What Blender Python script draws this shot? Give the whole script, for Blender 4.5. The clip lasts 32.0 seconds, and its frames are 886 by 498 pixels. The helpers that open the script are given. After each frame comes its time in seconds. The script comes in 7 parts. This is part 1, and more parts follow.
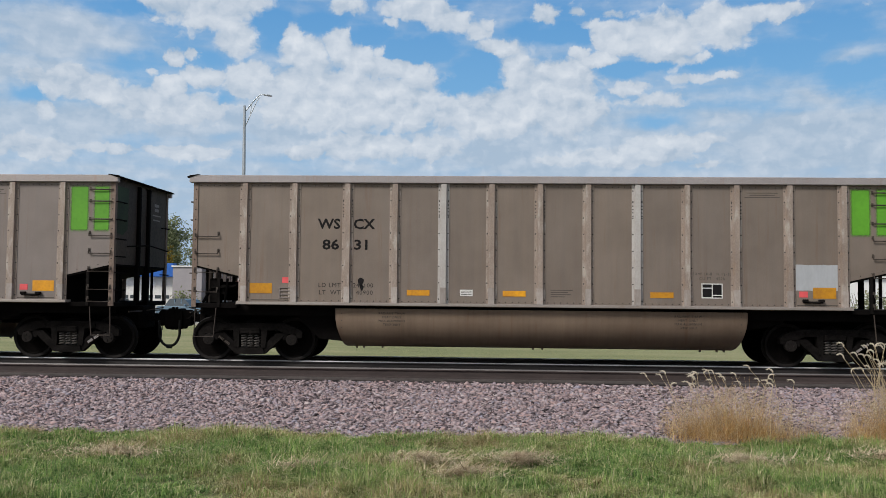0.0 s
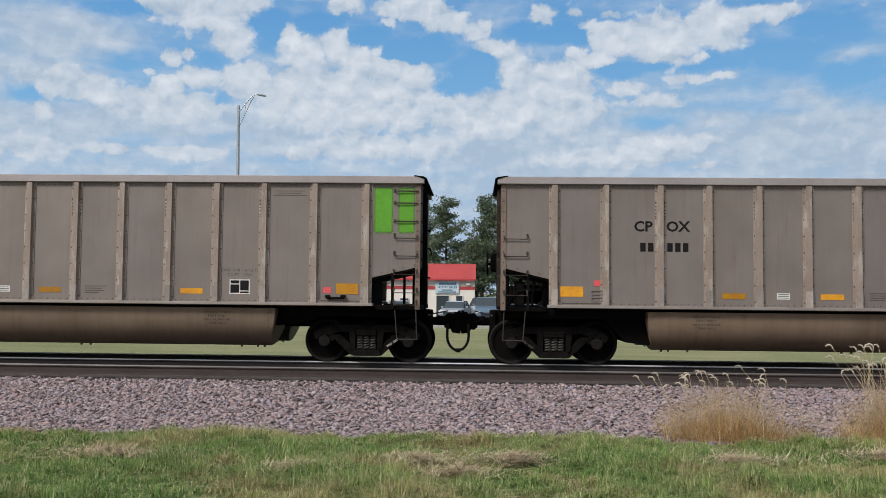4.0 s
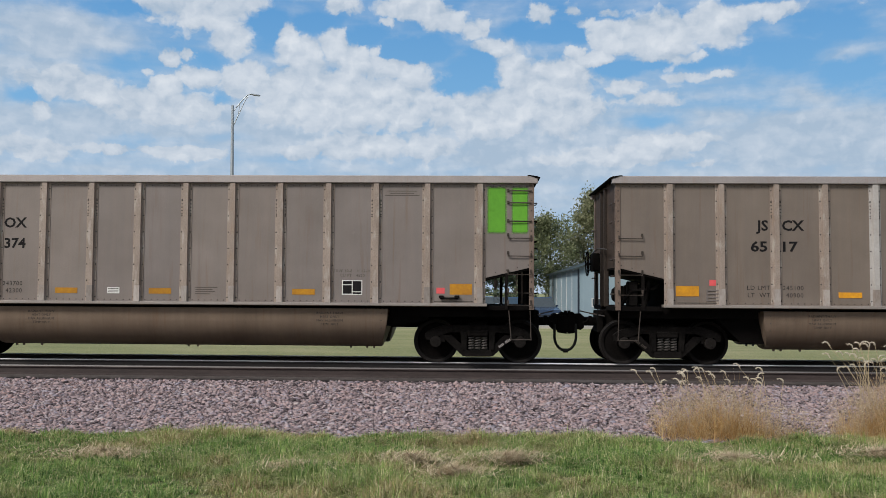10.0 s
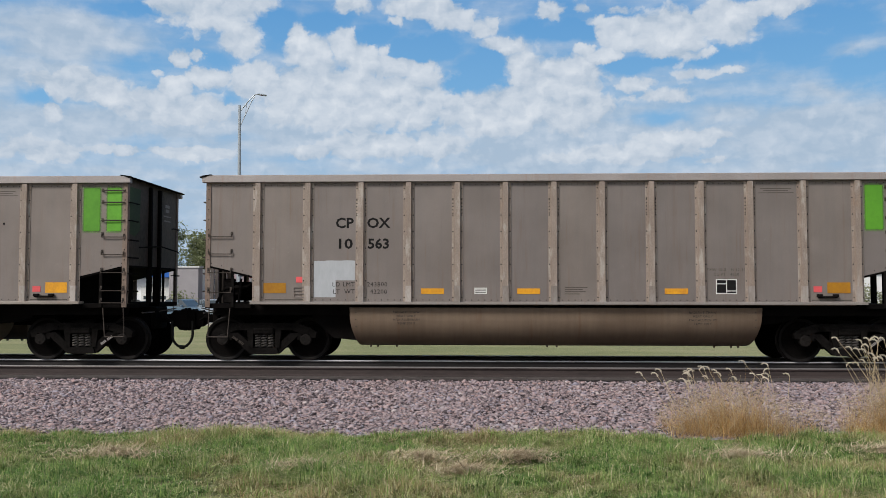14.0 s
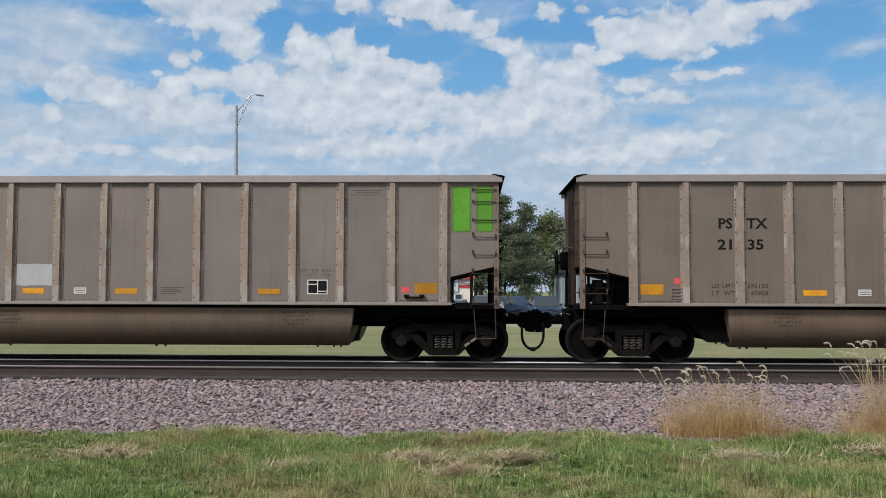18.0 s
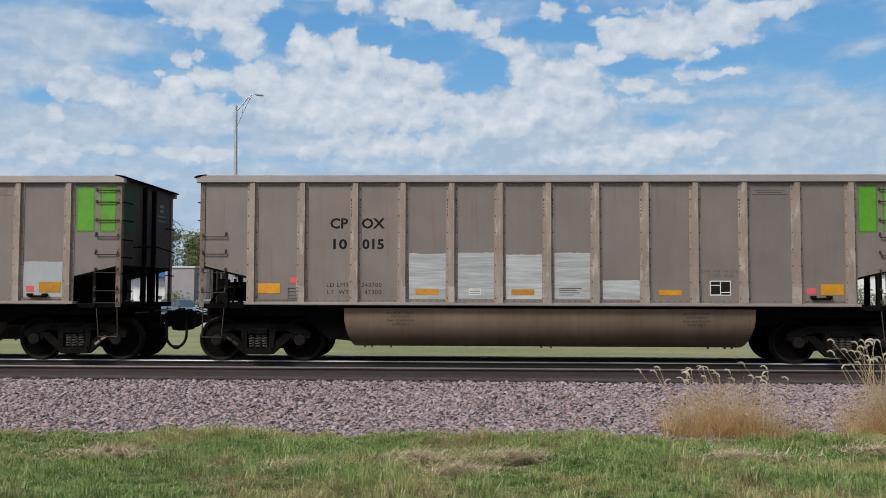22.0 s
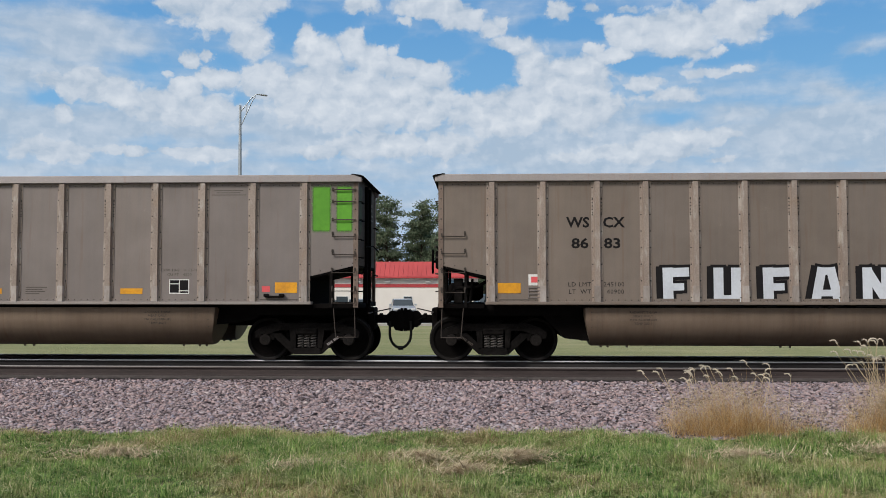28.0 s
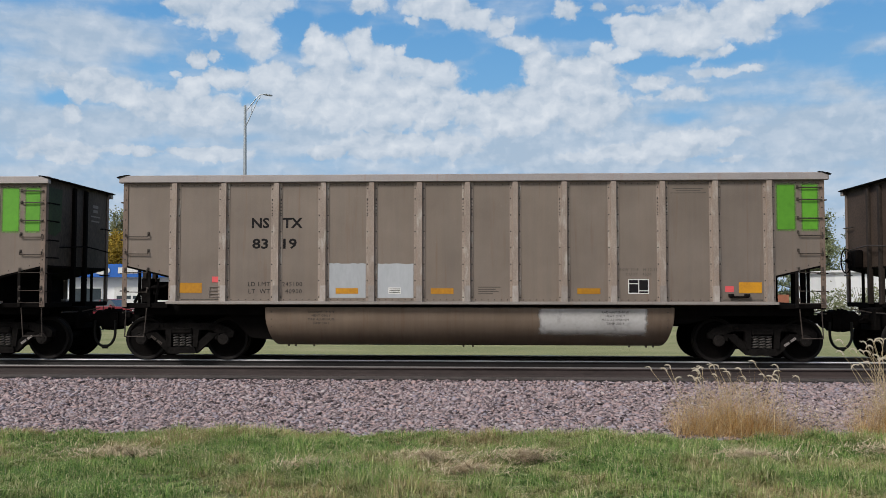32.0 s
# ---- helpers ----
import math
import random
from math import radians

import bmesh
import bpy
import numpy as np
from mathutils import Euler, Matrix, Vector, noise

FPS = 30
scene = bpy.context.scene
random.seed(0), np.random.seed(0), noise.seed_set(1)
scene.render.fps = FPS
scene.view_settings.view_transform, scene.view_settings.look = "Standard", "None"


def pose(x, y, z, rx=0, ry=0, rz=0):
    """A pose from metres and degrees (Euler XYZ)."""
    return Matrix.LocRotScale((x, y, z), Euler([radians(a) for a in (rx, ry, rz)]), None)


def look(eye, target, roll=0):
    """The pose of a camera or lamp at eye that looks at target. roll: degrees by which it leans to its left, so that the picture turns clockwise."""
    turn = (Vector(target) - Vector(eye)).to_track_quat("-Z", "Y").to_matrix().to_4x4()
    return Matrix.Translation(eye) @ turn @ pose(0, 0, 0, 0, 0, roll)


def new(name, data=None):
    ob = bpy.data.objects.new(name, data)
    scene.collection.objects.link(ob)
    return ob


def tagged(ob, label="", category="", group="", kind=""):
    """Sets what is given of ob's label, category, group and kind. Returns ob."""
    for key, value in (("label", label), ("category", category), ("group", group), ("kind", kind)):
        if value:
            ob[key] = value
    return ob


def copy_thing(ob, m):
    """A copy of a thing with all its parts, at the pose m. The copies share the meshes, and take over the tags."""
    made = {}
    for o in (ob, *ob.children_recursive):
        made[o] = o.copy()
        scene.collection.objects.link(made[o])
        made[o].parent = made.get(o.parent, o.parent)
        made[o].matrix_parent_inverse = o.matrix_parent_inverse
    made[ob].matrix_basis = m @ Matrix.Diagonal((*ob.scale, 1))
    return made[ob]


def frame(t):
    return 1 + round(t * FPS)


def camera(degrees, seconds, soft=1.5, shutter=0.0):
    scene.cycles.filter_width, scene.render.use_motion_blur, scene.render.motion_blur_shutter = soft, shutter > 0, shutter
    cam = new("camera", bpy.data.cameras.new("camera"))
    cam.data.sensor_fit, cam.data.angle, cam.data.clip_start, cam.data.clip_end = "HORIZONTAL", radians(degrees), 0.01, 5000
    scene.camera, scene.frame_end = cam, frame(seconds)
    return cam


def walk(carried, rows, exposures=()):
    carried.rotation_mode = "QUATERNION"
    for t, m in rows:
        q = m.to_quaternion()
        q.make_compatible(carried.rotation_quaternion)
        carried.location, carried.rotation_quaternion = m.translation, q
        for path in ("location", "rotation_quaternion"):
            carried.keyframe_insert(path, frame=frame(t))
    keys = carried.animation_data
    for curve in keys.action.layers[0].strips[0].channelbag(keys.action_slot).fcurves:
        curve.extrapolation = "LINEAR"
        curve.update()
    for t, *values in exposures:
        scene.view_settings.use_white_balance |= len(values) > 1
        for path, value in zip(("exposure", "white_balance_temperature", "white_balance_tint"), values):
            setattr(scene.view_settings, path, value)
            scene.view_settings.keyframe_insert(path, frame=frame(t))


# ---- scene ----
cam = camera(53.92, 32.0, soft=0.6)
EYE = Vector((0, -19.53, 1.51))


def aim(yaw, pitch, roll):
    """The camera on its stand, turned by small angles in degrees."""
    y, p = radians(yaw), radians(pitch)
    return look(EYE, EYE + Vector((-math.sin(y) * math.cos(p), math.cos(y) * math.cos(p), math.sin(p))), roll)


walk(cam, [
    (0, aim(2.52, 2.82, 0.57)), (0.5, aim(2.49, 2.83, 0.60)), (1, aim(2.46, 2.84, 0.62)), (1.5, aim(2.44, 2.84, 0.62)),
    (2, aim(2.41, 2.84, 0.62)), (2.5, aim(2.37, 2.84, 0.62)), (3, aim(2.31, 2.84, 0.61)), (3.5, aim(2.22, 2.84, 0.58)),
    (5.5, aim(1.97, 2.85, 0.64)), (6, aim(1.91, 2.85, 0.63)), (6.5, aim(1.86, 2.84, 0.60)), (7, aim(1.83, 2.83, 0.57)),
    (7.5, aim(1.81, 2.83, 0.55)), (8, aim(1.79, 2.82, 0.50)), (8.5, aim(1.79, 2.80, 0.40)), (9, aim(1.79, 2.80, 0.36)),
    (9.5, aim(1.79, 2.80, 0.37)), (10, aim(1.80, 2.80, 0.37)), (10.5, aim(1.84, 2.80, 0.34)), (11, aim(1.90, 2.78, 0.29)),
    (11.5, aim(1.96, 2.76, 0.24)), (12, aim(2.04, 2.75, 0.19)), (12.5, aim(2.12, 2.74, 0.14)), (13, aim(2.20, 2.72, 0.09)),
    (13.5, aim(2.27, 2.70, 0.06)), (14, aim(2.29, 2.70, 0.03)), (14.5, aim(2.29, 2.70, 0.01)), (16.5, aim(2.18, 2.74, 0.13)),
    (17, aim(2.15, 2.75, 0.16)), (17.5, aim(2.10, 2.75, 0.17)), (18, aim(2.07, 2.75, 0.16)), (18.5, aim(2.04, 2.75, 0.17)),
    (19, aim(2.00, 2.75, 0.19)), (19.5, aim(1.98, 2.75, 0.19)), (20, aim(1.99, 2.75, 0.19)), (20.5, aim(2.00, 2.75, 0.19)),
    (21, aim(2.02, 2.75, 0.20)), (21.5, aim(2.04, 2.75, 0.19)), (22, aim(2.05, 2.75, 0.18)), (22.5, aim(2.05, 2.75, 0.18)),
    (23, aim(2.05, 2.75, 0.18)), (23.5, aim(2.05, 2.75, 0.18)), (24, aim(2.05, 2.75, 0.16)), (24.5, aim(2.08, 2.74, 0.14)),
    (25, aim(2.12, 2.75, 0.15)), (25.5, aim(2.15, 2.75, 0.17)), (27.5, aim(2.30, 2.70, 0.01)), (28, aim(2.33, 2.70, 0.01)),
    (28.5, aim(2.35, 2.70, 0.01)), (29, aim(2.36, 2.70, 0.01)), (29.5, aim(2.39, 2.70, 0.01)), (30, aim(2.42, 2.70, 0.00)),
    (30.5, aim(2.46, 2.70, 0.01)), (31, aim(2.52, 2.70, 0.02)), (31.5, aim(2.58, 2.69, 0.03)), (32, aim(2.64, 2.69, 0.04)),
])

# ---- light ----
SUN_TO = Vector((-0.52, -0.55, 0.66)).normalized()
world = bpy.data.worlds.new("world")
scene.world = world
world.use_nodes = True
wn = world.node_tree
sky = wn.nodes.new("ShaderNodeTexSky")
sky.sky_type, sky.sun_disc = "NISHITA", False
sky.sun_elevation = math.asin(SUN_TO.z)
sky.sun_rotation = math.atan2(SUN_TO.x, SUN_TO.y)
sky.dust_density, sky.air_density = 2.0, 1.0
haze = wn.nodes.new("ShaderNodeMixRGB")
haze.inputs[0].default_value = 0.5
haze.inputs[2].default_value = (7.0, 7.3, 7.8, 1)
wn.links.new(sky.outputs[0], haze.inputs[1])
wn.links.new(haze.outputs[0], wn.nodes["Background"].inputs[0])
wn.nodes["Background"].inputs[1].default_value = 0.09
sun = new("sun", bpy.data.lights.new("sun", "SUN"))
sun.data.energy, sun.data.angle, sun.data.color = 3.1, radians(14), (1.0, 0.95, 0.88)
sun.matrix_world = look(SUN_TO * 100, (0, 0, 0))
scene.view_settings.exposure = 0.0


# ---- materials ----
def nodes_of(name):
    m = bpy.data.materials.new(name)
    m.use_nodes = True
    return m, m.node_tree, m.node_tree.nodes["Principled BSDF"]


def link(nt, a, b):
    nt.links.new(a, b)


def coords(nt, scale=(1, 1, 1), vary=True):
    tc = nt.nodes.new("ShaderNodeTexCoord")
    mp = nt.nodes.new("ShaderNodeMapping")
    mp.inputs["Scale"].default_value = scale
    link(nt, tc.outputs["Object"], mp.inputs[0])
    if vary:
        oi = nt.nodes.new("ShaderNodeObjectInfo")
        mul = nt.nodes.new("ShaderNodeMath")
        mul.operation = "MULTIPLY"
        mul.inputs[1].default_value = 57.0
        link(nt, oi.outputs["Random"], mul.inputs[0])
        com = nt.nodes.new("ShaderNodeCombineXYZ")
        link(nt, mul.outputs[0], com.inputs[0])
        link(nt, mul.outputs[0], com.inputs[2])
        link(nt, com.outputs[0], mp.inputs["Location"])
    return mp.outputs[0]


def noise_of(nt, vec, scale, detail=4.0, rough=0.55):
    n = nt.nodes.new("ShaderNodeTexNoise")
    n.inputs["Scale"].default_value = scale
    n.inputs["Detail"].default_value = detail
    n.inputs["Roughness"].default_value = rough
    link(nt, vec, n.inputs["Vector"])
    return n.outputs["Fac"]


def ramp_of(nt, fac, stops):
    r = nt.nodes.new("ShaderNodeValToRGB")
    while len(r.color_ramp.elements) < len(stops):
        r.color_ramp.elements.new(0.5)
    for e, (p, c) in zip(r.color_ramp.elements, stops):
        e.position, e.color = p, (*c, 1) if len(c) == 3 else c
    link(nt, fac, r.inputs[0])
    return r.outputs[0]


def mix_of(nt, fac, a, b, mode="MIX"):
    m = nt.nodes.new("ShaderNodeMixRGB")
    m.blend_type = mode
    for s, v in zip(m.inputs, (fac, a, b)):
        if hasattr(v, "default_value"):
            link(nt, v, s)
        elif isinstance(v, (int, float)):
            s.default_value = v
        else:
            s.default_value = (*v, 1)
    return m.outputs[0]


def bump_of(nt, bsdf, fac, strength, dist=0.01):
    b = nt.nodes.new("ShaderNodeBump")
    b.inputs["Strength"].default_value, b.inputs["Distance"].default_value = strength, dist
    link(nt, fac, b.inputs["Height"])
    link(nt, b.outputs[0], bsdf.inputs["Normal"])


def surface(name, light, dark, rough=0.7, metal=0.0, scale=2.0, fine=25.0, stretch=(1, 1, 1), bump=0.15, spread=0.12, spec=0.4):
    """A worn surface: broad stains and fine grain between two colours, and some chance from piece to piece."""
    m, nt, b = nodes_of(name)
    vec = coords(nt, stretch)
    broad = noise_of(nt, vec, scale, 5)
    grain = noise_of(nt, vec, fine, 3)
    col = ramp_of(nt, broad, [(0.3, dark), (0.7, light)])
    col = mix_of(nt, 0.35, col, ramp_of(nt, grain, [(0.35, dark), (0.65, light)]))
    oi = nt.nodes.new("ShaderNodeObjectInfo")
    v = ramp_of(nt, oi.outputs["Random"], [(0.0, (1 - spread,) * 3), (1.0, (1 + spread * 0.5,) * 3)])
    col = mix_of(nt, 1.0, col, v, "MULTIPLY")
    link(nt, col, b.inputs["Base Color"])
    b.inputs["Metallic"].default_value, b.inputs["Roughness"].default_value = metal, rough
    b.inputs["Specular IOR Level"].default_value = spec
    bump_of(nt, b, grain, bump, 0.004)
    return m


def plain(name, colour, rough=0.5, metal=0.0, spec=0.5):
    m, nt, b = nodes_of(name)
    vec = coords(nt)
    n = noise_of(nt, vec, 6.0, 4)
    col = ramp_of(nt, n, [(0.3, tuple(c * 0.82 for c in colour)), (0.7, colour)])
    link(nt, col, b.inputs["Base Color"])
    b.inputs["Roughness"].default_value, b.inputs["Metallic"].default_value = rough, metal
    b.inputs["Specular IOR Level"].default_value = spec
    return m


def car_side_material(name, light, dark, warm):
    """Weathered aluminium: vertical runs of grime, broad clouding, brown dust."""
    m, nt, b = nodes_of(name)
    vec = coords(nt)
    runs = noise_of(nt, coords(nt, (5.0, 1, 0.22)), 2.2, 5, 0.6)
    cloud = noise_of(nt, vec, 1.1, 4)
    grain = noise_of(nt, vec, 60.0, 3)
    col = ramp_of(nt, cloud, [(0.3, dark), (0.72, light)])
    col = mix_of(nt, 0.22, col, ramp_of(nt, runs, [(0.35, dark), (0.62, warm)]))
    col = mix_of(nt, 0.10, col, ramp_of(nt, grain, [(0.4, (0.06, 0.05, 0.04)), (0.6, light)]))
    rust = noise_of(nt, coords(nt, (7.0, 1, 0.35)), 1.6, 6, 0.62)
    col = mix_of(nt, ramp_of(nt, rust, [(0.57, (0, 0, 0)), (0.72, (0.45, 0.45, 0.45))]), col, tuple(c * k for c, k in zip(dark, (1.0, 0.78, 0.66))))
    specks = noise_of(nt, vec, 9.0, 5, 0.7)
    col = mix_of(nt, ramp_of(nt, specks, [(0.66, (0, 0, 0)), (0.72, (0.35, 0.35, 0.35))]), col, tuple(min(1.0, c * 1.35) for c in light))
    oi = nt.nodes.new("ShaderNodeObjectInfo")
    col = mix_of(nt, 1.0, col, ramp_of(nt, oi.outputs["Random"], [(0.0, (0.95, 0.95, 0.96)), (1.0, (1.04, 1.02, 0.99))]), "MULTIPLY")
    link(nt, col, b.inputs["Base Color"])
    b.inputs["Roughness"].default_value, b.inputs["Metallic"].default_value = 0.56, 0.28
    b.inputs["Specular IOR Level"].default_value = 0.3
    bump_of(nt, b, cloud, 0.25, 0.03)
    return m


M_SIDE = car_side_material("weathered_side", (0.252, 0.225, 0.215), (0.185, 0.163, 0.154), (0.25, 0.205, 0.18))
M_SIDEWARM = car_side_material("dusty_side", (0.240, 0.203, 0.177), (0.176, 0.147, 0.127), (0.25, 0.194, 0.152))


def rib_material():
    m, nt, b = nodes_of("weathered_rib")
    broad, wear, grain = noise_of(nt, coords(nt, (2, 1, 0.8)), 1.3, 4), noise_of(nt, coords(nt, (3.5, 1, 1.0)), 1.9, 4, 0.6), noise_of(nt, coords(nt), 45, 3)
    col = ramp_of(nt, broad, [(0.30, (0.225, 0.175, 0.146)), (0.70, (0.33, 0.267, 0.228))])
    col = mix_of(nt, ramp_of(nt, wear, [(0.54, (0, 0, 0)), (0.66, (0.7, 0.7, 0.7))]), col, (0.45, 0.415, 0.375))
    col = mix_of(nt, ramp_of(nt, wear, [(0.30, (0.7, 0.7, 0.7)), (0.42, (0, 0, 0))]), col, (0.27, 0.19, 0.135))
    col = mix_of(nt, 0.12, col, ramp_of(nt, grain, [(0.4, (0.12, 0.10, 0.08)), (0.6, (0.5, 0.45, 0.4))]))
    link(nt, col, b.inputs["Base Color"])
    b.inputs["Roughness"].default_value, b.inputs["Metallic"].default_value = 0.6, 0.1
    bump_of(nt, b, wear, 0.2, 0.01)
    return m


M_RIB = rib_material()
M_CHORD = car_side_material("top_chord", (0.41, 0.383, 0.39), (0.32, 0.293, 0.292), (0.36, 0.313, 0.292))
M_TUB = car_side_material("tub_metal", (0.215, 0.163, 0.124), (0.135, 0.098, 0.073), (0.235, 0.17, 0.118))
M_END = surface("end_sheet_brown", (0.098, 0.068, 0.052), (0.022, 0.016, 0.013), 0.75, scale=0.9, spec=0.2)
M_POST = surface("corner_steel", (0.25, 0.19, 0.155), (0.11, 0.075, 0.058), 0.7, scale=2.2, stretch=(2, 1, 0.7))
# The end turned from the sun: grime, with its shade put into the colour.
M_ENDDARK = surface("end_sheet_grimy_shaded", (0.12, 0.098, 0.084), (0.030, 0.026, 0.023), 0.75, scale=0.9, stretch=(1, 1, 0.5), spec=0.2)
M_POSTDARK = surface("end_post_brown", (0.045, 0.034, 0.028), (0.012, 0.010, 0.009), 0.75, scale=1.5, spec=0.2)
# Green paint darkened to hold the shade of the same end.
M_ENDGREEN = surface("end_sheet_green", (0.040, 0.080, 0.024), (0.012, 0.018, 0.010), 0.7, scale=1.0)
M_WHITERIB = surface("bare_rib", (0.50, 0.49, 0.48), (0.38, 0.35, 0.33), 0.6, scale=3)
M_SHOE = surface("bare_shoe", (0.40, 0.365, 0.345), (0.25, 0.205, 0.175), 0.6, scale=2.2, fine=12, stretch=(2, 1, 1), spread=0.3)
M_PATCH = surface("pale_patch", (0.44, 0.46, 0.49), (0.37, 0.39, 0.415), 0.6, scale=2.5, fine=8, stretch=(3, 1, 1), bump=0.05)


def sprayed_material(name, light, dark, worn=0.88, softs=(0.36, 0.43)):
    """Sprayed paint that thins out towards the edges of its panel."""
    m = surface(name, light, dark, 0.55, scale=1.5, fine=14, bump=0.05)
    nt = m.node_tree
    uv = nt.nodes.new("ShaderNodeUVMap")
    sep = nt.nodes.new("ShaderNodeSeparateXYZ")
    link(nt, uv.outputs[0], sep.inputs[0])
    grain = noise_of(nt, coords(nt), 5.0, 5, 0.65)
    full = None
    for axis, soft in enumerate(softs):
        d = nt.nodes.new("ShaderNodeMath")
        d.operation = "SUBTRACT"
        d.inputs[1].default_value = 0.5
        link(nt, sep.outputs[axis], d.inputs[0])
        a = nt.nodes.new("ShaderNodeMath")
        a.operation = "ABSOLUTE"
        link(nt, d.outputs[0], a.inputs[0])
        r = ramp_of(nt, a.outputs[0], [(soft, (1, 1, 1)), (0.5, (0, 0, 0))])
        full = r if full is None else mix_of(nt, 1.0, full, r, "MULTIPLY")
    full = mix_of(nt, 1.0, full, ramp_of(nt, grain, [(0.30, (worn,) * 3), (0.46, (1, 1, 1))]), "MULTIPLY")
    clear = nt.nodes.new("ShaderNodeBsdfTransparent")
    mix = nt.nodes.new("ShaderNodeMixShader")
    link(nt, full, mix.inputs[0])
    link(nt, clear.outputs[0], mix.inputs[1])
    link(nt, nt.nodes["Principled BSDF"].outputs[0], mix.inputs[2])
    link(nt, mix.outputs[0], nt.nodes["Material Output"].inputs[0])
    return m


M_STREAKY = surface("streaky_patch", (0.50, 0.54, 0.56), (0.26, 0.265, 0.26), 0.6, scale=2.2, fine=7, stretch=(0.35, 1, 5), bump=0.05)
M_GREEN = sprayed_material("green_paint", (0.115, 0.36, 0.025), (0.085, 0.28, 0.02))
M_TUBPATCH = sprayed_material("worn_tub_paint", (0.47, 0.465, 0.465), (0.36, 0.345, 0.335), 0.72, (0.465, 0.33))
M_INK = plain("stencil_black", (0.013, 0.012, 0.013), 0.8, spec=0.15)
M_INKFADE = plain("faded_stencil", (0.075, 0.065, 0.055), 0.8)
M_TUBINK = plain("tub_stencil", (0.028, 0.024, 0.021), 0.8)
M_WHITE = plain("white_paint", (0.72, 0.72, 0.70), 0.6)
M_YELLOW = surface("reflector_yellow", (0.72, 0.34, 0.012), (0.46, 0.20, 0.022), 0.45, scale=3.5, bump=0.02, spread=0.45)
M_PINK = plain("pink_tag", (0.75, 0.10, 0.11), 0.6)
# Near-black running gear: soot, plus the shade under the car put into the colour.
M_BLACK = surface("sooty_shaded_steel", (0.008, 0.007, 0.0068), (0.003, 0.0027, 0.0026), 0.95, scale=3, spec=0.04)
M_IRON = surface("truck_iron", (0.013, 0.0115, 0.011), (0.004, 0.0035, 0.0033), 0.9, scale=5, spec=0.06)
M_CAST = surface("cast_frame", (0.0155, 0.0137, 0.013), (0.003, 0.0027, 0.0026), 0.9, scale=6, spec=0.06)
M_SPRING = surface("spring_steel", (0.085, 0.076, 0.07), (0.04, 0.035, 0.032), 0.55, scale=12)
M_RIVET = plain("rivet_dark", (0.035, 0.028, 0.023), 0.6)
M_BARS = surface("grab_iron", (0.06, 0.046, 0.038), (0.03, 0.024, 0.02), 0.7, scale=8)
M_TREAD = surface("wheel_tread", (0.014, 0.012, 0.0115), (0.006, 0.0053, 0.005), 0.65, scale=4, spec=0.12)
M_HOSE = plain("rubber_hose", (0.012, 0.012, 0.011), 0.75, spec=0.15)
M_RAILTOP = surface("rail_head", (0.80, 0.80, 0.82), (0.62, 0.62, 0.64), 0.25, metal=0.35, scale=8, bump=0.02, spread=0)
M_RAIL = surface("rail_rust", (0.060, 0.044, 0.042), (0.029, 0.022, 0.021), 0.8, scale=4, stretch=(0.3, 1, 1), spread=0.05)
# Darker copy of the rust: shade under head and car put into the colour.
M_RAILDARK = surface("shaded_rail_rust", (0.030, 0.026, 0.026), (0.014, 0.012, 0.012), 0.7, scale=4, stretch=(0.3, 1, 1), spread=0.05)
# Worn grey head, lightened so the sunlit top is in the colour.
M_RAILGREY = surface("sunlit_rail_head", (0.15, 0.14, 0.138), (0.085, 0.078, 0.076), 0.5, metal=0.2, scale=3, stretch=(0.2, 1, 1), spread=0)
M_TIE = surface("creosoted_tie", (0.075, 0.058, 0.045), (0.03, 0.024, 0.02), 0.9, scale=3, stretch=(5, 1, 5))


# ---- building blocks ----
def finish(name, bm, mats, smooth=False):
    me = bpy.data.meshes.new(name)
    bmesh.ops.recalc_face_normals(bm, faces=bm.faces[:])
    bm.to_mesh(me)
    bm.free()
    for m in mats if isinstance(mats, (list, tuple)) else [mats]:
        me.materials.append(m)
    if smooth:
        me.polygons.foreach_set("use_smooth", [True] * len(me.polygons))
        me.set_sharp_from_angle(angle=radians(40))
    return me


def part(name, bm, mats, parent, label="", loc=(0, 0, 0), smooth=False):
    """One mesh object under a thing or a part; bm may be a bmesh or a mesh that is shared."""
    me = bm if isinstance(bm, bpy.types.Mesh) else finish(name, bm, mats, smooth)
    ob = new(name, me)
    ob.parent, ob.location = parent, loc
    return tagged(ob, label)


def thing(name, label, category, group="", kind="", loc=(0, 0, 0), rz=0.0):
    ob = new(name)
    ob.empty_display_size = 0.1
    ob.location, ob.rotation_euler = loc, (0, 0, radians(rz))
    return tagged(ob, label, category, group, kind)


def solid(name, bm, mats, label, category, group="", kind="", loc=(0, 0, 0), smooth=False):
    ob = new(name, finish(name, bm, mats, smooth))
    ob.location = loc
    return tagged(ob, label, category, group, kind)


def bm_new():
    return bmesh.new()


def box(bm, x0, x1, y0, y1, z0, z1, mi=0, bevel=0.0):
    vs = [bm.verts.new(c) for c in ((x0, y0, z0), (x1, y0, z0), (x1, y1, z0), (x0, y1, z0), (x0, y0, z1), (x1, y0, z1), (x1, y1, z1), (x0, y1, z1))]
    fs = [bm.faces.new([vs[i] for i in q]) for q in ((0, 3, 2, 1), (4, 5, 6, 7), (0, 1, 5, 4), (1, 2, 6, 5), (2, 3, 7, 6), (3, 0, 4, 7))]
    for f in fs:
        f.material_index = mi
    if bevel:
        bmesh.ops.bevel(bm, geom=list({e for f in fs for e in f.edges}), offset=bevel, segments=1, affect="EDGES")
    return bm


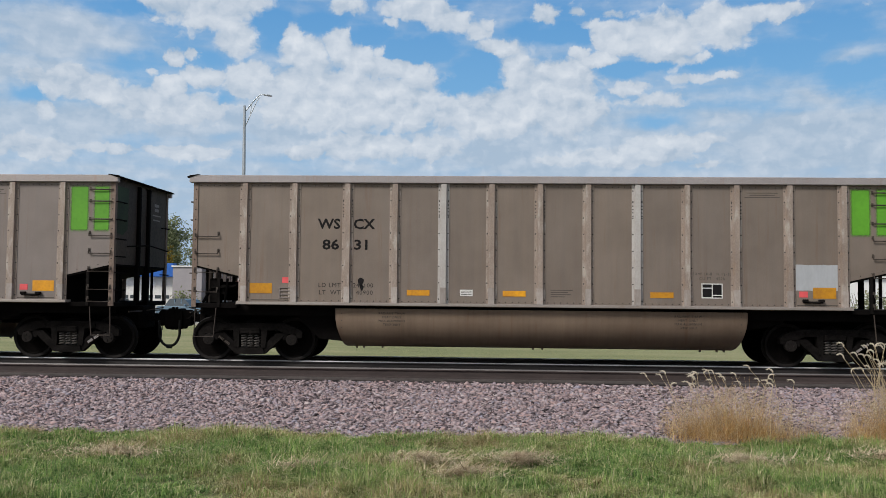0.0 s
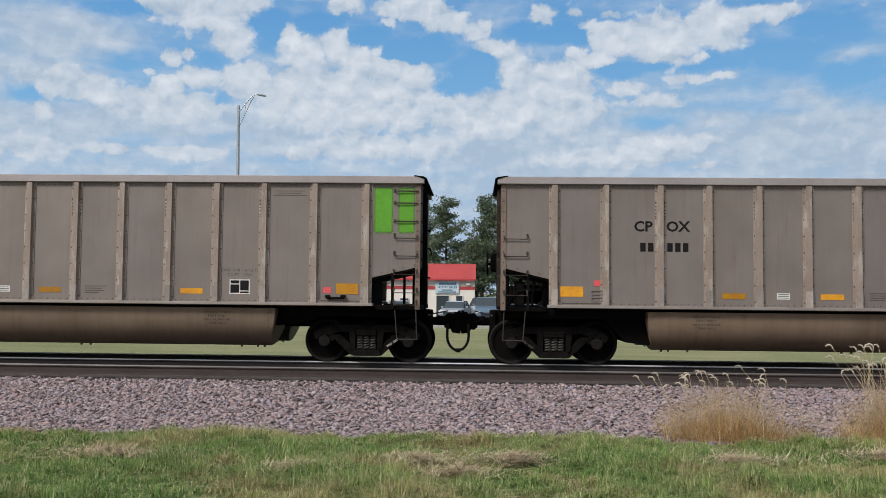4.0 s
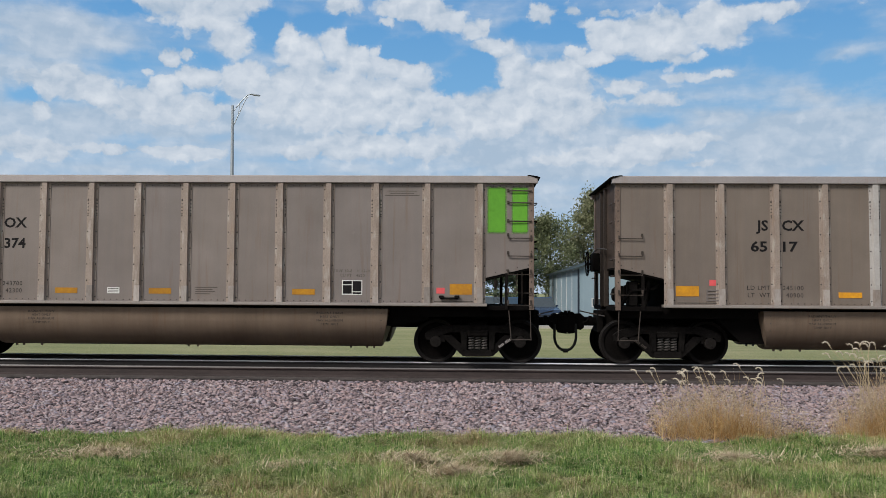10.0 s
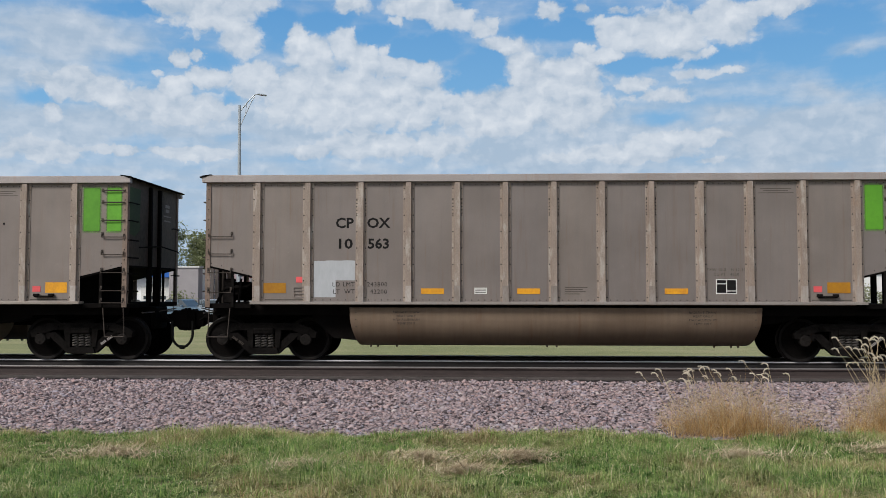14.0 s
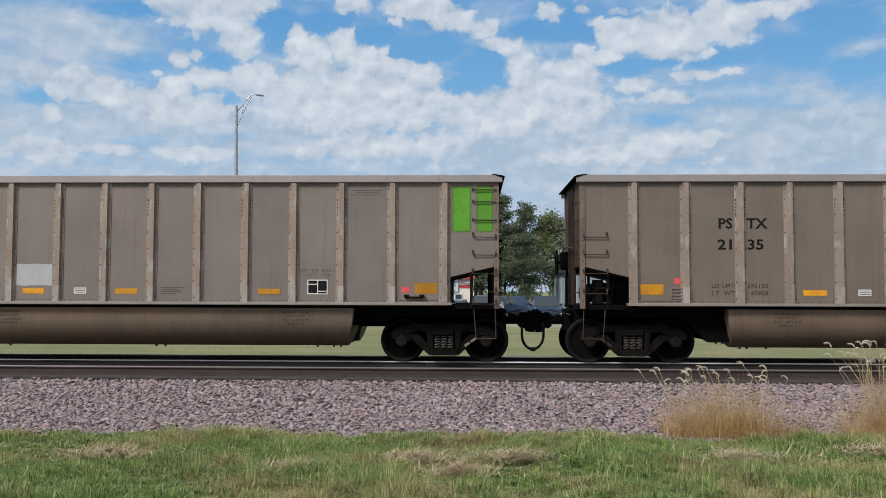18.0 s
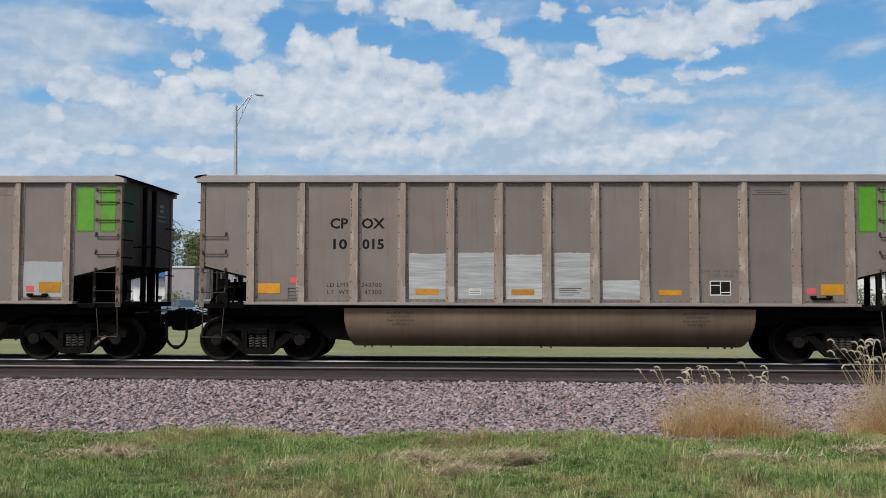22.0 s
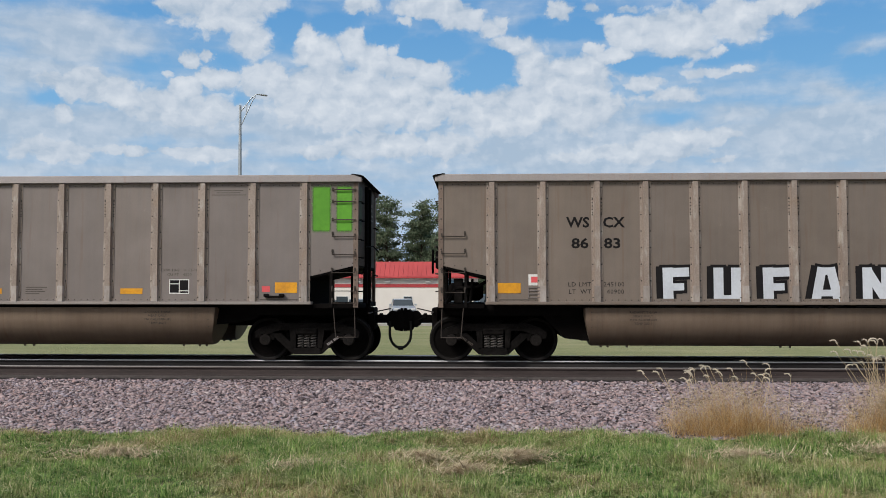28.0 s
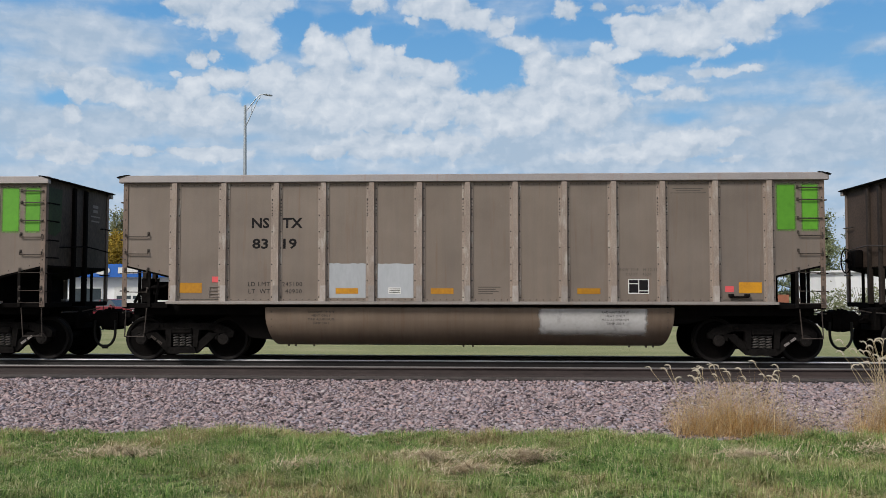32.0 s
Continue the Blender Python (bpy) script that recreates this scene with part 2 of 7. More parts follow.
def prism(bm, pts, a0, a1, axis="y", mi=0):
    """A flat outline drawn out along an axis. pts are (x, z) for y, (y, z) for x, (x, y) for z."""
    def at(p, a):
        return {"y": (p[0], a, p[1]), "x": (a, p[0], p[1]), "z": (p[0], p[1], a)}[axis]
    lo, hi = [bm.verts.new(at(p, a0)) for p in pts], [bm.verts.new(at(p, a1)) for p in pts]
    n = len(pts)
    fs = [bm.faces.new(lo), bm.faces.new(hi[::-1])] + [bm.faces.new((lo[i], lo[(i + 1) % n], hi[(i + 1) % n], hi[i])) for i in range(n)]
    for f in fs:
        f.material_index = mi
    return bm


def rod(bm, a, b, r0, r1=None, n=6, mi=0, caps=True):
    """A round bar from a to b, tapered if r1 is given."""
    a, b = Vector(a), Vector(b)
    r1 = r0 if r1 is None else r1
    w = (b - a).normalized()
    u = w.orthogonal().normalized()
    v = w.cross(u)
    ring = [[bm.verts.new(p + r * (math.cos(k * 2 * math.pi / n) * u + math.sin(k * 2 * math.pi / n) * v)) for k in range(n)] for p, r in ((a, r0), (b, r1))]
    fs = [bm.faces.new((ring[0][k], ring[0][(k + 1) % n], ring[1][(k + 1) % n], ring[1][k])) for k in range(n)]
    if caps:
        fs += [bm.faces.new(ring[0][::-1]), bm.faces.new(ring[1])]
    for f in fs:
        f.material_index = mi
    return bm


def pipe(bm, pts, r, n=6, mi=0):
    """One bent tube through all the points, closed at both ends."""
    ps = [Vector(p) for p in pts]
    ways = [(b - a).normalized() for a, b in zip(ps, ps[1:])]
    u = ways[0].orthogonal().normalized()
    rings = []
    for i, p in enumerate(ps):
        a, b = ways[max(i - 1, 0)], ways[min(i, len(ways) - 1)]
        t = (a + b).normalized() if (a + b).length > 1e-4 else b
        u = (u - t * u.dot(t)).normalized()
        v = t.cross(u)
        k = min(1.5, 1 / max(0.3, t.dot(b)))
        rings.append([bm.verts.new(p + r * k * (math.cos(q * 2 * math.pi / n) * u + math.sin(q * 2 * math.pi / n) * v)) for q in range(n)])
    fs = [bm.faces.new(rings[0][::-1]), bm.faces.new(rings[-1])]
    for p, q in zip(rings, rings[1:]):
        fs += [bm.faces.new((p[c], p[(c + 1) % n], q[(c + 1) % n], q[c])) for c in range(n)]
    for f in fs:
        f.material_index = mi
    return bm


def lathe(bm, prof, n=32, axis="y", mi=0, close=False):
    """Turns a profile of (radius, along) about an axis."""
    rings = []
    for r, a in prof:
        ring = []
        for k in range(n):
            c, s = math.cos(2 * math.pi * k / n) * r, math.sin(2 * math.pi * k / n) * r
            ring.append(bm.verts.new({"y": (c, a, s), "z": (c, s, a), "x": (a, c, s)}[axis]))
        rings.append(ring)
    for i, (p, q) in enumerate(zip(rings, rings[1:])):
        for k in range(n):
            f = bm.faces.new((p[k], p[(k + 1) % n], q[(k + 1) % n], q[k]))
            f.material_index = mi[i] if isinstance(mi, (list, tuple)) else mi
    for ring in (rings[0], rings[-1]):
        bm.faces.new(ring)
    return bm


TEXTS = {}


def words(text, height, align, mat, broad=1.0):
    """A mesh of one line of writing in the plane y = 0, its foot on z = 0, read from the -y side."""
    key = (text, height, align, mat.name, broad)
    if key not in TEXTS:
        cu = bpy.data.curves.new("writing", "FONT")
        cu.body, cu.size, cu.offset = text, 1.0, 0.026 if height > 0.15 else 0.0
        cu.space_character = 1.0 if height > 0.15 else 1.12
        cu.resolution_u, cu.align_x, cu.space_line = 2, "CENTER", 1.15
        ob = new("writing", cu)
        me = bpy.data.meshes.new_from_object(ob)
        bpy.data.objects.remove(ob)
        n = len(me.vertices)
        co = np.zeros(n * 3)
        me.vertices.foreach_get("co", co)
        co = co.reshape(-1, 3)
        k = height / 0.70
        x0, x1 = co[:, 0].min(), co[:, 0].max()
        shift = {"left": x0, "right": x1, "centre": (x0 + x1) / 2}[align]
        out = np.stack([(co[:, 0] - shift) * k * broad, np.zeros(n), co[:, 1] * k], 1)
        me.vertices.foreach_set("co", out.ravel())
        me.materials.clear()
        me.name = "lettering"
        me.materials.append(mat)
        me.update()
        TEXTS[key] = me
    return TEXTS[key]


# ---- ground ----
def ground_z(y):
    return float(np.interp(y, [-60, -19, -9, -6.45, -5.6, 6.2, 12, 36, 1600], [-0.2, -0.2, -0.60, -0.69, -0.82, -0.72, -0.62, -0.66, -0.66]))


def ballast_z(y):
    return float(np.interp(y, [-6.9, -6.4, -2.8, -2.35, -1.5, 1.5, 2.3, 4.2, 5.4], [-0.85, -0.70, -0.34, -0.27, -0.20, -0.20, -0.34, -0.60, -0.78]))


def grass_material(name):
    """Dark thatch between the blades on the near side, dry mown lawn past the track."""
    m, nt, b = nodes_of(name)
    vec = coords(nt, vary=False)
    n1, n2, n3 = noise_of(nt, vec, 0.6, 4), noise_of(nt, vec, 9.0, 5, 0.7), noise_of(nt, vec, 70.0, 3, 0.7)
    near = ramp_of(nt, n1, [(0.32, (0.075, 0.092, 0.036)), (0.55, (0.115, 0.118, 0.054)), (0.75, (0.17, 0.145, 0.08))])
    near = mix_of(nt, 0.45, near, ramp_of(nt, n2, [(0.35, (0.04, 0.05, 0.018)), (0.65, (0.20, 0.185, 0.09))]))
    drift = noise_of(nt, coords(nt, (0.16, 0.5, 1), vary=False), 0.9, 5, 0.6)
    far = ramp_of(nt, drift, [(0.34, (0.19, 0.215, 0.09)), (0.5, (0.275, 0.28, 0.135)), (0.66, (0.40, 0.36, 0.215))])
    far = mix_of(nt, 0.35, far, ramp_of(nt, n2, [(0.35, (0.12, 0.15, 0.055)), (0.65, (0.42, 0.39, 0.22))]))
    sep = nt.nodes.new("ShaderNodeSeparateXYZ")
    link(nt, coords(nt, (1, 0.1, 1), vary=False), sep.inputs[0])
    col = mix_of(nt, ramp_of(nt, sep.outputs[1], [(0.0, (0, 0, 0)), (0.2, (1, 1, 1))]), near, far)
    col = mix_of(nt, 0.25, col, ramp_of(nt, n3, [(0.35, (0.07, 0.085, 0.03)), (0.65, (0.34, 0.33, 0.16))]))
    link(nt, col, b.inputs["Base Color"])
    b.inputs["Roughness"].default_value = 0.9
    b.inputs["Specular IOR Level"].default_value = 0.15
    bump_of(nt, b, n2, 0.8, 0.08)
    return m


def island_material(name, stops, rough=0.85, trans=0.0, patch=None):
    """For joined blades, leaves and stones: each piece takes its own shade; patch adds broad drifts of a second range."""
    m, nt, b = nodes_of(name)
    g = nt.nodes.new("ShaderNodeNewGeometry")
    col = ramp_of(nt, g.outputs["Random Per Island"], stops)
    if patch:
        n = noise_of(nt, coords(nt, vary=False), patch[0], 3)
        col = mix_of(nt, ramp_of(nt, n, [(patch[1], (0, 0, 0)), (patch[2], (1, 1, 1))]), col, ramp_of(nt, g.outputs["Random Per Island"], patch[3]))
    link(nt, col, b.inputs["Base Color"])
    b.inputs["Roughness"].default_value = rough
    b.inputs["Specular IOR Level"].default_value = 0.25
    if trans:
        b.inputs["Subsurface Weight"].default_value = 0.0
        t = nt.nodes.new("ShaderNodeBsdfTranslucent")
        link(nt, col, t.inputs[0])
        mix = nt.nodes.new("ShaderNodeMixShader")
        mix.inputs[0].default_value = trans
        link(nt, b.outputs[0], mix.inputs[1])
        link(nt, t.outputs[0], mix.inputs[2])
        link(nt, mix.outputs[0], nt.nodes["Material Output"].inputs[0])
    return m


def sheet(name, xs, ys, zf, mat, label, category, bump=0.0):
    bm = bm_new()
    rng = random.Random(3)
    grid = [[bm.verts.new((x, y, zf(y) + rng.uniform(-bump, bump))) for x in xs] for y in ys]
    for j in range(len(ys) - 1):
        for i in range(len(xs) - 1):
            bm.faces.new((grid[j][i], grid[j][i + 1], grid[j + 1][i + 1], grid[j + 1][i]))
    return solid(name, bm, mat, label, category, kind="structure")


def mesh_from_arrays(name, co, tris, mat, smooth=False):
    me = bpy.data.meshes.new(name)
    me.vertices.add(len(co))
    me.vertices.foreach_set("co", np.asarray(co, np.float32).ravel())
    nf = len(tris)
    me.loops.add(nf * 3)
    me.loops.foreach_set("vertex_index", np.asarray(tris, np.int32).ravel())
    me.polygons.add(nf)
    me.polygons.foreach_set("loop_start", np.arange(0, nf * 3, 3, dtype=np.int32))
    me.polygons.foreach_set("loop_total", np.full(nf, 3, np.int32))
    me.update(calc_edges=True)
    me.validate()
    me.materials.append(mat)
    if smooth:
        me.polygons.foreach_set("use_smooth", [True] * nf)
    return me


M_GRASS = grass_material("mown_grass")
sheet("ground", [-900, -300, -60, -20, -10, 0, 10, 20, 60, 300, 900], [-60, -40, -19, -14, -9, -7, -6.45, -5.6, 0, 6.5, 8, 12, 20, 36, 70, 150, 400, 1600],
      ground_z, M_GRASS, "green and straw-coloured rough grass beside the track", "ground")
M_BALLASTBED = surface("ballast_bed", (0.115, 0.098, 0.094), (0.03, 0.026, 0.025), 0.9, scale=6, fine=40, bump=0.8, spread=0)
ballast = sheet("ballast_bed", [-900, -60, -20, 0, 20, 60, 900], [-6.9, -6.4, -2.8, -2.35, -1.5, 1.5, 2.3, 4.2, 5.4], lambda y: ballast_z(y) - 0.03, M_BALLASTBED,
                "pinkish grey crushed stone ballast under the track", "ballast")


def stones(n, seed, area):
    """Crushed stone, one piece for each lump, heaped on the shoulder of the track."""
    rng = np.random.default_rng(seed)
    v = np.array([(1, 0, 0.25), (0.3, 1, -0.2), (-1, 0.2, 0.2), (-0.2, -1, -0.1), (0.1, 0.1, 1), (0, 0, -1)], float)
    f = np.array([(0, 1, 4), (1, 2, 4), (2, 3, 4), (3, 0, 4), (1, 0, 5), (2, 1, 5), (3, 2, 5), (0, 3, 5)])
    x, y = rng.uniform(area[0], area[1], n), rng.uniform(area[2], area[3], n) + rng.normal(0, 0.04, n)
    z = np.interp(y, [-6.9, -6.4, -2.8, -2.35, -1.5, 1.5, 2.3, 4.2, 5.4], [-0.85, -0.70, -0.34, -0.27, -0.20, -0.20, -0.34, -0.60, -0.78])
    size = rng.lognormal(math.log(0.0190), 0.42, n).clip(0.008, 0.050)
    z = z - 0.026 + rng.uniform(0, 0.046, n)
    sc = size[:, None] * rng.uniform(0.7, 1.5, (n, 3)) * np.array([1.3, 1.1, 0.55])
    yaw, tx, ty = rng.uniform(0, 2 * math.pi, n), rng.normal(0, 0.24, n), rng.normal(0, 0.24, n)
    shape = v[None] * (1 + rng.uniform(-0.35, 0.35, (n, 6, 3))) + rng.uniform(-0.28, 0.28, (n, 6, 3))
    p = shape * sc[:, None, :]
    cy, sy = np.cos(yaw)[:, None], np.sin(yaw)[:, None]
    px, py = p[..., 0] * cy - p[..., 1] * sy, p[..., 0] * sy + p[..., 1] * cy
    pz = p[..., 2] + px * tx[:, None] + py * ty[:, None]
    pts = np.stack([px, py, pz], 2) + np.stack([x, y, z], 1)[:, None, :]
    tris = (f[None] + (np.arange(n) * 6)[:, None, None]).reshape(-1, 3)
    return pts.reshape(-1, 3), tris


M_STONE = island_material("crushed_stone", [(0.0, (0.045, 0.036, 0.040)), (0.20, (0.22, 0.176, 0.187)), (0.5, (0.395, 0.318, 0.325)), (0.7, (0.372, 0.262, 0.252)), (0.85, (0.277, 0.256, 0.307)), (1.0, (0.47, 0.405, 0.40))], 0.85)
co, tris = stones(150000, 5, (-10.2, 9.2, -6.62, -2.40))
tagged(new("ballast_stones", mesh_from_arrays("ballast_stones", co, tris, M_STONE)), "pinkish grey crushed ballast stones on the track shoulder", "stones", kind="stuff")


def blades(n, rng, area, height, width, lean, zf):
    """Narrow bent blades, each of two joints and a tip."""
    m = max(1, n // 7)
    pick = rng.integers(0, m, n)
    x = rng.uniform(area[0], area[1], m)[pick] + rng.normal(0, 0.05, n)
    y = rng.uniform(area[2], area[3], m)[pick] + rng.normal(0, 0.05, n)
    z = zf(y)
    h = rng.uniform(*height, n)
    h = h * (0.72 + 0.5 * np.sin(x * 5.1 + 2 * np.sin(y * 3.3)) * np.sin(y * 6.3 + 1.7 * np.sin(x * 2.9)) + 0.28 * np.sin(x * 1.3 + y * 0.9))
    h = np.maximum(h, 0.03)
    w = rng.uniform(*width, n)
    a = rng.uniform(0, 2 * math.pi, n)
    tilt = np.abs(rng.normal(0, lean, n))
    side = np.stack([-np.sin(a), np.cos(a), np.zeros(n)], 1)
    out = np.stack([np.cos(a), np.sin(a), np.zeros(n)], 1)
    root = np.stack([x, y, z - 0.02], 1)
    up = np.array([0, 0, 1.0])
    mid = root + out * (h * tilt * 0.45)[:, None] + up * (h * 0.55)[:, None]
    tip = root + out * (h * tilt * 1.5)[:, None] + up * (h * (1 - 0.35 * np.minimum(tilt, 1.5)))[:, None]
    pts = np.stack([root - side * w[:, None] / 2, root + side * w[:, None] / 2, mid - side * w[:, None] * 0.4, mid + side * w[:, None] * 0.4, tip], 1)
    f = np.array([(0, 1, 3), (0, 3, 2), (2, 3, 4)])
    return pts.reshape(-1, 3), (f[None] + (np.arange(n) * 5)[:, None, None]).reshape(-1, 3)


def zgrass(y):
    return np.interp(y, [-60, -19, -9, -6.45, -5.6], [-0.2, -0.2, -0.60, -0.69, -0.73])


M_BLADE = island_material("grass_blades", [(0.0, (0.052, 0.115, 0.026)), (0.45, (0.145, 0.262, 0.066)), (0.80, (0.275, 0.375, 0.125)), (0.91, (0.47, 0.41, 0.22)), (1.0, (0.64, 0.60, 0.39))], 0.7, 0.25,
                          (0.75, 0.47, 0.62, [(0.0, (0.175, 0.160, 0.062)), (0.35, (0.300, 0.265, 0.115)), (0.7, (0.45, 0.36, 0.19)), (1.0, (0.64, 0.58, 0.37))]))
M_DRY = island_material("dry_grass", [(0.0, (0.24, 0.17, 0.085)), (0.6, (0.46, 0.36, 0.20)), (1.0, (0.64, 0.53, 0.34))], 0.8, 0.2)
rng = np.random.default_rng(11)
co, tris = blades(300000, rng, (-8.8, 7.8, -11.5, -6.36), (0.06, 0.215), (0.006, 0.0125), 0.85, zgrass)
tagged(new("grass", mesh_from_arrays("grass", co, tris, M_BLADE)), "uneven green grass with straw-coloured tufts along the ballast", "grass", kind="stuff")
M_TIP = island_material("bright_grass", [(0.0, (0.17, 0.30, 0.06)), (0.55, (0.31, 0.44, 0.12)), (0.8, (0.45, 0.50, 0.20)), (1.0, (0.70, 0.64, 0.38))], 0.65, 0.35)
co, tris = blades(56000, rng, (-8.8, 7.8, -11.5, -6.5), (0.10, 0.26), (0.004, 0.009), 0.75, zgrass)
tagged(new("grass_blades", mesh_from_arrays("grass_blades", co, tris, M_TIP)), "bright green and yellow taller grass blades", "grass", kind="stuff")
co, tris = blades(42000, rng, (-9.0, 8.0, -7.5, -6.22), (0.05, 0.18), (0.004, 0.008), 1.1, zgrass)
tagged(new("dry_grass_fringe", mesh_from_arrays("dry_grass_fringe", co, tris, M_DRY)), "dry straw grass along the foot of the ballast", "grass", kind="stuff")

# ---- track ----
RAIL_PROFILE = [(-0.076, -0.186), (0.076, -0.186), (0.076, -0.175), (0.012, -0.155), (0.010, -0.055), (0.036, -0.042), (0.037, -0.022), (0.020, 0.0), (-0.020, 0.0), (-0.037, -0.022), (-0.036, -0.042), (-0.010, -0.055), (-0.012, -0.155), (-0.076, -0.175)]


def rail(y, label, body, head):
    bm = bm_new()
    prism(bm, [(y + a, b) for a, b in RAIL_PROFILE], -900, 900, "x")
    bm.normal_update()
    for f in bm.faces:
        if f.normal.z > 0.3 and f.calc_center_median().z > -0.012:
            f.material_index = 1
    me = finish("rail", bm, [body, head])
    ob = new("rail", me)
    return tagged(ob, label, "rail", "rails", "structure")


rail(-0.755, "worn steel rail with a bright running surface", M_RAILDARK, M_RAILTOP)
rail(0.755, "worn steel rail with a bright running surface", M_RAILDARK, M_RAILTOP)
rail(-2.29, "rusty brown rail lying on the ballast beside the track", M_RAIL, M_RAILGREY)
bm = bm_new()
box(bm, -0.11, 0.11, -1.3, 1.3, -0.36, -0.188, bevel=0.008)
tie_mesh = finish("tie", bm, M_TIE)
for i in range(-22, 23):
    tagged(new("tie", tie_mesh), "dark creosoted timber tie set in ballast", "tie", "ties", "structure").location = (i * 0.5, 0, 0)


# ---- coal cars ----
PITCH, HALF = 16.18, 7.33
RIBS = (-6.15, -5.10, -3.99, -3.0, -1.99, -0.995, 0.0, 0.985, 1.99, 2.995, 3.99, 5.055, 6.14)
EDGES = (-7.24,) + RIBS + (7.24,)
FACE = -1.535
TAGS = ((-5.26, 1.725), (5.33, 1.53))


def rivet(bm, x, y, z, r=0.016, mi=1):
    vs = [bm.verts.new((x + r * math.cos(k * math.pi / 3), y, z + r * math.sin(k * math.pi / 3))) for k in range(6)]
    top = bm.verts.new((x, y - 0.012, z))
    for k in range(6):
        bm.faces.new((vs[k], vs[(k + 1) % 6], top)).material_index = mi


def rib_mesh(extra):
    """A pressed hat-section stake with riveted flanges; extra: a close row of rivets near the top."""
    bm = bm_new()
    prism(bm, [(-0.115, FACE), (-0.115, FACE - 0.010), (-0.064, FACE - 0.012), (-0.053, FACE - 0.072), (0.053, FACE - 0.072), (0.064, FACE - 0.012), (0.115, FACE - 0.010), (0.115, FACE)], 1.272, 3.745, "z")
    # the welded shoe at the foot, ground bare
    prism(bm, [(-0.066, FACE - 0.0125), (-0.058, FACE - 0.076), (0.058, FACE - 0.076), (0.066, FACE - 0.0125)], 1.273, 1.60, "z", 2)
    zs = [1.36 + 0.34 * i for i in range(7)] + [3.62]
    zs += [3.10, 3.17, 3.24, 3.31, 3.38] if extra else []
    for s in (-1, 1):
        for z in zs:
            rivet(bm, s * 0.092, FACE - 0.0105, z)
    return bm


def panel_mesh(i):
    a, b = EDGES[i] + 0.002, EDGES[i + 1] - 0.002
    bm = bm_new()
    if i == 0:
        pts = [(a, 2.03), (b, 1.775), (b, 3.75), (a, 3.75)]
    elif i == 13:
        pts = [(a, 1.775), (b, 2.03), (b, 3.75), (a, 3.75)]
    else:
        pts = [(a, 1.272), (b, 1.272), (b, 3.75), (a, 3.75)]
    prism(bm, pts, FACE, FACE + 0.02)
    if 0 < i < 13:
        box(bm, a + 0.116, b - 0.116, FACE - 0.014, FACE - 0.001, 1.272, 1.335)
        k = 6
        for j in range(k):
            x = a + 0.16 + (b - a - 0.32) * j / (k - 1)
            rivet(bm, x, FACE - 0.0145, 1.305, 0.013)
    else:
        for j in range(5):
            x = a + 0.1 + (b - a - 0.2) * j / 4
            rivet(bm, x, FACE - 0.001, np.interp(x, [p[0] for p in pts[:2]], [p[1] for p in pts[:2]]) + 0.06, 0.013)
    for j in range(7):
        rivet(bm, a + 0.14 + (b - a - 0.28) * j / 6, FACE - 0.001, 3.70, 0.011)
    return bm


def bar_grab(bm, x0, x1, y, z, drop=0.06, r=0.011):
    """A bent grab iron on its two feet, standing off the sheet."""
    pipe(bm, [(x0, y, z), (x0, y - 0.045, z - 0.004), (x0, y - 0.045, z - drop), (x1, y - 0.045, z - drop), (x1, y - 0.045, z - 0.004), (x1, y, z)] if drop else [(x0, y, z), (x0, y - 0.045, z), (x1, y - 0.045, z), (x1, y, z)], r, 5)
    for x in (x0, x1):
        box(bm, x - 0.02, x + 0.02, y - 0.016, y, z - 0.02, z + 0.045)
    return bm


def wheel_mesh():
    bm = bm_new()
    lathe(bm, [(0.10, -0.070), (0.13, -0.035), (0.36, -0.028), (0.395, -0.060), (0.452, -0.070), (0.457, -0.055), (0.457, 0.030), (0.485, 0.045), (0.483, 0.068), (0.40, 0.070), (0.36, 0.02), (0.13, 0.04), (0.10, 0.07)], 40, "y",
          [0, 0, 0, 1, 1, 1, 1, 1, 0, 0, 0, 0])
    return finish("wheel", bm, [M_BLACK, M_TREAD], True)


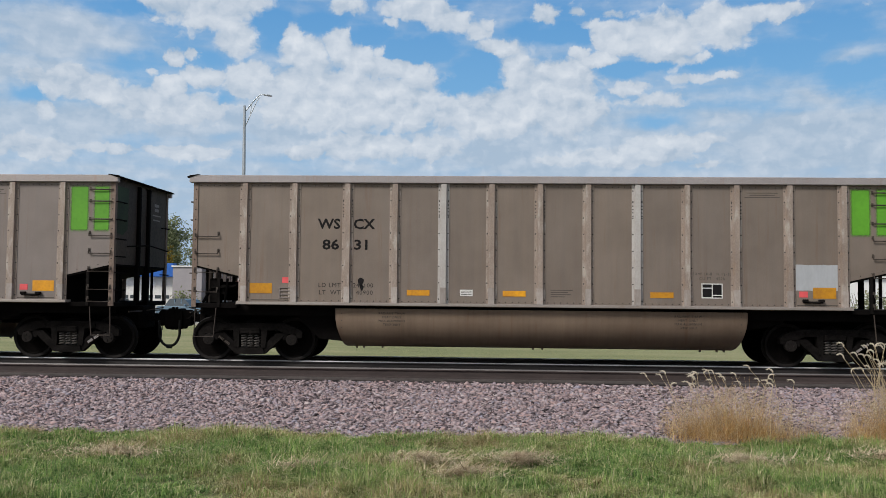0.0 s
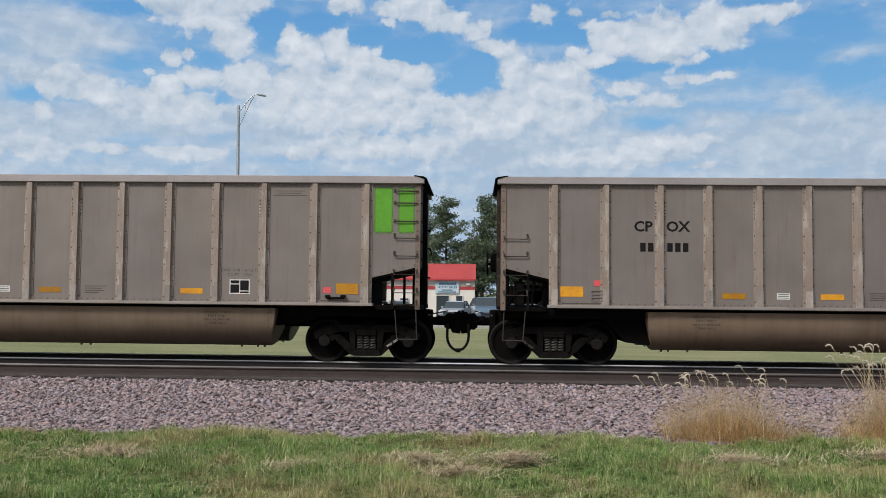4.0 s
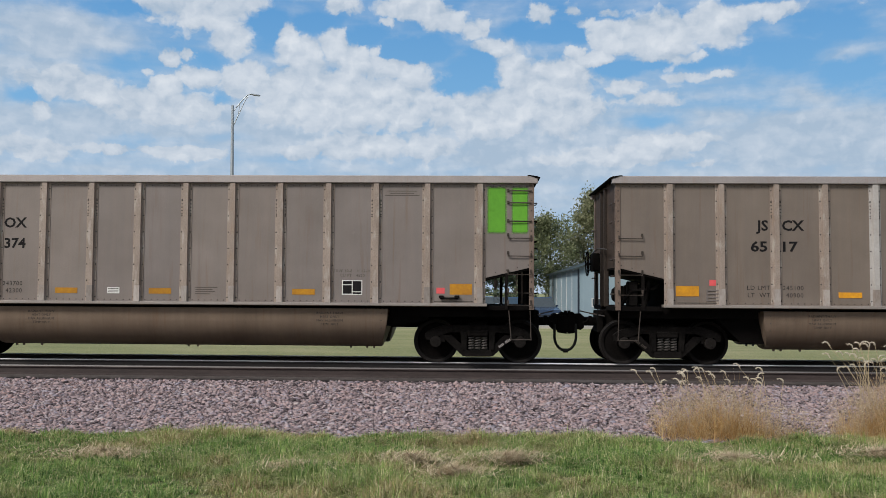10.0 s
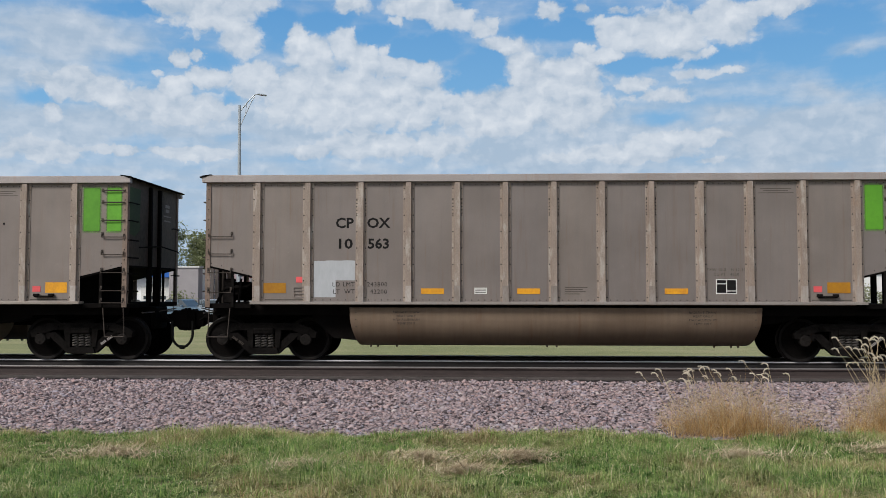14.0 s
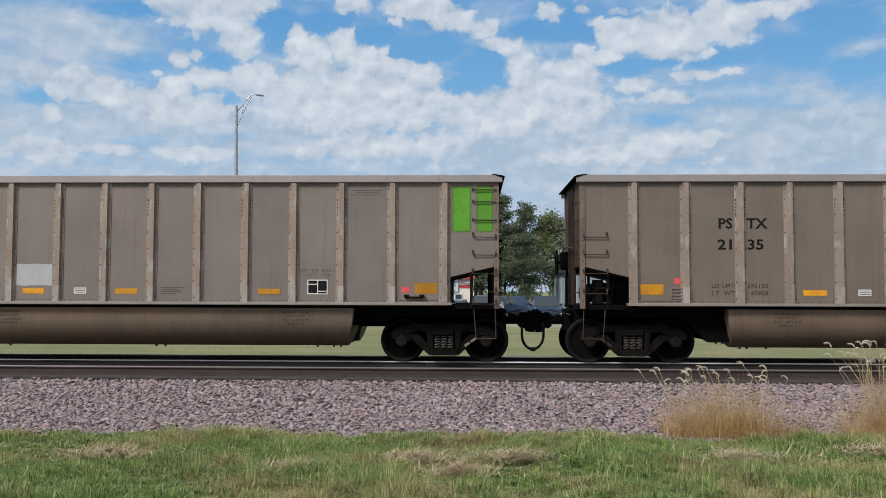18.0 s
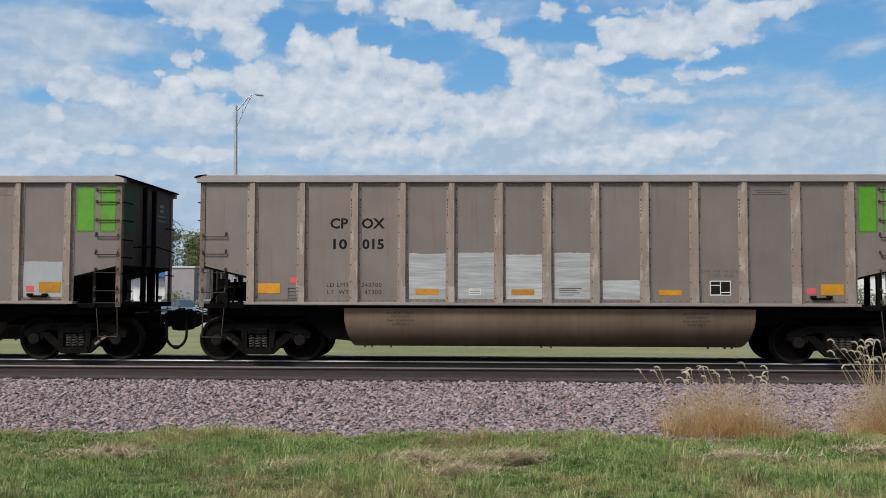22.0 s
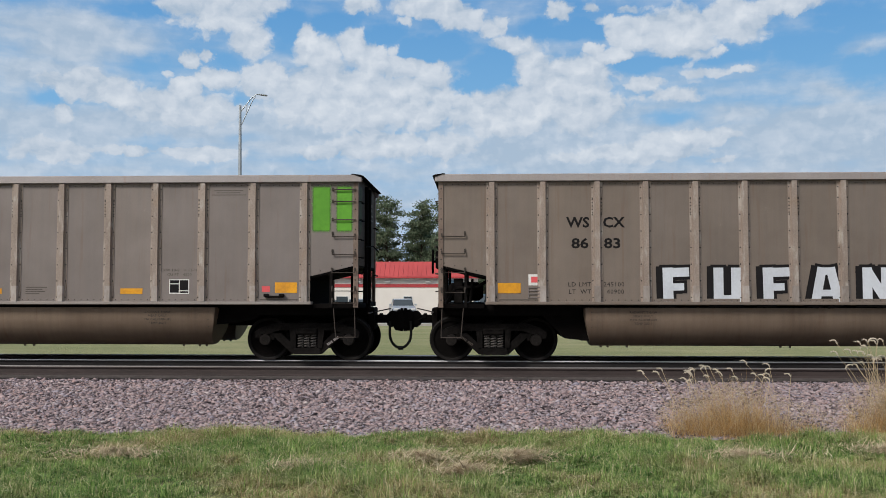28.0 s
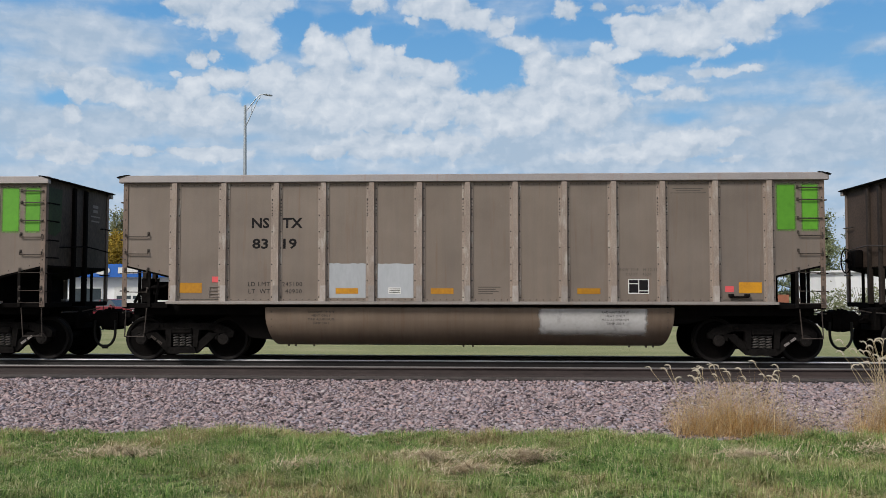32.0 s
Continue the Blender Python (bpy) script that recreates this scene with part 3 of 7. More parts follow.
def side_frame_mesh():
    bm = bm_new()
    y0, y1 = -0.09, 0.09
    prism(bm, [(-1.10, 0.50), (-1.12, 0.62), (-1.00, 0.71), (-0.72, 0.80), (0.72, 0.80), (1.00, 0.71), (1.12, 0.62), (1.10, 0.50), (0.99, 0.49), (0.97, 0.58), (0.80, 0.58), (0.60, 0.655), (-0.60, 0.655), (-0.80, 0.58), (-0.97, 0.58), (-0.99, 0.49)], y0, y1)
    for s in (-1, 1):
        prism(bm, [(s * 0.64, 0.455), (s * 0.76, 0.585), (s * 0.56, 0.60), (s * 0.27, 0.335), (s * 0.23, 0.16), (s * 0.31, 0.155)], y0 + 0.01, y1 - 0.01)
        prism(bm, [(s * 0.70, 0.45), (s * 0.79, 0.45), (s * 0.80, 0.60), (s * 0.69, 0.60)], y0 + 0.02, y1 - 0.02)
        rod(bm, (s * 0.44, y0 - 0.012, 0.73), (s * 0.44, y0 + 0.02, 0.73), 0.035, n=8)
        prism(bm, [(s * 0.235, 0.29), (s * 0.33, 0.29), (s * 0.37, 0.66), (s * 0.235, 0.66)], y0 - 0.02, y1 - 0.02)
        box(bm, s * 0.55 - 0.05, s * 0.55 + 0.05, y0 - 0.03, y0 + 0.02, 0.70, 0.75)
    prism(bm, [(-0.31, 0.185), (-0.26, 0.15), (0.26, 0.15), (0.31, 0.185), (0.27, 0.285), (-0.27, 0.285)], y0 - 0.03, y1)
    for a, b in ((-0.19, -0.02), (0.02, 0.19)):
        box(bm, a, b, y0 - 0.072, y0 - 0.055, 0.60, 0.625)
        box(bm, a, b, y0 - 0.072, y0 - 0.055, 0.665, 0.685)
    box(bm, -0.22, 0.22, y0 - 0.06, y1 + 0.1, 0.565, 0.70, bevel=0.02)
    return finish("side_frame", bm, M_CAST)


def spring_mesh():
    bm = bm_new()
    pts = [(0.058 * math.cos(a * math.pi / 4), 0.058 * math.sin(a * math.pi / 4), 0.29 + 0.27 * a / 40) for a in range(41)]
    pipe(bm, pts, 0.017, 5)
    return finish("spring", bm, M_SPRING)


M_BEARING = surface("bearing_rust", (0.017, 0.014, 0.013), (0.008, 0.007, 0.0065), 0.8, scale=8, spec=0.15)


def bearing_mesh():
    bm = bm_new()
    lathe(bm, [(0.105, -0.06), (0.12, -0.05), (0.12, 0.08)], 18, "y")
    for k in range(3):
        a = k * 2.094
        lathe_at = (0.055 * math.cos(a), -0.075, 0.055 * math.sin(a))
        rod(bm, lathe_at, (lathe_at[0], -0.05, lathe_at[2]), 0.02, n=6)
    return finish("bearing_cap", bm, M_BEARING)


WHEEL, FRAME_CAST, SPRING, BEARING = wheel_mesh(), side_frame_mesh(), spring_mesh(), bearing_mesh()
TRUCK_X, WHEELBASE, RADIUS = 6.11, 1.78, 0.457


def truck(parent, x):
    bm = bm_new()
    box(bm, x - 0.2, x + 0.2, -1.0, 1.0, 0.58, 0.86, bevel=0.03)
    for s in (-1, 1):
        box(bm, x + s * 0.42 - 0.05, x + s * 0.42 + 0.05, -0.85, 0.85, 0.36, 0.48)
        box(bm, x + s * 0.2, x + s * 0.6, -0.66, 0.66, 0.40, 0.80)
        box(bm, x - 0.25, x + 0.25, s * 0.93 - 0.04, s * 0.93 + 0.04, 0.27, 0.62)
        for y in (-0.75, 0.75):
            box(bm, x + s * 0.40 - 0.04, x + s * 0.40 + 0.05, y - 0.1, y + 0.1, 0.30, 0.60)
    t = part("truck", bm, M_BLACK, parent, "sooty cast-steel two-axle truck, shade added to its colour")
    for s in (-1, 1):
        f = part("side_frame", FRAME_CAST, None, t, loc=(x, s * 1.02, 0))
        if s > 0:
            f.rotation_euler = (0, 0, math.pi)
        for dx in (-0.14, 0, 0.14) if s < 0 else ():
            part("spring", SPRING, None, t, loc=(x + dx, s * 1.06, 0))
    bm = bm_new()
    e = 1 if x > 0 else -1
    for k in range(9):
        if k != 4:
            a, b = x + e * (0.455 + 0.027 * k), 0.335 + 0.0185 * k
            prism(bm, [(a, b), (a + e * 0.019, b + 0.013), (a - e * 0.010, b + 0.053), (a - e * 0.029, b + 0.040)], -1.118, -1.108)
    part("stencil_marks", bm, M_BARS if x < 0 else M_CHORD, t, "faded white stencil marks")


def wheelset(parent, x):
    bm = bm_new()
    rod(bm, (0, -1.05, 0), (0, 1.05, 0), 0.08, n=14)
    w = part("wheelset", bm, M_IRON, parent, "steel axle with two rolled wheels", (x, 0, RADIUS))
    for s in (-1, 1):
        o = part("wheel", WHEEL, None, w, loc=(0, s * 0.755, 0))
        if s < 0:
            part("bearing_cap", BEARING, None, w, loc=(0, s * 1.07, 0))
        else:
            o.rotation_euler = (0, 0, math.pi)
    return w


TUB_SIDE, TUB_TOP, TUB_SPRING = 1.475, 1.145, 0.905


def tub_y(z):
    """How far out the tub's outer side stands at a height."""
    return TUB_SIDE if z > TUB_SPRING else 0.87 + (TUB_SIDE - 0.87) * math.sqrt(max(0.0, 1 - ((TUB_SPRING - z) / 0.57) ** 2))


def tub_mesh(s):
    """One of the two round-bottomed tubs that hang between the trucks."""
    arc = [math.radians(a) for a in range(0, 181, 10)]
    prof = [(TUB_SIDE, TUB_TOP)] + [(0.87 + (TUB_SIDE - 0.87) * math.cos(a), TUB_SPRING - 0.57 * math.sin(a)) for a in arc] + [(0.265, TUB_TOP)]
    bm = bm_new()
    rings = []
    for x, inset in ((-4.245, 0.95), (-4.235, 0.985), (-4.20, 1.0), (4.20, 1.0), (4.235, 0.985), (4.245, 0.95)):
        ring = []
        for y, z in prof:
            k = 0.16 * ((TUB_TOP - z) / 0.81) ** 2 * (1 if x < 0 else -1)
            ring.append(bm.verts.new((x + k, s * (0.87 + (y - 0.87) * inset), TUB_TOP + (z - TUB_TOP) * inset)))
        rings.append(ring)
    n = len(prof)
    for p, q in zip(rings, rings[1:]):
        for k in range(n):
            bm.faces.new((p[k], p[(k + 1) % n], q[(k + 1) % n], q[k]))
    bm.faces.new(rings[0])
    bm.faces.new(rings[-1][::-1])
    for x in (-3.85, -3.7, -3.3, -0.1, 0.1, 3.4, 3.75, 3.9):
        box(bm, x - 0.02, x + 0.02, s * 0.9 - 0.02, s * 0.9 + 0.02, 0.30, 0.345)
    for z in (1.05, 0.9, 0.75):
        for e in (-1, 1):
            if s < 0:
                rivet(bm, e * 4.10, -tub_y(z) - 0.002, z, 0.012, 1)
    return finish("tub", bm, [M_TUB, M_RIVET], True)


M_SILL = car_side_material("side_sill", (0.38, 0.355, 0.335), (0.28, 0.25, 0.23), (0.33, 0.27, 0.22))
TUB_WORDS = {}


def tub_words(text, height):
    """Stencilled lines that follow the curve of the tub's side."""
    if text not in TUB_WORDS:
        me = words(text, height, "centre", M_TUBINK).copy()
        for v in me.vertices:
            v.co.y = -0.004 - tub_y(v.co.z + 1.03)
        TUB_WORDS[text] = me
    return TUB_WORDS[text]


def build_car():
    car = thing("coal_car", "", "railroad car", "coal cars of the train")
    for i in range(14):
        part("side_panel", panel_mesh(i), [M_SIDE, M_RIVET], car)
    plain_rib, close_rib = finish("rib", rib_mesh(False), [M_RIB, M_RIVET, M_SHOE]), finish("rib", rib_mesh(True), [M_RIB, M_RIVET, M_SHOE])
    for i, x in enumerate(RIBS):
        part("rib", close_rib if i in (2, 4, 6, 8, 10) else plain_rib, None, car, loc=(x, 0, 0))
    # the far side, seen only past the ends
    bm = bm_new()
    prism(bm, [(-7.24, 2.03), (-6.15, 1.775), (-6.15, 1.272), (6.14, 1.272), (6.14, 1.775), (7.24, 2.03), (7.24, 3.75), (-7.24, 3.75)], -FACE - 0.02, -FACE)
    part("far_side_sheet", bm, M_SIDE, car)
    for i, x in enumerate(RIBS):
        part("rib", plain_rib, None, car, loc=(x, 0, 0)).rotation_euler = (0, 0, math.pi)
    for s in (-1, 1):
        bm = bm_new()
        lo, hi = sorted((s * 1.50, s * 1.625))
        box(bm, -HALF, HALF, lo, hi, 3.752, 3.907, bevel=0.012)
        part("top_chord", bm, M_CHORD, car, "pale grey top chord")
        bm = bm_new()
        lo, hi = sorted((s * 1.40, s * 1.645))
        box(bm, -6.29, 6.29, lo, hi, 1.212, 1.270, bevel=0.006)
        part("side_sill", bm, M_SILL, car, "pale grey side sill")
        # black strip standing in for the line of shade below the sill
        bm = bm_new()
        lo, hi = sorted((s * 1.0, s * 1.27))
        box(bm, -6.35, 6.35, lo, hi, 1.12, 1.197)
        for e in (-1, 1):
            a, b = sorted((e * 4.28, e * 7.1))
            box(bm, a, b, lo, hi, 0.98, 1.12)
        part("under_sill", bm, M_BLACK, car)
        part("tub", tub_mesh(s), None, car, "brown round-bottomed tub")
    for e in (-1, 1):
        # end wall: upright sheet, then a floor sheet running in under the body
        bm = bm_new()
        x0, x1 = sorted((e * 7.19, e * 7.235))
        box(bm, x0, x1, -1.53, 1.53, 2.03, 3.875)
        part("end_sheet", bm, M_ENDDARK if e > 0 else M_END, car, "grimy end wall, darkened for facing off the sun" if e > 0 else "brown dusty end wall")
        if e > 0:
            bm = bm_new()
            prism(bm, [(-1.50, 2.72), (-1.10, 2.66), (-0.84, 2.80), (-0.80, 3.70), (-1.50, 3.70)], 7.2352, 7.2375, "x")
            part("green_panel", bm, M_ENDGREEN, car, "green painted panel, darkened for facing off the sun")
        # body sheet in near-black: the shade under the slope is in its colour
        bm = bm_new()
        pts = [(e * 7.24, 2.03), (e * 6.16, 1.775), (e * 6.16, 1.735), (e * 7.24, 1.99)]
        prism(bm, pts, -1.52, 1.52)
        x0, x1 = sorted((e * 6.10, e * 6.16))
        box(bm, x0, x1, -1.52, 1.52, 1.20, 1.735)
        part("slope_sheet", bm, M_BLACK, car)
        bm = bm_new()
        prism(bm, [(e * 7.16, 3.908), (e * 7.30, 3.855), (e * 7.37, 3.852), (e * 7.38, 3.872), (e * 7.31, 3.90), (e * 7.16, 3.922), (e * 7.12, 3.922), (e * 7.12, 3.908)], -1.635, 1.635)
        # lip, posts and bars at the +x end: shade painted as near-black
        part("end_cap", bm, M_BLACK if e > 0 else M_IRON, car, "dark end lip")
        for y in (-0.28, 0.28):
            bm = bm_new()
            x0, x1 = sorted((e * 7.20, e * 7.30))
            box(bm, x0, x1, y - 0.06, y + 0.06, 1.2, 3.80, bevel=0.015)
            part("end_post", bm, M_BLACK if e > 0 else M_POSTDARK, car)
        for s in (-1, 1):
            bm = bm_new()
            x0, x1 = sorted((e * 7.155, e * 7.255))
            y0, y1 = sorted((s * 1.542, s * 1.552))
            box(bm, x0, x1, y0, y1, 1.15, 3.75)
            x2, x3 = sorted((e * 7.240, e * 7.256))
            y2, y3 = sorted((s * 1.44, s * 1.542))
            box(bm, x2, x3, y2, y3, 1.15, 3.75)
            if s < 0:
                for k in range(12):
                    rivet(bm, e * 7.20, -1.5525, 1.3 + k * 0.21)
            part("corner_post", bm, [M_POST, M_RIVET], car, "riveted tan corner post")
            bm = bm_new()
            x0, x1 = sorted((e * 6.66, e * 6.72))
            y0, y1 = sorted((s * 1.49, s * 1.53))
            box(bm, x0, x1, y0, y1, 1.15, 1.95)
            part("ladder_stile", bm, M_IRON, car)
            for y in (s * 1.0,):
                bm = bm_new()
                rod(bm, (e * 7.1, y, 1.2), (e * 7.1, y, 2.0), 0.035)
                part("stanchion", bm, M_BLACK, car)
            bm = bm_new()
            x0, x1 = sorted((e * 6.30, e * 7.27))
            y0, y1 = sorted((s * 0.3, s * 1.50))
            box(bm, x0, x1, y0, y1, 1.125, 1.225, bevel=0.01)
            # near-black rather than plain iron, so the colour carries the shade
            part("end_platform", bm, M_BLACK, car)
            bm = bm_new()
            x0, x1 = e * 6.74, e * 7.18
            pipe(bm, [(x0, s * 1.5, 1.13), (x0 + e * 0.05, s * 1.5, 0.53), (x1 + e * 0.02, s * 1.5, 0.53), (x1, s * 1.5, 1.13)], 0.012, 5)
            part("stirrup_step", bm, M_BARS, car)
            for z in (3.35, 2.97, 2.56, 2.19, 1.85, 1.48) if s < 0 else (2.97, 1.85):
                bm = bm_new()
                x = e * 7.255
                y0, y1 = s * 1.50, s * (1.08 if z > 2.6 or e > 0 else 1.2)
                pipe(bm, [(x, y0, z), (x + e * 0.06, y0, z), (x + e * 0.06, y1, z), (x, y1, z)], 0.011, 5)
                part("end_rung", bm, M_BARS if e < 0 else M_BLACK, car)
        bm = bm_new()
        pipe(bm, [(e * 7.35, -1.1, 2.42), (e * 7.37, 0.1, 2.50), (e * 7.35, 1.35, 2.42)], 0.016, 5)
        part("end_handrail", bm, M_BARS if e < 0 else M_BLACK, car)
        # the tub's sloped end, its shade painted as near-black
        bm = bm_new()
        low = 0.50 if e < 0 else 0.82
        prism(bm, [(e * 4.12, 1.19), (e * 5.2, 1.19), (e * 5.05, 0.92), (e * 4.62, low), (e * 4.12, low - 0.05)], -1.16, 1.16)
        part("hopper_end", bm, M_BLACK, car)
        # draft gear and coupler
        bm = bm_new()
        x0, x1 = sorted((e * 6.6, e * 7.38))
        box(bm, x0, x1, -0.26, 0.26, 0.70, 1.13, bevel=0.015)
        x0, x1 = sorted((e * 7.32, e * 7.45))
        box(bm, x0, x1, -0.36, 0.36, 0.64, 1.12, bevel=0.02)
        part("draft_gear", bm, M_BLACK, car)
        bm = bm_new()
        x0, x1 = sorted((e * 7.38, e * 7.80))
        box(bm, x0, x1, -0.09, 0.09, 0.78, 0.96, bevel=0.02)
        prism(bm, [(e * 7.72, 0.74), (e * 7.80, 0.68), (e * 7.86, 0.70), (e * 7.90, 0.62), (e * 8.04, 0.60), (e * 8.10, 0.66), (e * 8.08, 0.92), (e * 8.12, 0.98), (e * 8.08, 1.06), (e * 7.96, 1.08), (e * 7.92, 1.03), (e * 7.80, 1.05), (e * 7.72, 0.98)], -0.16, 0.16)
        prism(bm, [(e * 7.90, -0.21), (e * 8.10, -0.19), (e * 8.19, -0.09), (e * 8.16, 0.02), (e * 8.05, 0.05), (e * 7.90, 0.02)], 0.66, 1.00, "z")
        rod(bm, (e * 8.05, -0.13, 0.60), (e * 8.05, -0.13, 1.11), 0.035, n=8)
        pipe(bm, [(e * 7.62, -0.28, 0.96), (e * 7.68, -0.30, 0.88), (e * 7.76, -0.30, 0.84)], 0.028, 6)
        box(bm, min(e * 7.56, e * 7.64), max(e * 7.56, e * 7.64), -0.34, -0.22, 0.88, 1.00, bevel=0.015)
        part("coupler", bm, M_BLACK, car, "sooty knuckle coupler, shade added to its colour")
        bm = bm_new()
        rod(bm, (e * 7.42, -1.1, 1.02), (e * 7.42, 1.1, 1.02), 0.016, n=5)
        pipe(bm, [(e * 7.42, -0.2, 1.02), (e * 7.8, -0.05, 1.10)], 0.014, 5)
        part("uncoupling_lever", bm, M_BARS, car)
        truck(car, e * TRUCK_X)
        for d in (-1, 1):
            wheelset(car, e * TRUCK_X + d * WHEELBASE / 2)
    bm = bm_new()
    pipe(bm, [(7.80, -0.30, 0.82)] + [(8.03 - 0.235 * math.cos(a), -0.30, 0.55 - 0.31 * math.sin(a)) for a in np.linspace(0.0, math.pi, 12)] + [(8.26, -0.30, 0.82)], 0.03, 7)
    rod(bm, (7.98, -0.30, 0.238), (8.09, -0.30, 0.238), 0.045, n=8)
    part("brake_hose", bm, M_HOSE, car, "hanging black rubber brake hose", smooth=True)
    bm = bm_new()
    box(bm, -6.8, 6.8, -0.24, 0.24, 0.72, 1.16, bevel=0.02)
    part("centre_sill", bm, M_BLACK, car)
    bm = bm_new()
    box(bm, -6.1, 6.1, -1.50, 1.50, 1.20, 1.23)
    part("floor_sheet", bm, M_TUB, car)
    # ladder on one end of the side, two grabs on the other
    for z in (3.60, 3.35, 2.97, 2.68, 2.31, 1.93, 1.55, 1.30):
        bm = bm_new()
        bar_grab(bm, 6.72, 7.19, FACE - (0.0 if z > 2.1 else 0.012), z, 0.06 if z < 2.8 else 0.0)
        part("rung", bm, M_BARS, car)
    for z in (2.68, 2.32, 1.93, 1.52):
        bm = bm_new()
        bar_grab(bm, -7.19, -6.71, FACE - (0.0 if z > 2.1 else 0.012), z)
        part("grab_iron", bm, M_BARS, car)
    # brake gear on the low-numbered end
    bm = bm_new()
    lathe(bm, [(0.03, -7.52), (0.03, -7.40)], 10, "x")
    for k in range(16):
        a, b = k * math.pi / 8, (k + 1) * math.pi / 8
        rod(bm, (-7.50, 0.28 * math.cos(a), 0.28 * math.sin(a)), (-7.50, 0.28 * math.cos(b), 0.28 * math.sin(b)), 0.016, n=5)
    for k in range(5):
        a = k * 2 * math.pi / 5
        rod(bm, (-7.50, 0, 0), (-7.48, 0.27 * math.cos(a), 0.27 * math.sin(a)), 0.012, n=4)
    part("brake_wheel", bm, M_BLACK, car, "black spoked brake wheel", (0, 0.95, 2.18))
    bm = bm_new()
    box(bm, -7.42, -7.24, 0.62, 1.10, 2.0, 2.42, bevel=0.03)
    part("brake_housing", bm, M_BLACK, car)
    bm = bm_new()
    lathe(bm, [(0.16, -6.95), (0.19, -6.9), (0.19, -6.45), (0.14, -6.40)], 14, "x")
    part("brake_cylinder", bm, M_BLACK, car, "", (0, -0.7, 1.5))
    bm = bm_new()
    box(bm, -6.95, -6.75, -1.3, -1.0, 1.23, 1.75, bevel=0.02)
    box(bm, -6.72, -6.62, -1.25, -1.05, 1.4, 1.62, bevel=0.02)
    part("brake_valve", bm, M_IRON, car)
    bm = bm_new()
    lathe(bm, [(0.12, -7.12), (0.20, -7.02), (0.20, -6.42), (0.12, -6.32)], 14, "x")
    part("air_reservoir", bm, M_BLACK, car, "", (0, -0.25, 1.47))
    bm = bm_new()
    pipe(bm, [(-7.1, -1.25, 1.24), (-6.9, -1.3, 1.55), (-6.45, -1.3, 1.58), (-6.25, -1.2, 1.70)], 0.035, 6)
    pipe(bm, [(-6.6, -1.35, 1.24), (-6.55, -1.35, 1.75)], 0.03, 6)
    part("brake_rigging", bm, M_IRON, car)
    # paint and tags common to all
    f = FACE - 0.003
    for x0, x1 in ((6.27, 6.70), (6.78, 7.15)):
        bm = bm_new()
        lay = bm.loops.layers.uv.new("UVMap")
        face = bm.faces.new([bm.verts.new(p) for p in ((x0, f, 2.70), (x1, f, 2.70), (x1, f, 3.70), (x0, f, 3.70))])
        for lp, at in zip(face.loops, ((0, 0), (1, 0), (1, 1), (0, 1))):
            lp[lay].uv = at
        part("green_panel", bm, M_GREEN, car, "bright green painted panel")
    for x0, x1, z0, z1 in ((-6.03, -5.56, 1.445, 1.655), (-2.74, -2.27, 1.43, 1.545), (-0.76, -0.29, 1.43, 1.545), (2.25, 2.72, 1.43, 1.545), (5.52, 5.98, 1.45, 1.67)):
        bm = bm_new()
        box(bm, x0, x1, f - 0.003, FACE - 0.0005, z0, z1)
        part("reflector", bm, M_YELLOW, car, "yellow reflective strip")
    bm = bm_new()
    box(bm, -1.64, -1.38, f - 0.003, FACE - 0.0005, 1.43, 1.56)
    for z in (1.455, 1.49, 1.525):
        box(bm, -1.62, -1.40, f - 0.006, f - 0.004, z, z + 0.012, 1)
    part("data_plate", bm, [M_WHITE, M_INKFADE], car, "small white data plate")
    for x, z in TAGS:
        bm = bm_new()
        box(bm, x - 0.085, x + 0.085, f - 0.003, FACE - 0.0005, z - 0.06, z + 0.06)
        part("pink_tag", bm, M_PINK, car, "faded pink paper tag")
    bm = bm_new()
    for z in (1.35, 1.42, 1.49, 1.56):
        box(bm, -5.40, -5.13, FACE - 0.02, FACE - 0.0005, z, z + 0.022)
    for x in (-5.40, -5.13):
        box(bm, x - 0.01, x + 0.01, FACE - 0.022, FACE - 0.0005, 1.35, 1.58)
    part("card_holder", bm, M_SIDE, car, "small slatted card holder")
    bm = bm_new()
    box(bm, 5.32, 5.70, FACE - 0.08, FACE - 0.001, 1.352, 1.392, bevel=0.008)
    for x in (5.30, 5.62):
        box(bm, x, x + 0.10, FACE - 0.1, FACE - 0.001, 1.372, 1.432, bevel=0.01)
    part("lever_bracket", bm, M_IRON, car)
    bm = bm_new()
    box(bm, 3.285, 3.71, f, FACE - 0.0005, 1.43, 1.735)
    part("stencil_frame", bm, M_WHITE, car, "white-edged maintenance stencil")
    bm = bm_new()
    for x0, x1, z0, z1 in ((3.305, 3.49, 1.455, 1.63), (3.51, 3.69, 1.505, 1.715), (3.305, 3.49, 1.65, 1.715), (3.51, 3.69, 1.45, 1.485)):
        box(bm, x0, x1, f - 0.003, f - 0.0005, z0, z1)
    part("stencil_field", bm, M_INK, car)
    part("lettering", words("EXW 10-8   H 12-10\nCU FT   4520", 0.058, "centre", M_INKFADE), None, car, loc=(3.50, FACE - 0.003, 1.90))
    for x in (-3.05, 3.03):
        part("lettering", tub_words("RADIANT THAW\nHEAT ONLY\nMAX ALUMINUM\nTEMP 300 F", 0.047), None, car, loc=(x, 0, 1.03))
    bm = bm_new()
    for k, w in enumerate((0.62, 0.50, 0.72)):
        box(bm, 4.52 - w / 2, 4.52 + w / 2, f, FACE - 0.0005, 3.585 - k * 0.045, 3.597 - k * 0.045)
    part("fine_print", bm, M_INKFADE, car)
    bm = bm_new()
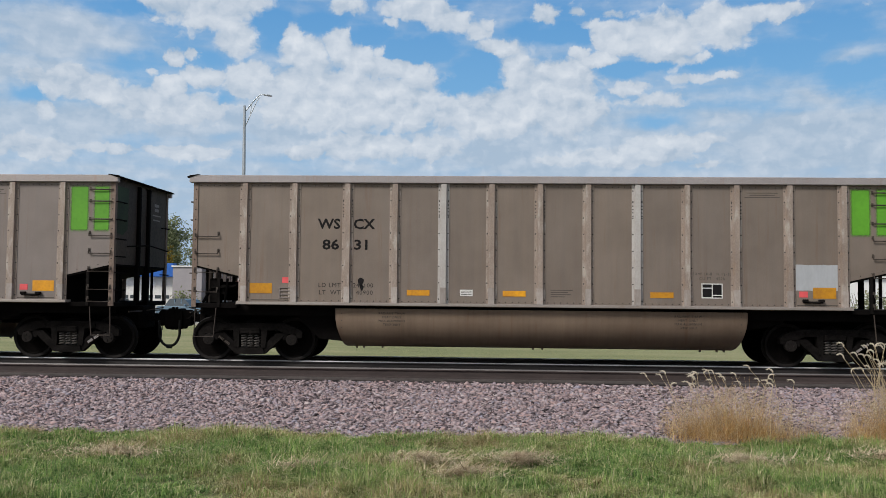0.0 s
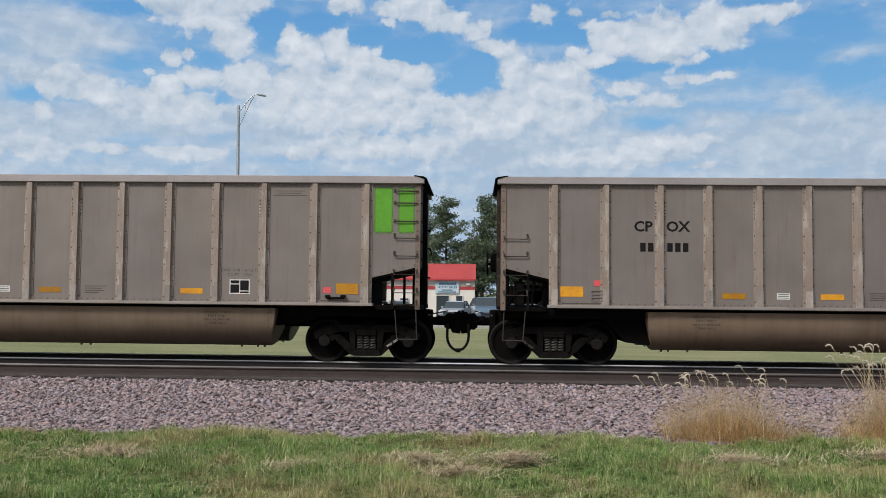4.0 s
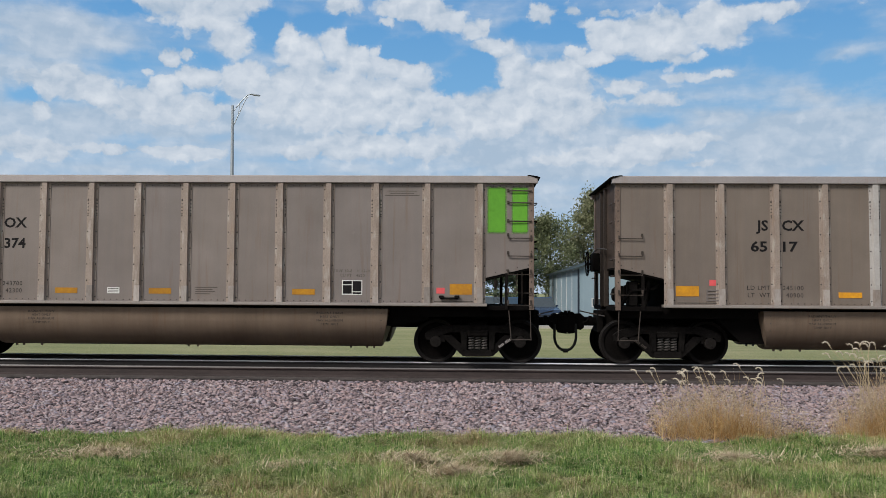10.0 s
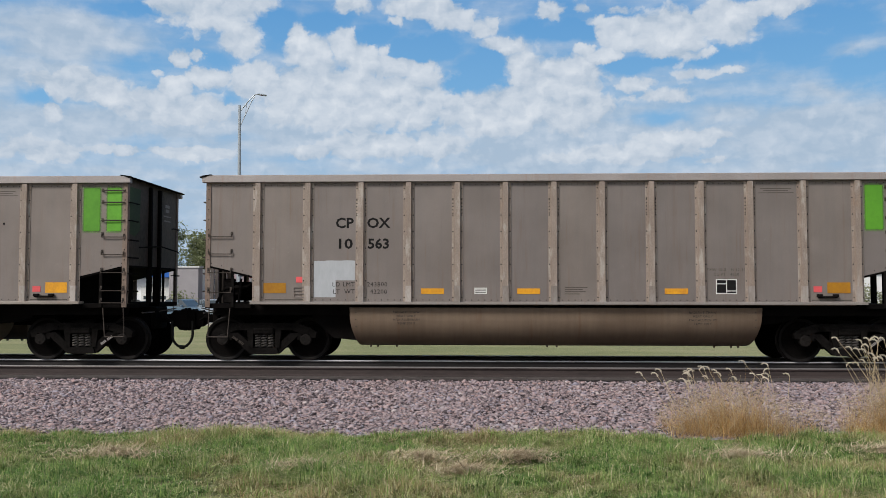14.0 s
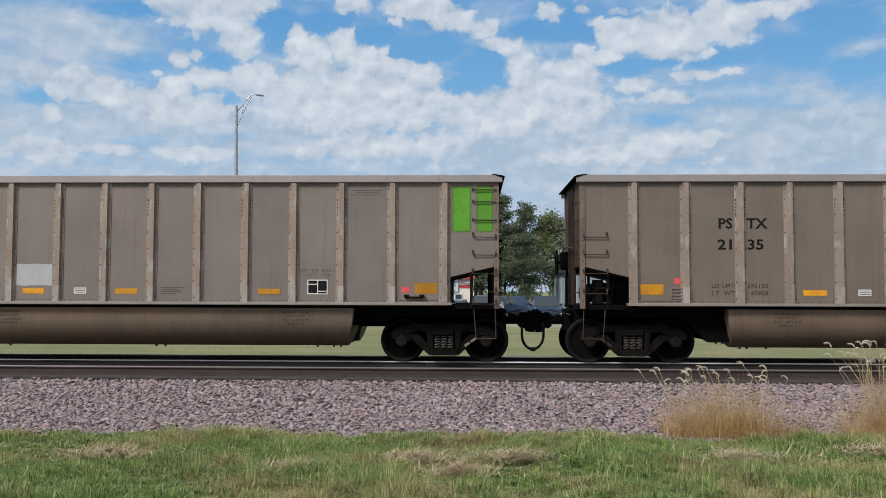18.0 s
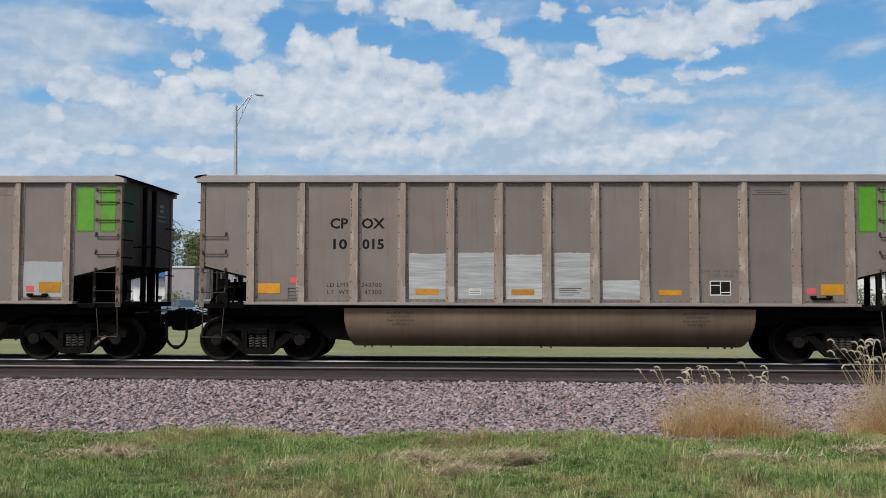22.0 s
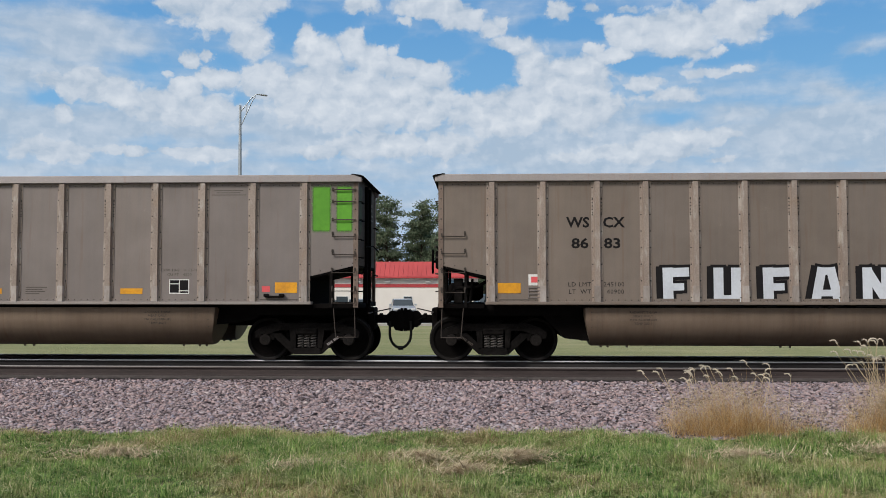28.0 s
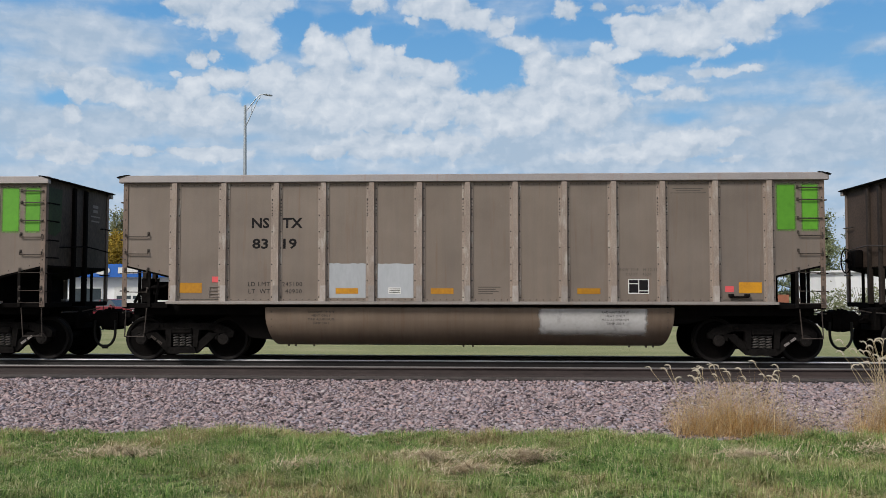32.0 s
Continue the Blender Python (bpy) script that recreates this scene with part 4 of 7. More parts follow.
    for k, w in enumerate((0.46, 0.36, 0.42, 0.30)):
        box(bm, 0.22, 0.22 + w, f, FACE - 0.0005, 1.56 - k * 0.045, 1.575 - k * 0.045)
    part("fine_print", bm, M_INKFADE, car)
    bm = bm_new()
    box(bm, -6.0, -5.2, FACE - 0.016, FACE - 0.0142, 1.30, 1.318)
    part("fine_print", bm, M_INKFADE, car)
    bm = bm_new()
    box(bm, 5.2, 6.0, FACE - 0.016, FACE - 0.0142, 1.30, 1.318)
    part("fine_print", bm, M_INKFADE, car)
    bm = bm_new()
    for k, (w, h) in enumerate(((0.28, 0.07), (0.24, 0.07), (0.5, 0.03), (0.42, 0.03))):
        z = 3.45 - 0.11 * k
        box(bm, 7.2355, 7.2375, 0.85 - w / 2, 0.85 + w / 2, z, z + h)
    part("end_stencil", bm, M_SIDE, car)
    return car


# Each car: the two halves of its mark and number, its two weights, pale patches as (panel, foot, head), pale stakes, pale stretches of tub.
FLEET = {
    -1: ("CP", "OX", "", "", "", "", (), (), ()),
    0: ("WS", "CX", "86", "31", "245100", "40900", ((12, 1.60, 2.13),), (4, 8), ()),
    1: ("PS", "TX", "21", "27", "245100", "40900", ((12, 1.62, 2.05),), (4,), ()),
    2: ("NS", "TX", "85", "30", "245100", "40900", ((12, 1.68, 2.02),), (), ()),
    3: ("PS", "TX", "22", "53", "245100", "40900", ((2, 1.34, 2.0),), (), ()),
    4: ("CP", "OX", "10", "208", "243700", "42300", (), (), ()),
    5: ("CP", "OX", "", "", "", "", (), (), ()),
    6: ("PS", "TX", "30", "08", "245100", "40900", (), (), ()),
    7: ("CP", "OX", "10", "437", "243700", "42300", (), (), ()),
    8: ("WS", "CX", "87", "76", "245100", "40900", ((1, 2.08, 3.17), (4, 1.53, 2.10)), (), ((-2.6, 0.9),)),
    9: ("NS", "TX", "84", "30", "245200", "40800", (), (), ()),
    10: ("CP", "OX", "10", "393", "243700", "42300", (), (), ()),
    11: ("CP", "OX", "10", "374", "243700", "42300", (), (), ()),
    12: ("JS", "CX", "65", "17", "245100", "40900", (), (4, 8), ()),
    13: ("NS", "TX", "84", "59", "245200", "40800", ((3, 1.63, 1.86),), (4,), ()),
    14: ("PS", "TX", "20", "49", "245100", "40900", ((11, 1.345, 2.2),), (), ()),
    15: ("CP", "OX", "10", "501", "243800", "42200", (), (), ()),
    16: ("CP", "OX", "10", "563", "243800", "42200", ((2, 1.36, 2.12),), (), ()),
    17: ("CP", "OX", "10", "101", "243700", "42300", ((2, 1.36, 1.75), (3, 1.36, 1.7)), (), ()),
    18: ("CP", "OX", "", "", "", "", ((8, 1.36, 1.75), (11, 1.36, 1.85), (12, 1.68, 1.9)), (), ()),
    19: ("WS", "CX", "87", "01", "245100", "40900", (), (), ()),
    20: ("CP", "OX", "10", "298", "243700", "42300", ((1, 1.345, 2.25), (2, 1.345, 2.22), (4, 1.60, 2.05)), (), ()),
    21: ("PS", "TX", "21", "35", "245100", "40900", ((6, 1.345, 1.98), (8, 1.345, 2.12), (11, 1.345, 1.92)), (), ()),
    22: ("WS", "CX", "87", "28", "245000", "41000", (), (), ((-3.42, -2.46), (-2.10, 0.15))),
    23: ("NS", "TX", "84", "00", "245200", "40800", ((5, 1.60, 2.12),), (), ()),
    24: ("CP", "OX", "10", "115", "243700", "42300", ((5, 1.345, 1.62), (7, 1.345, 1.62), (12, 1.36, 2.10)), (), ((-4.0, -1.6),)),
    25: ("CP", "OX", "10", "015", "243700", "42300", ((4, 1.345, 2.28), (5, 1.345, 2.30), (6, 1.345, 2.26), (7, 1.345, 2.30), (8, 1.345, 1.74)), (), ()),
    26: ("CP", "OX", "10", "338", "243700", "42300", ((2, 1.36, 2.28), (4, 1.59, 2.10), (5, 1.345, 2.05), (9, 1.58, 2.17), (11, 1.345, 2.37), (12, 1.68, 2.12), (13, 2.18, 2.69)), (), ((-2.42, -0.28), (0.66, 2.64))),
    27: ("CP", "OX", "10", "516", "243700", "42300", (), (), ()),
    28: ("PS", "TX", "21", "88", "245100", "40900", (), (4, 10), ()),
    29: ("WS", "CX", "86", "02", "245100", "40900", (), (), ()),
    30: ("NS", "TX", "", "", "", "", (), (), ()),
    31: ("CP", "OX", "10", "148", "243700", "42300", ((0, 2.3, 3.5),), (), ()),
    32: ("WS", "CX", "86", "83", "245100", "40900", (), (), ()),
    33: ("NS", "TX", "83", "15", "245100", "40900", ((11, 1.345, 2.0),), (), ((-0.68, 1.68),)),
    34: ("PS", "TX", "23", "06", "245300", "40700", ((12, 1.70, 1.95),), (), ((-3.8, 3.45),)),
    35: ("NS", "TX", "84", "93", "245100", "40900", ((2, 1.36, 1.80), (4, 1.345, 2.55), (6, 1.345, 1.8), (7, 1.345, 1.72), (9, 1.345, 1.8)), (), ((-3.65, -1.17), (1.70, 3.62))),
    36: ("NS", "TX", "83", "19", "245100", "40900", ((4, 1.345, 2.06), (5, 1.345, 2.05)), (), ((1.45, 3.70),)),
    37: ("CP", "OX", "", "", "", "", (), (), ()),
}


def soft_patch(x0, x1, z0, z1, seed, spare=0.0):
    """A rolled-on patch of pale paint with an uneven upper and lower edge."""
    rng = random.Random(seed)
    n = 9
    top = [(x0 + (x1 - x0) * i / n, z1 + rng.uniform(-0.010, 0.010)) for i in range(n + 1)]
    low = [(x0 + (x1 - x0) * i / n, z0 + (rng.uniform(-0.012, 0.012) if z0 > 1.4 else 0)) for i in range(n, -1, -1)]
    if spare:
        # the weights' stencil is left clear at the foot
        xm = x0 + (x1 - x0) * 0.53
        low = [(x1, spare), (xm, spare), (xm, z0), (x0, z0)]
    return prism(bm_new(), top + low, FACE - 0.0022, FACE - 0.0004)


def tub_patch(x0, x1, seed):
    rng = random.Random(seed)
    bm = bm_new()
    prof = [(tub_y(z) + 0.0025, z) for z in (1.125, 1.0, 0.905, 0.84, 0.78, 0.72, 0.66, 0.60, 0.54)]
    n = 10
    rows = [[bm.verts.new((x0 + (x1 - x0) * i / n + (rng.uniform(-0.03, 0.03) if i in (0, n) else 0), -y, z + (rng.uniform(-0.02, 0.02) if k == len(prof) - 1 else 0))) for k, (y, z) in enumerate(prof)] for i in range(n + 1)]
    lay = bm.loops.layers.uv.new("UVMap")
    m = len(prof) - 1
    for i, (p, q) in enumerate(zip(rows, rows[1:])):
        for k in range(m):
            f = bm.faces.new((p[k], q[k], q[k + 1], p[k + 1]))
            for lp, at in zip(f.loops, ((i, k), (i + 1, k), (i + 1, k + 1), (i, k + 1))):
                lp[lay].uv = (at[0] / n, 0.5 + 0.5 * at[1] / m)
    return bm


def outline_letter(bm_ink, bm_fill, strokes, x, z, k, rim):
    """Block letters of fat bars: a black rim behind a white fill."""
    for px, pz, qx, qz, w in strokes:
        a, b = Vector((x + px * k, z + pz * k)), Vector((x + qx * k, z + qz * k))
        d = (b - a).normalized()
        s = Vector((-d.y, d.x))
        step = 0.0004 * len(bm_fill.faces) / 6
        for bm, grow, y0, y1, dx, dz in ((bm_ink, rim * 0.8, FACE - 0.0070 - step, FACE - 0.0005, -0.085, -0.02), (bm_ink, rim, FACE - 0.0072 - step, FACE - 0.0005, 0, 0), (bm_fill, 0.0, FACE - 0.0105 - step, FACE - 0.0095, 0, 0)):
            h, g, o = w * k / 2 + grow, grow, Vector((dx, dz))
            prism(bm, [tuple(o + a - d * g + s * h), tuple(o + b + d * g + s * h), tuple(o + b + d * g - s * h), tuple(o + a - d * g - s * h)], y0, y1)


LETTERS = {
    "F": ((0.15, 0, 0.13, 1.0, 0.28), (0.0, 0.86, 0.72, 0.88, 0.25), (0.1, 0.46, 0.58, 0.47, 0.2)),
    "U": ((0.14, 0.1, 0.14, 1.0, 0.27), (0.62, 0.1, 0.62, 1.0, 0.27), (0.02, 0.12, 0.74, 0.12, 0.24)),
    "A": ((0.08, 0.0, 0.28, 1.0, 0.25), (0.72, 0.0, 0.50, 1.0, 0.25), (0.2, 0.30, 0.62, 0.30, 0.18), (0.22, 0.9, 0.56, 0.9, 0.2)),
    "N": ((0.14, 0.0, 0.14, 1.0, 0.26), (0.64, 0.0, 0.64, 1.0, 0.26), (0.12, 0.95, 0.66, 0.05, 0.25)),
    "!": ((0.12, 0.46, 0.50, 1.0, 0.34), (-0.20, 0.16, 0.06, 0.16, 0.26)),
}
pale_rib = finish("rib", rib_mesh(True), [M_WHITERIB, M_RIVET, M_SHOE])
M_SPRAY = surface("white_spray", (0.62, 0.66, 0.72), (0.50, 0.53, 0.58), 0.6, scale=3, bump=0.03)
M_DIM = plain("dim_stencil", (0.032, 0.029, 0.028), 0.8, spec=0.2)
M_TAG = plain("green_spray", (0.24, 0.46, 0.13), 0.5)
base_car = build_car()
CARS = {}
for k, (ml, mr, nl, nr, heavy, light, patches, pale, tubs) in sorted(FLEET.items()):
    car = base_car if not CARS else copy_thing(base_car, Matrix.Identity(4))
    CARS[k] = car
for k, (ml, mr, nl, nr, heavy, light, patches, pale, tubs) in sorted(FLEET.items()):
    car = CARS[k]
    said = "with graffiti in fat white letters" if k == 32 else "with pale repainted patches" if patches else "with two pale stakes" if pale else "with a green end panel"
    tagged(car, f"weathered grey-brown coal gondola {said}")
    y = FACE - 0.0035
    for text, al, x in ((ml, "right", -4.145), (mr, "left", -3.865)):
        part("lettering", words(text, 0.205, al, M_INK, 1.06), None, car, loc=(x, y, 2.805))
    if nl:
        for text, h, al, x, z in ((nl, 0.20, "right", -4.165, 2.375), (nr, 0.20, "left", -3.85, 2.375)):
            part("lettering", words(text, h, al, M_INK, 1.24 if len(text) < 3 else 1.08), None, car, loc=(x, y, z))
        for text, al, x, z in (("LD LMT", "right", -4.12, 1.585), ("LT  WT", "right", -4.12, 1.435), (heavy, "left", -3.86, 1.585), (light, "right", -3.45, 1.435)):
            part("lettering", words(text, 0.09, al, M_DIM), None, car, loc=(x, y, z))
    else:
        bm = bm_new()
        for x0, z in ((-4.40, 2.385), (-4.24, 2.385), (-3.85, 2.385), (-3.69, 2.385), (-3.53, 2.385)):
            box(bm, x0, x0 + 0.11, y, FACE - 0.0005, z, z + 0.18)
        part("lettering", bm, M_INK, car, "dark stencilled bars")
    for j, (p, z0, z1) in enumerate(patches):
        a, b = EDGES[p] + (0.125 if p else 0.05), EDGES[p + 1] - (0.125 if p < 13 else 0.12)
        part("paint_patch", soft_patch(a, b, z0, z1, k * 10 + j, 1.71 if p == 2 and z1 > 1.85 else 0.0), M_STREAKY if k in (23, 25) else M_PATCH, car, "pale grey repainted patch")
    ribs = [o for o in car.children if o.name.split(".")[0] == "rib"]
    for j in pale:
        ribs[j].data = pale_rib
    for j, (x0, x1) in enumerate(tubs):
        part("paint_patch", tub_patch(x0, x1, k * 7 + j), M_TUBPATCH, car, "pale grey repainted patch", smooth=True)
    if k == 32:
        for o in [o for o in car.children if o.name.split(".")[0] in ("reflector", "data_plate")]:
            if -3.0 < o.bound_box[0][0] < 4.0:
                bpy.data.objects.remove(o)
        for o in [o for o in car.children if o.name.split(".")[0] == "side_sill"]:
            o.material_slots[0].link = "OBJECT"
            o.material_slots[0].material = M_SIDEWARM
        x = -2.84
        for ch, w in zip("FUFANU!", (1.02, 1.0, 0.98, 1.0, 1.02, 0.98, 0.6)):
            ink, fill = bm_new(), bm_new()
            outline_letter(ink, fill, LETTERS[ch], x + 0.18, 1.23, 0.74, 0.06)
            outer = part("graffiti_rim", ink, M_INK, car, "black spray-painted outline")
            part("graffiti_fill", fill, M_SPRAY, outer, "white block letter fill")
            x += w
    if ml != "CP":
        for o in car.children:
            if o.name.split(".")[0] in ("side_panel", "far_side_sheet"):
                o.material_slots[0].link = "OBJECT"
                o.material_slots[0].material = M_SIDEWARM
    if k in (2, 3, 24, 32, 33, 34, 35):
        for x, z in TAGS[:1]:
            bm = bm_new()
            box(bm, x - 0.14, x + 0.14, FACE - 0.0038, FACE - 0.0006, z - 0.12, z + 0.11)
            part("tag_board", bm, M_WHITE, car, "small white tag board")
    for x, z, r in {0: ((-3.70, 1.70, 0.06), (-3.68, 1.58, 0.04)), 22: ((-3.08, 2.30, 0.035),), 32: ((3.55, 3.55, 0.03),), 12: ((3.16, 3.62, 0.02), (3.44, 2.05, 0.018)), 10: ((3.4, 2.1, 0.02),), 15: ((4.6, 2.9, 0.02),)}.get(k, ()):
        bm = bm_new()
        prism(bm, [(x + r * math.cos(a) * (1 + 0.25 * math.sin(3 * a)), z + 1.5 * r * math.sin(a)) for a in np.linspace(0, 2 * math.pi, 13)[:-1]], FACE - 0.004, FACE - 0.0006)
        part("rust_hole", bm, M_INK, car, "dark rusted hole")
    if k == 34:
        bm = bm_new()
        for i in range(7):
            x = -1.62 + i * 0.11
            rod(bm, (x, -TUB_SIDE - 0.002, 0.93 + 0.05 * (i % 2)), (x + 0.12, -TUB_SIDE - 0.002, 0.98 - 0.06 * (i % 2)), 0.010, n=5)
        part("graffiti_tag", bm, M_TAG, car, "faded green spray-painted scrawl")
    if k == 33:
        part("graffiti_tag", words("Fufanu!", 0.20, "left", M_TAG), None, car, "green spray-painted tag", loc=(-2.50, -TUB_SIDE - 0.006, 0.92))

# ---- sky backdrop ----
# Clouds and the blue between them as (across, up, half width, half height, weight), in degrees.
TOWER_CLOUDS = (
    (-9.5, 16.0, 0.95, 0.83, 1.1), (-8.4, 15.1, 1.40, 1.12, 1), (-6.4, 15.8, 0.97, 0.91, 1.15), (-5.3, 14.9, 1.57, 0.99, 1), (-3.0, 14.5, 2.33, 0.78, 0.95), (-0.4, 13.6, 1.69, 0.93, 0.75),
    (-3.7, 15.5, 0.41, 0.39, 0.8), (-7.9, 12.4, 4.08, 2.06, 0.95), (-3.4, 12.3, 3.75, 1.86, 0.9), (-11.9, 13.2, 1.99, 1.12, 0.9), (-16.9, 14.4, 0.58, 0.61, 1), (-15.8, 14.7, 0.56, 0.31, 0.7),
    (-15.4, 13.3, 1.47, 0.62, 1.1), (-17.1, 12.6, 1.10, 0.69, 0.95), (-18.2, 13.4, 0.54, 0.31, 0.8), (-17.1, 11.3, 4.18, 1.04, 0.85), (-21.1, 11.8, 1.97, 0.67, 0.85), (-23.0, 12.4, 2.74, 0.93, 0.75),
    (-24.3, 10.6, 0.68, 0.43, 1.0),
)
UPPER_CLOUDS = (
    (-15.4, 17.4, 3.73, 0.87, 0.8), (-12.9, 15.8, 1.15, 1.16, 0.85), (-18.4, 17.4, 1.36, 0.33, 0.55), (-12.1, 17.6, 1.37, 0.81, 0.75), (-5.6, 18.2, 2.06, 0.48, 0.5), (-1.1, 18.1, 2.49, 0.76, 0.95),
    (0.7, 17.5, 1.43, 0.69, 0.9), (-3.0, 17.2, 0.83, 0.31, 0.65), (3.1, 16.9, 1.20, 0.70, 0.55), (4.1, 15.7, 1.57, 0.70, 0.7), (7.2, 17.8, 0.82, 0.55, 0.85), (9.3, 17.8, 0.44, 0.27, 0.5),
)
EASTERN_CLOUDS = (
    (12.2, 16.2, 2.01, 1.10, 1.05), (10.8, 14.9, 1.38, 0.56, 0.95), (15.1, 16.0, 2.30, 1.29, 1.05), (18.0, 16.5, 2.57, 1.06, 0.95), (21.0, 17.0, 1.89, 0.59, 0.8), (15.5, 14.8, 2.01, 0.45, 0.85),
    (19.2, 15.7, 2.00, 0.60, 0.55), (11.7, 17.7, 0.94, 0.34, 0.6), (9.5, 15.4, 0.73, 0.45, 0.75), (12.6, 13.2, 1.50, 0.56, 0.65), (14.0, 12.3, 2.59, 0.63, 0.5), (16.9, 13.6, 1.92, 0.34, 0.5),
    (18.9, 13.6, 1.54, 0.31, 0.5), (10.4, 17.1, 1.09, 0.41, 0.45),
)
LOWER_CLOUDS = (
    (5.6, 14.0, 2.08, 1.21, 0.75), (7.9, 13.6, 2.93, 1.49, 0.9), (4.8, 11.8, 4.26, 1.65, 0.85), (8.5, 11.3, 3.28, 1.65, 0.75), (2.2, 11.4, 2.84, 1.30, 0.85), (12.5, 8.8, 3.87, 0.72, 1.0),
    (15.9, 9.6, 3.42, 0.56, 0.85), (17.7, 8.1, 1.69, 0.25, 0.7), (-16.0, 8.6, 2.30, 0.46, 0.95), (-21.0, 8.6, 1.97, 0.44, 0.8), (-24.8, 8.3, 2.69, 0.67, 0.75), (-4.7, 9.4, 3.54, 0.95, 0.85),
    (-8.6, 8.9, 1.32, 0.47, 0.9), (-0.2, 9.4, 2.25, 0.95, 0.8), (-6.7, 11.0, 2.97, 0.79, 0.8), (8.5, 8.6, 2.19, 0.44, 0.6),
)
SOFT_BANKS = (
    (-24.3, 15.3, 4.00, 1.66, 0.62), (-20.5, 14.7, 2.50, 1.19, 0.42), (-24.9, 12.9, 2.66, 0.91, 0.65), (24.3, 9.4, 6.23, 1.94, 0.55), (25.7, 14.1, 2.71, 0.39, 0.28), (23.7, 11.6, 3.69, 0.47, 0.3),
    (7.8, 9.7, 6.86, 2.17, 0.6), (19.1, 11.0, 3.94, 0.62, 0.35), (-18.8, 10.2, 5.51, 1.03, 0.6), (-10.8, 10.4, 4.38, 1.43, 0.55), (-24.9, 9.6, 4.11, 1.12, 0.6),
)
BLUE_GAPS = (
    (-19.3, 13.8, 2.09, 0.81, 0.55), (-14.6, 14.4, 1.13, 0.55, 0.45), (-10.8, 16.6, 1.31, 1.16, 0.7), (-7.7, 17.0, 1.48, 0.55, 0.55), (-4.3, 16.5, 1.72, 0.63, 0.6), (-1.0, 15.7, 2.33, 0.77, 0.95),
    (2.7, 14.2, 1.87, 1.07, 0.95), (1.1, 13.5, 1.50, 0.64, 0.6), (-25.2, 11.4, 1.05, 0.43, 0.5), (-13.9, 12.0, 0.92, 0.35, 0.4), (-18.8, 9.4, 2.71, 0.38, 0.5), (-12.5, 9.9, 2.15, 0.43, 0.35),
    (8.6, 16.5, 1.91, 0.62, 0.75), (6.0, 16.9, 1.12, 0.49, 0.5), (11.9, 14.3, 1.86, 0.45, 0.75), (14.5, 14.5, 1.41, 0.28, 0.5),
)
EASTERN_GAPS = (
    (14.3, 11.0, 3.31, 0.39, 0.45), (18.9, 14.5, 2.99, 0.61, 0.5), (22.5, 14.7, 3.16, 1.18, 0.55), (24.8, 15.9, 2.75, 0.83, 0.6), (26.6, 12.9, 2.81, 1.16, 0.6), (20.8, 11.5, 3.38, 0.48, 0.3),
    (-1.3, 12.1, 0.97, 0.33, 0.3), (-20.5, 17.0, 2.00, 0.46, 0.35), (-24.7, 17.0, 1.88, 0.32, 0.2), (-7.3, 15.2, 0.52, 0.49, 0.5),
)


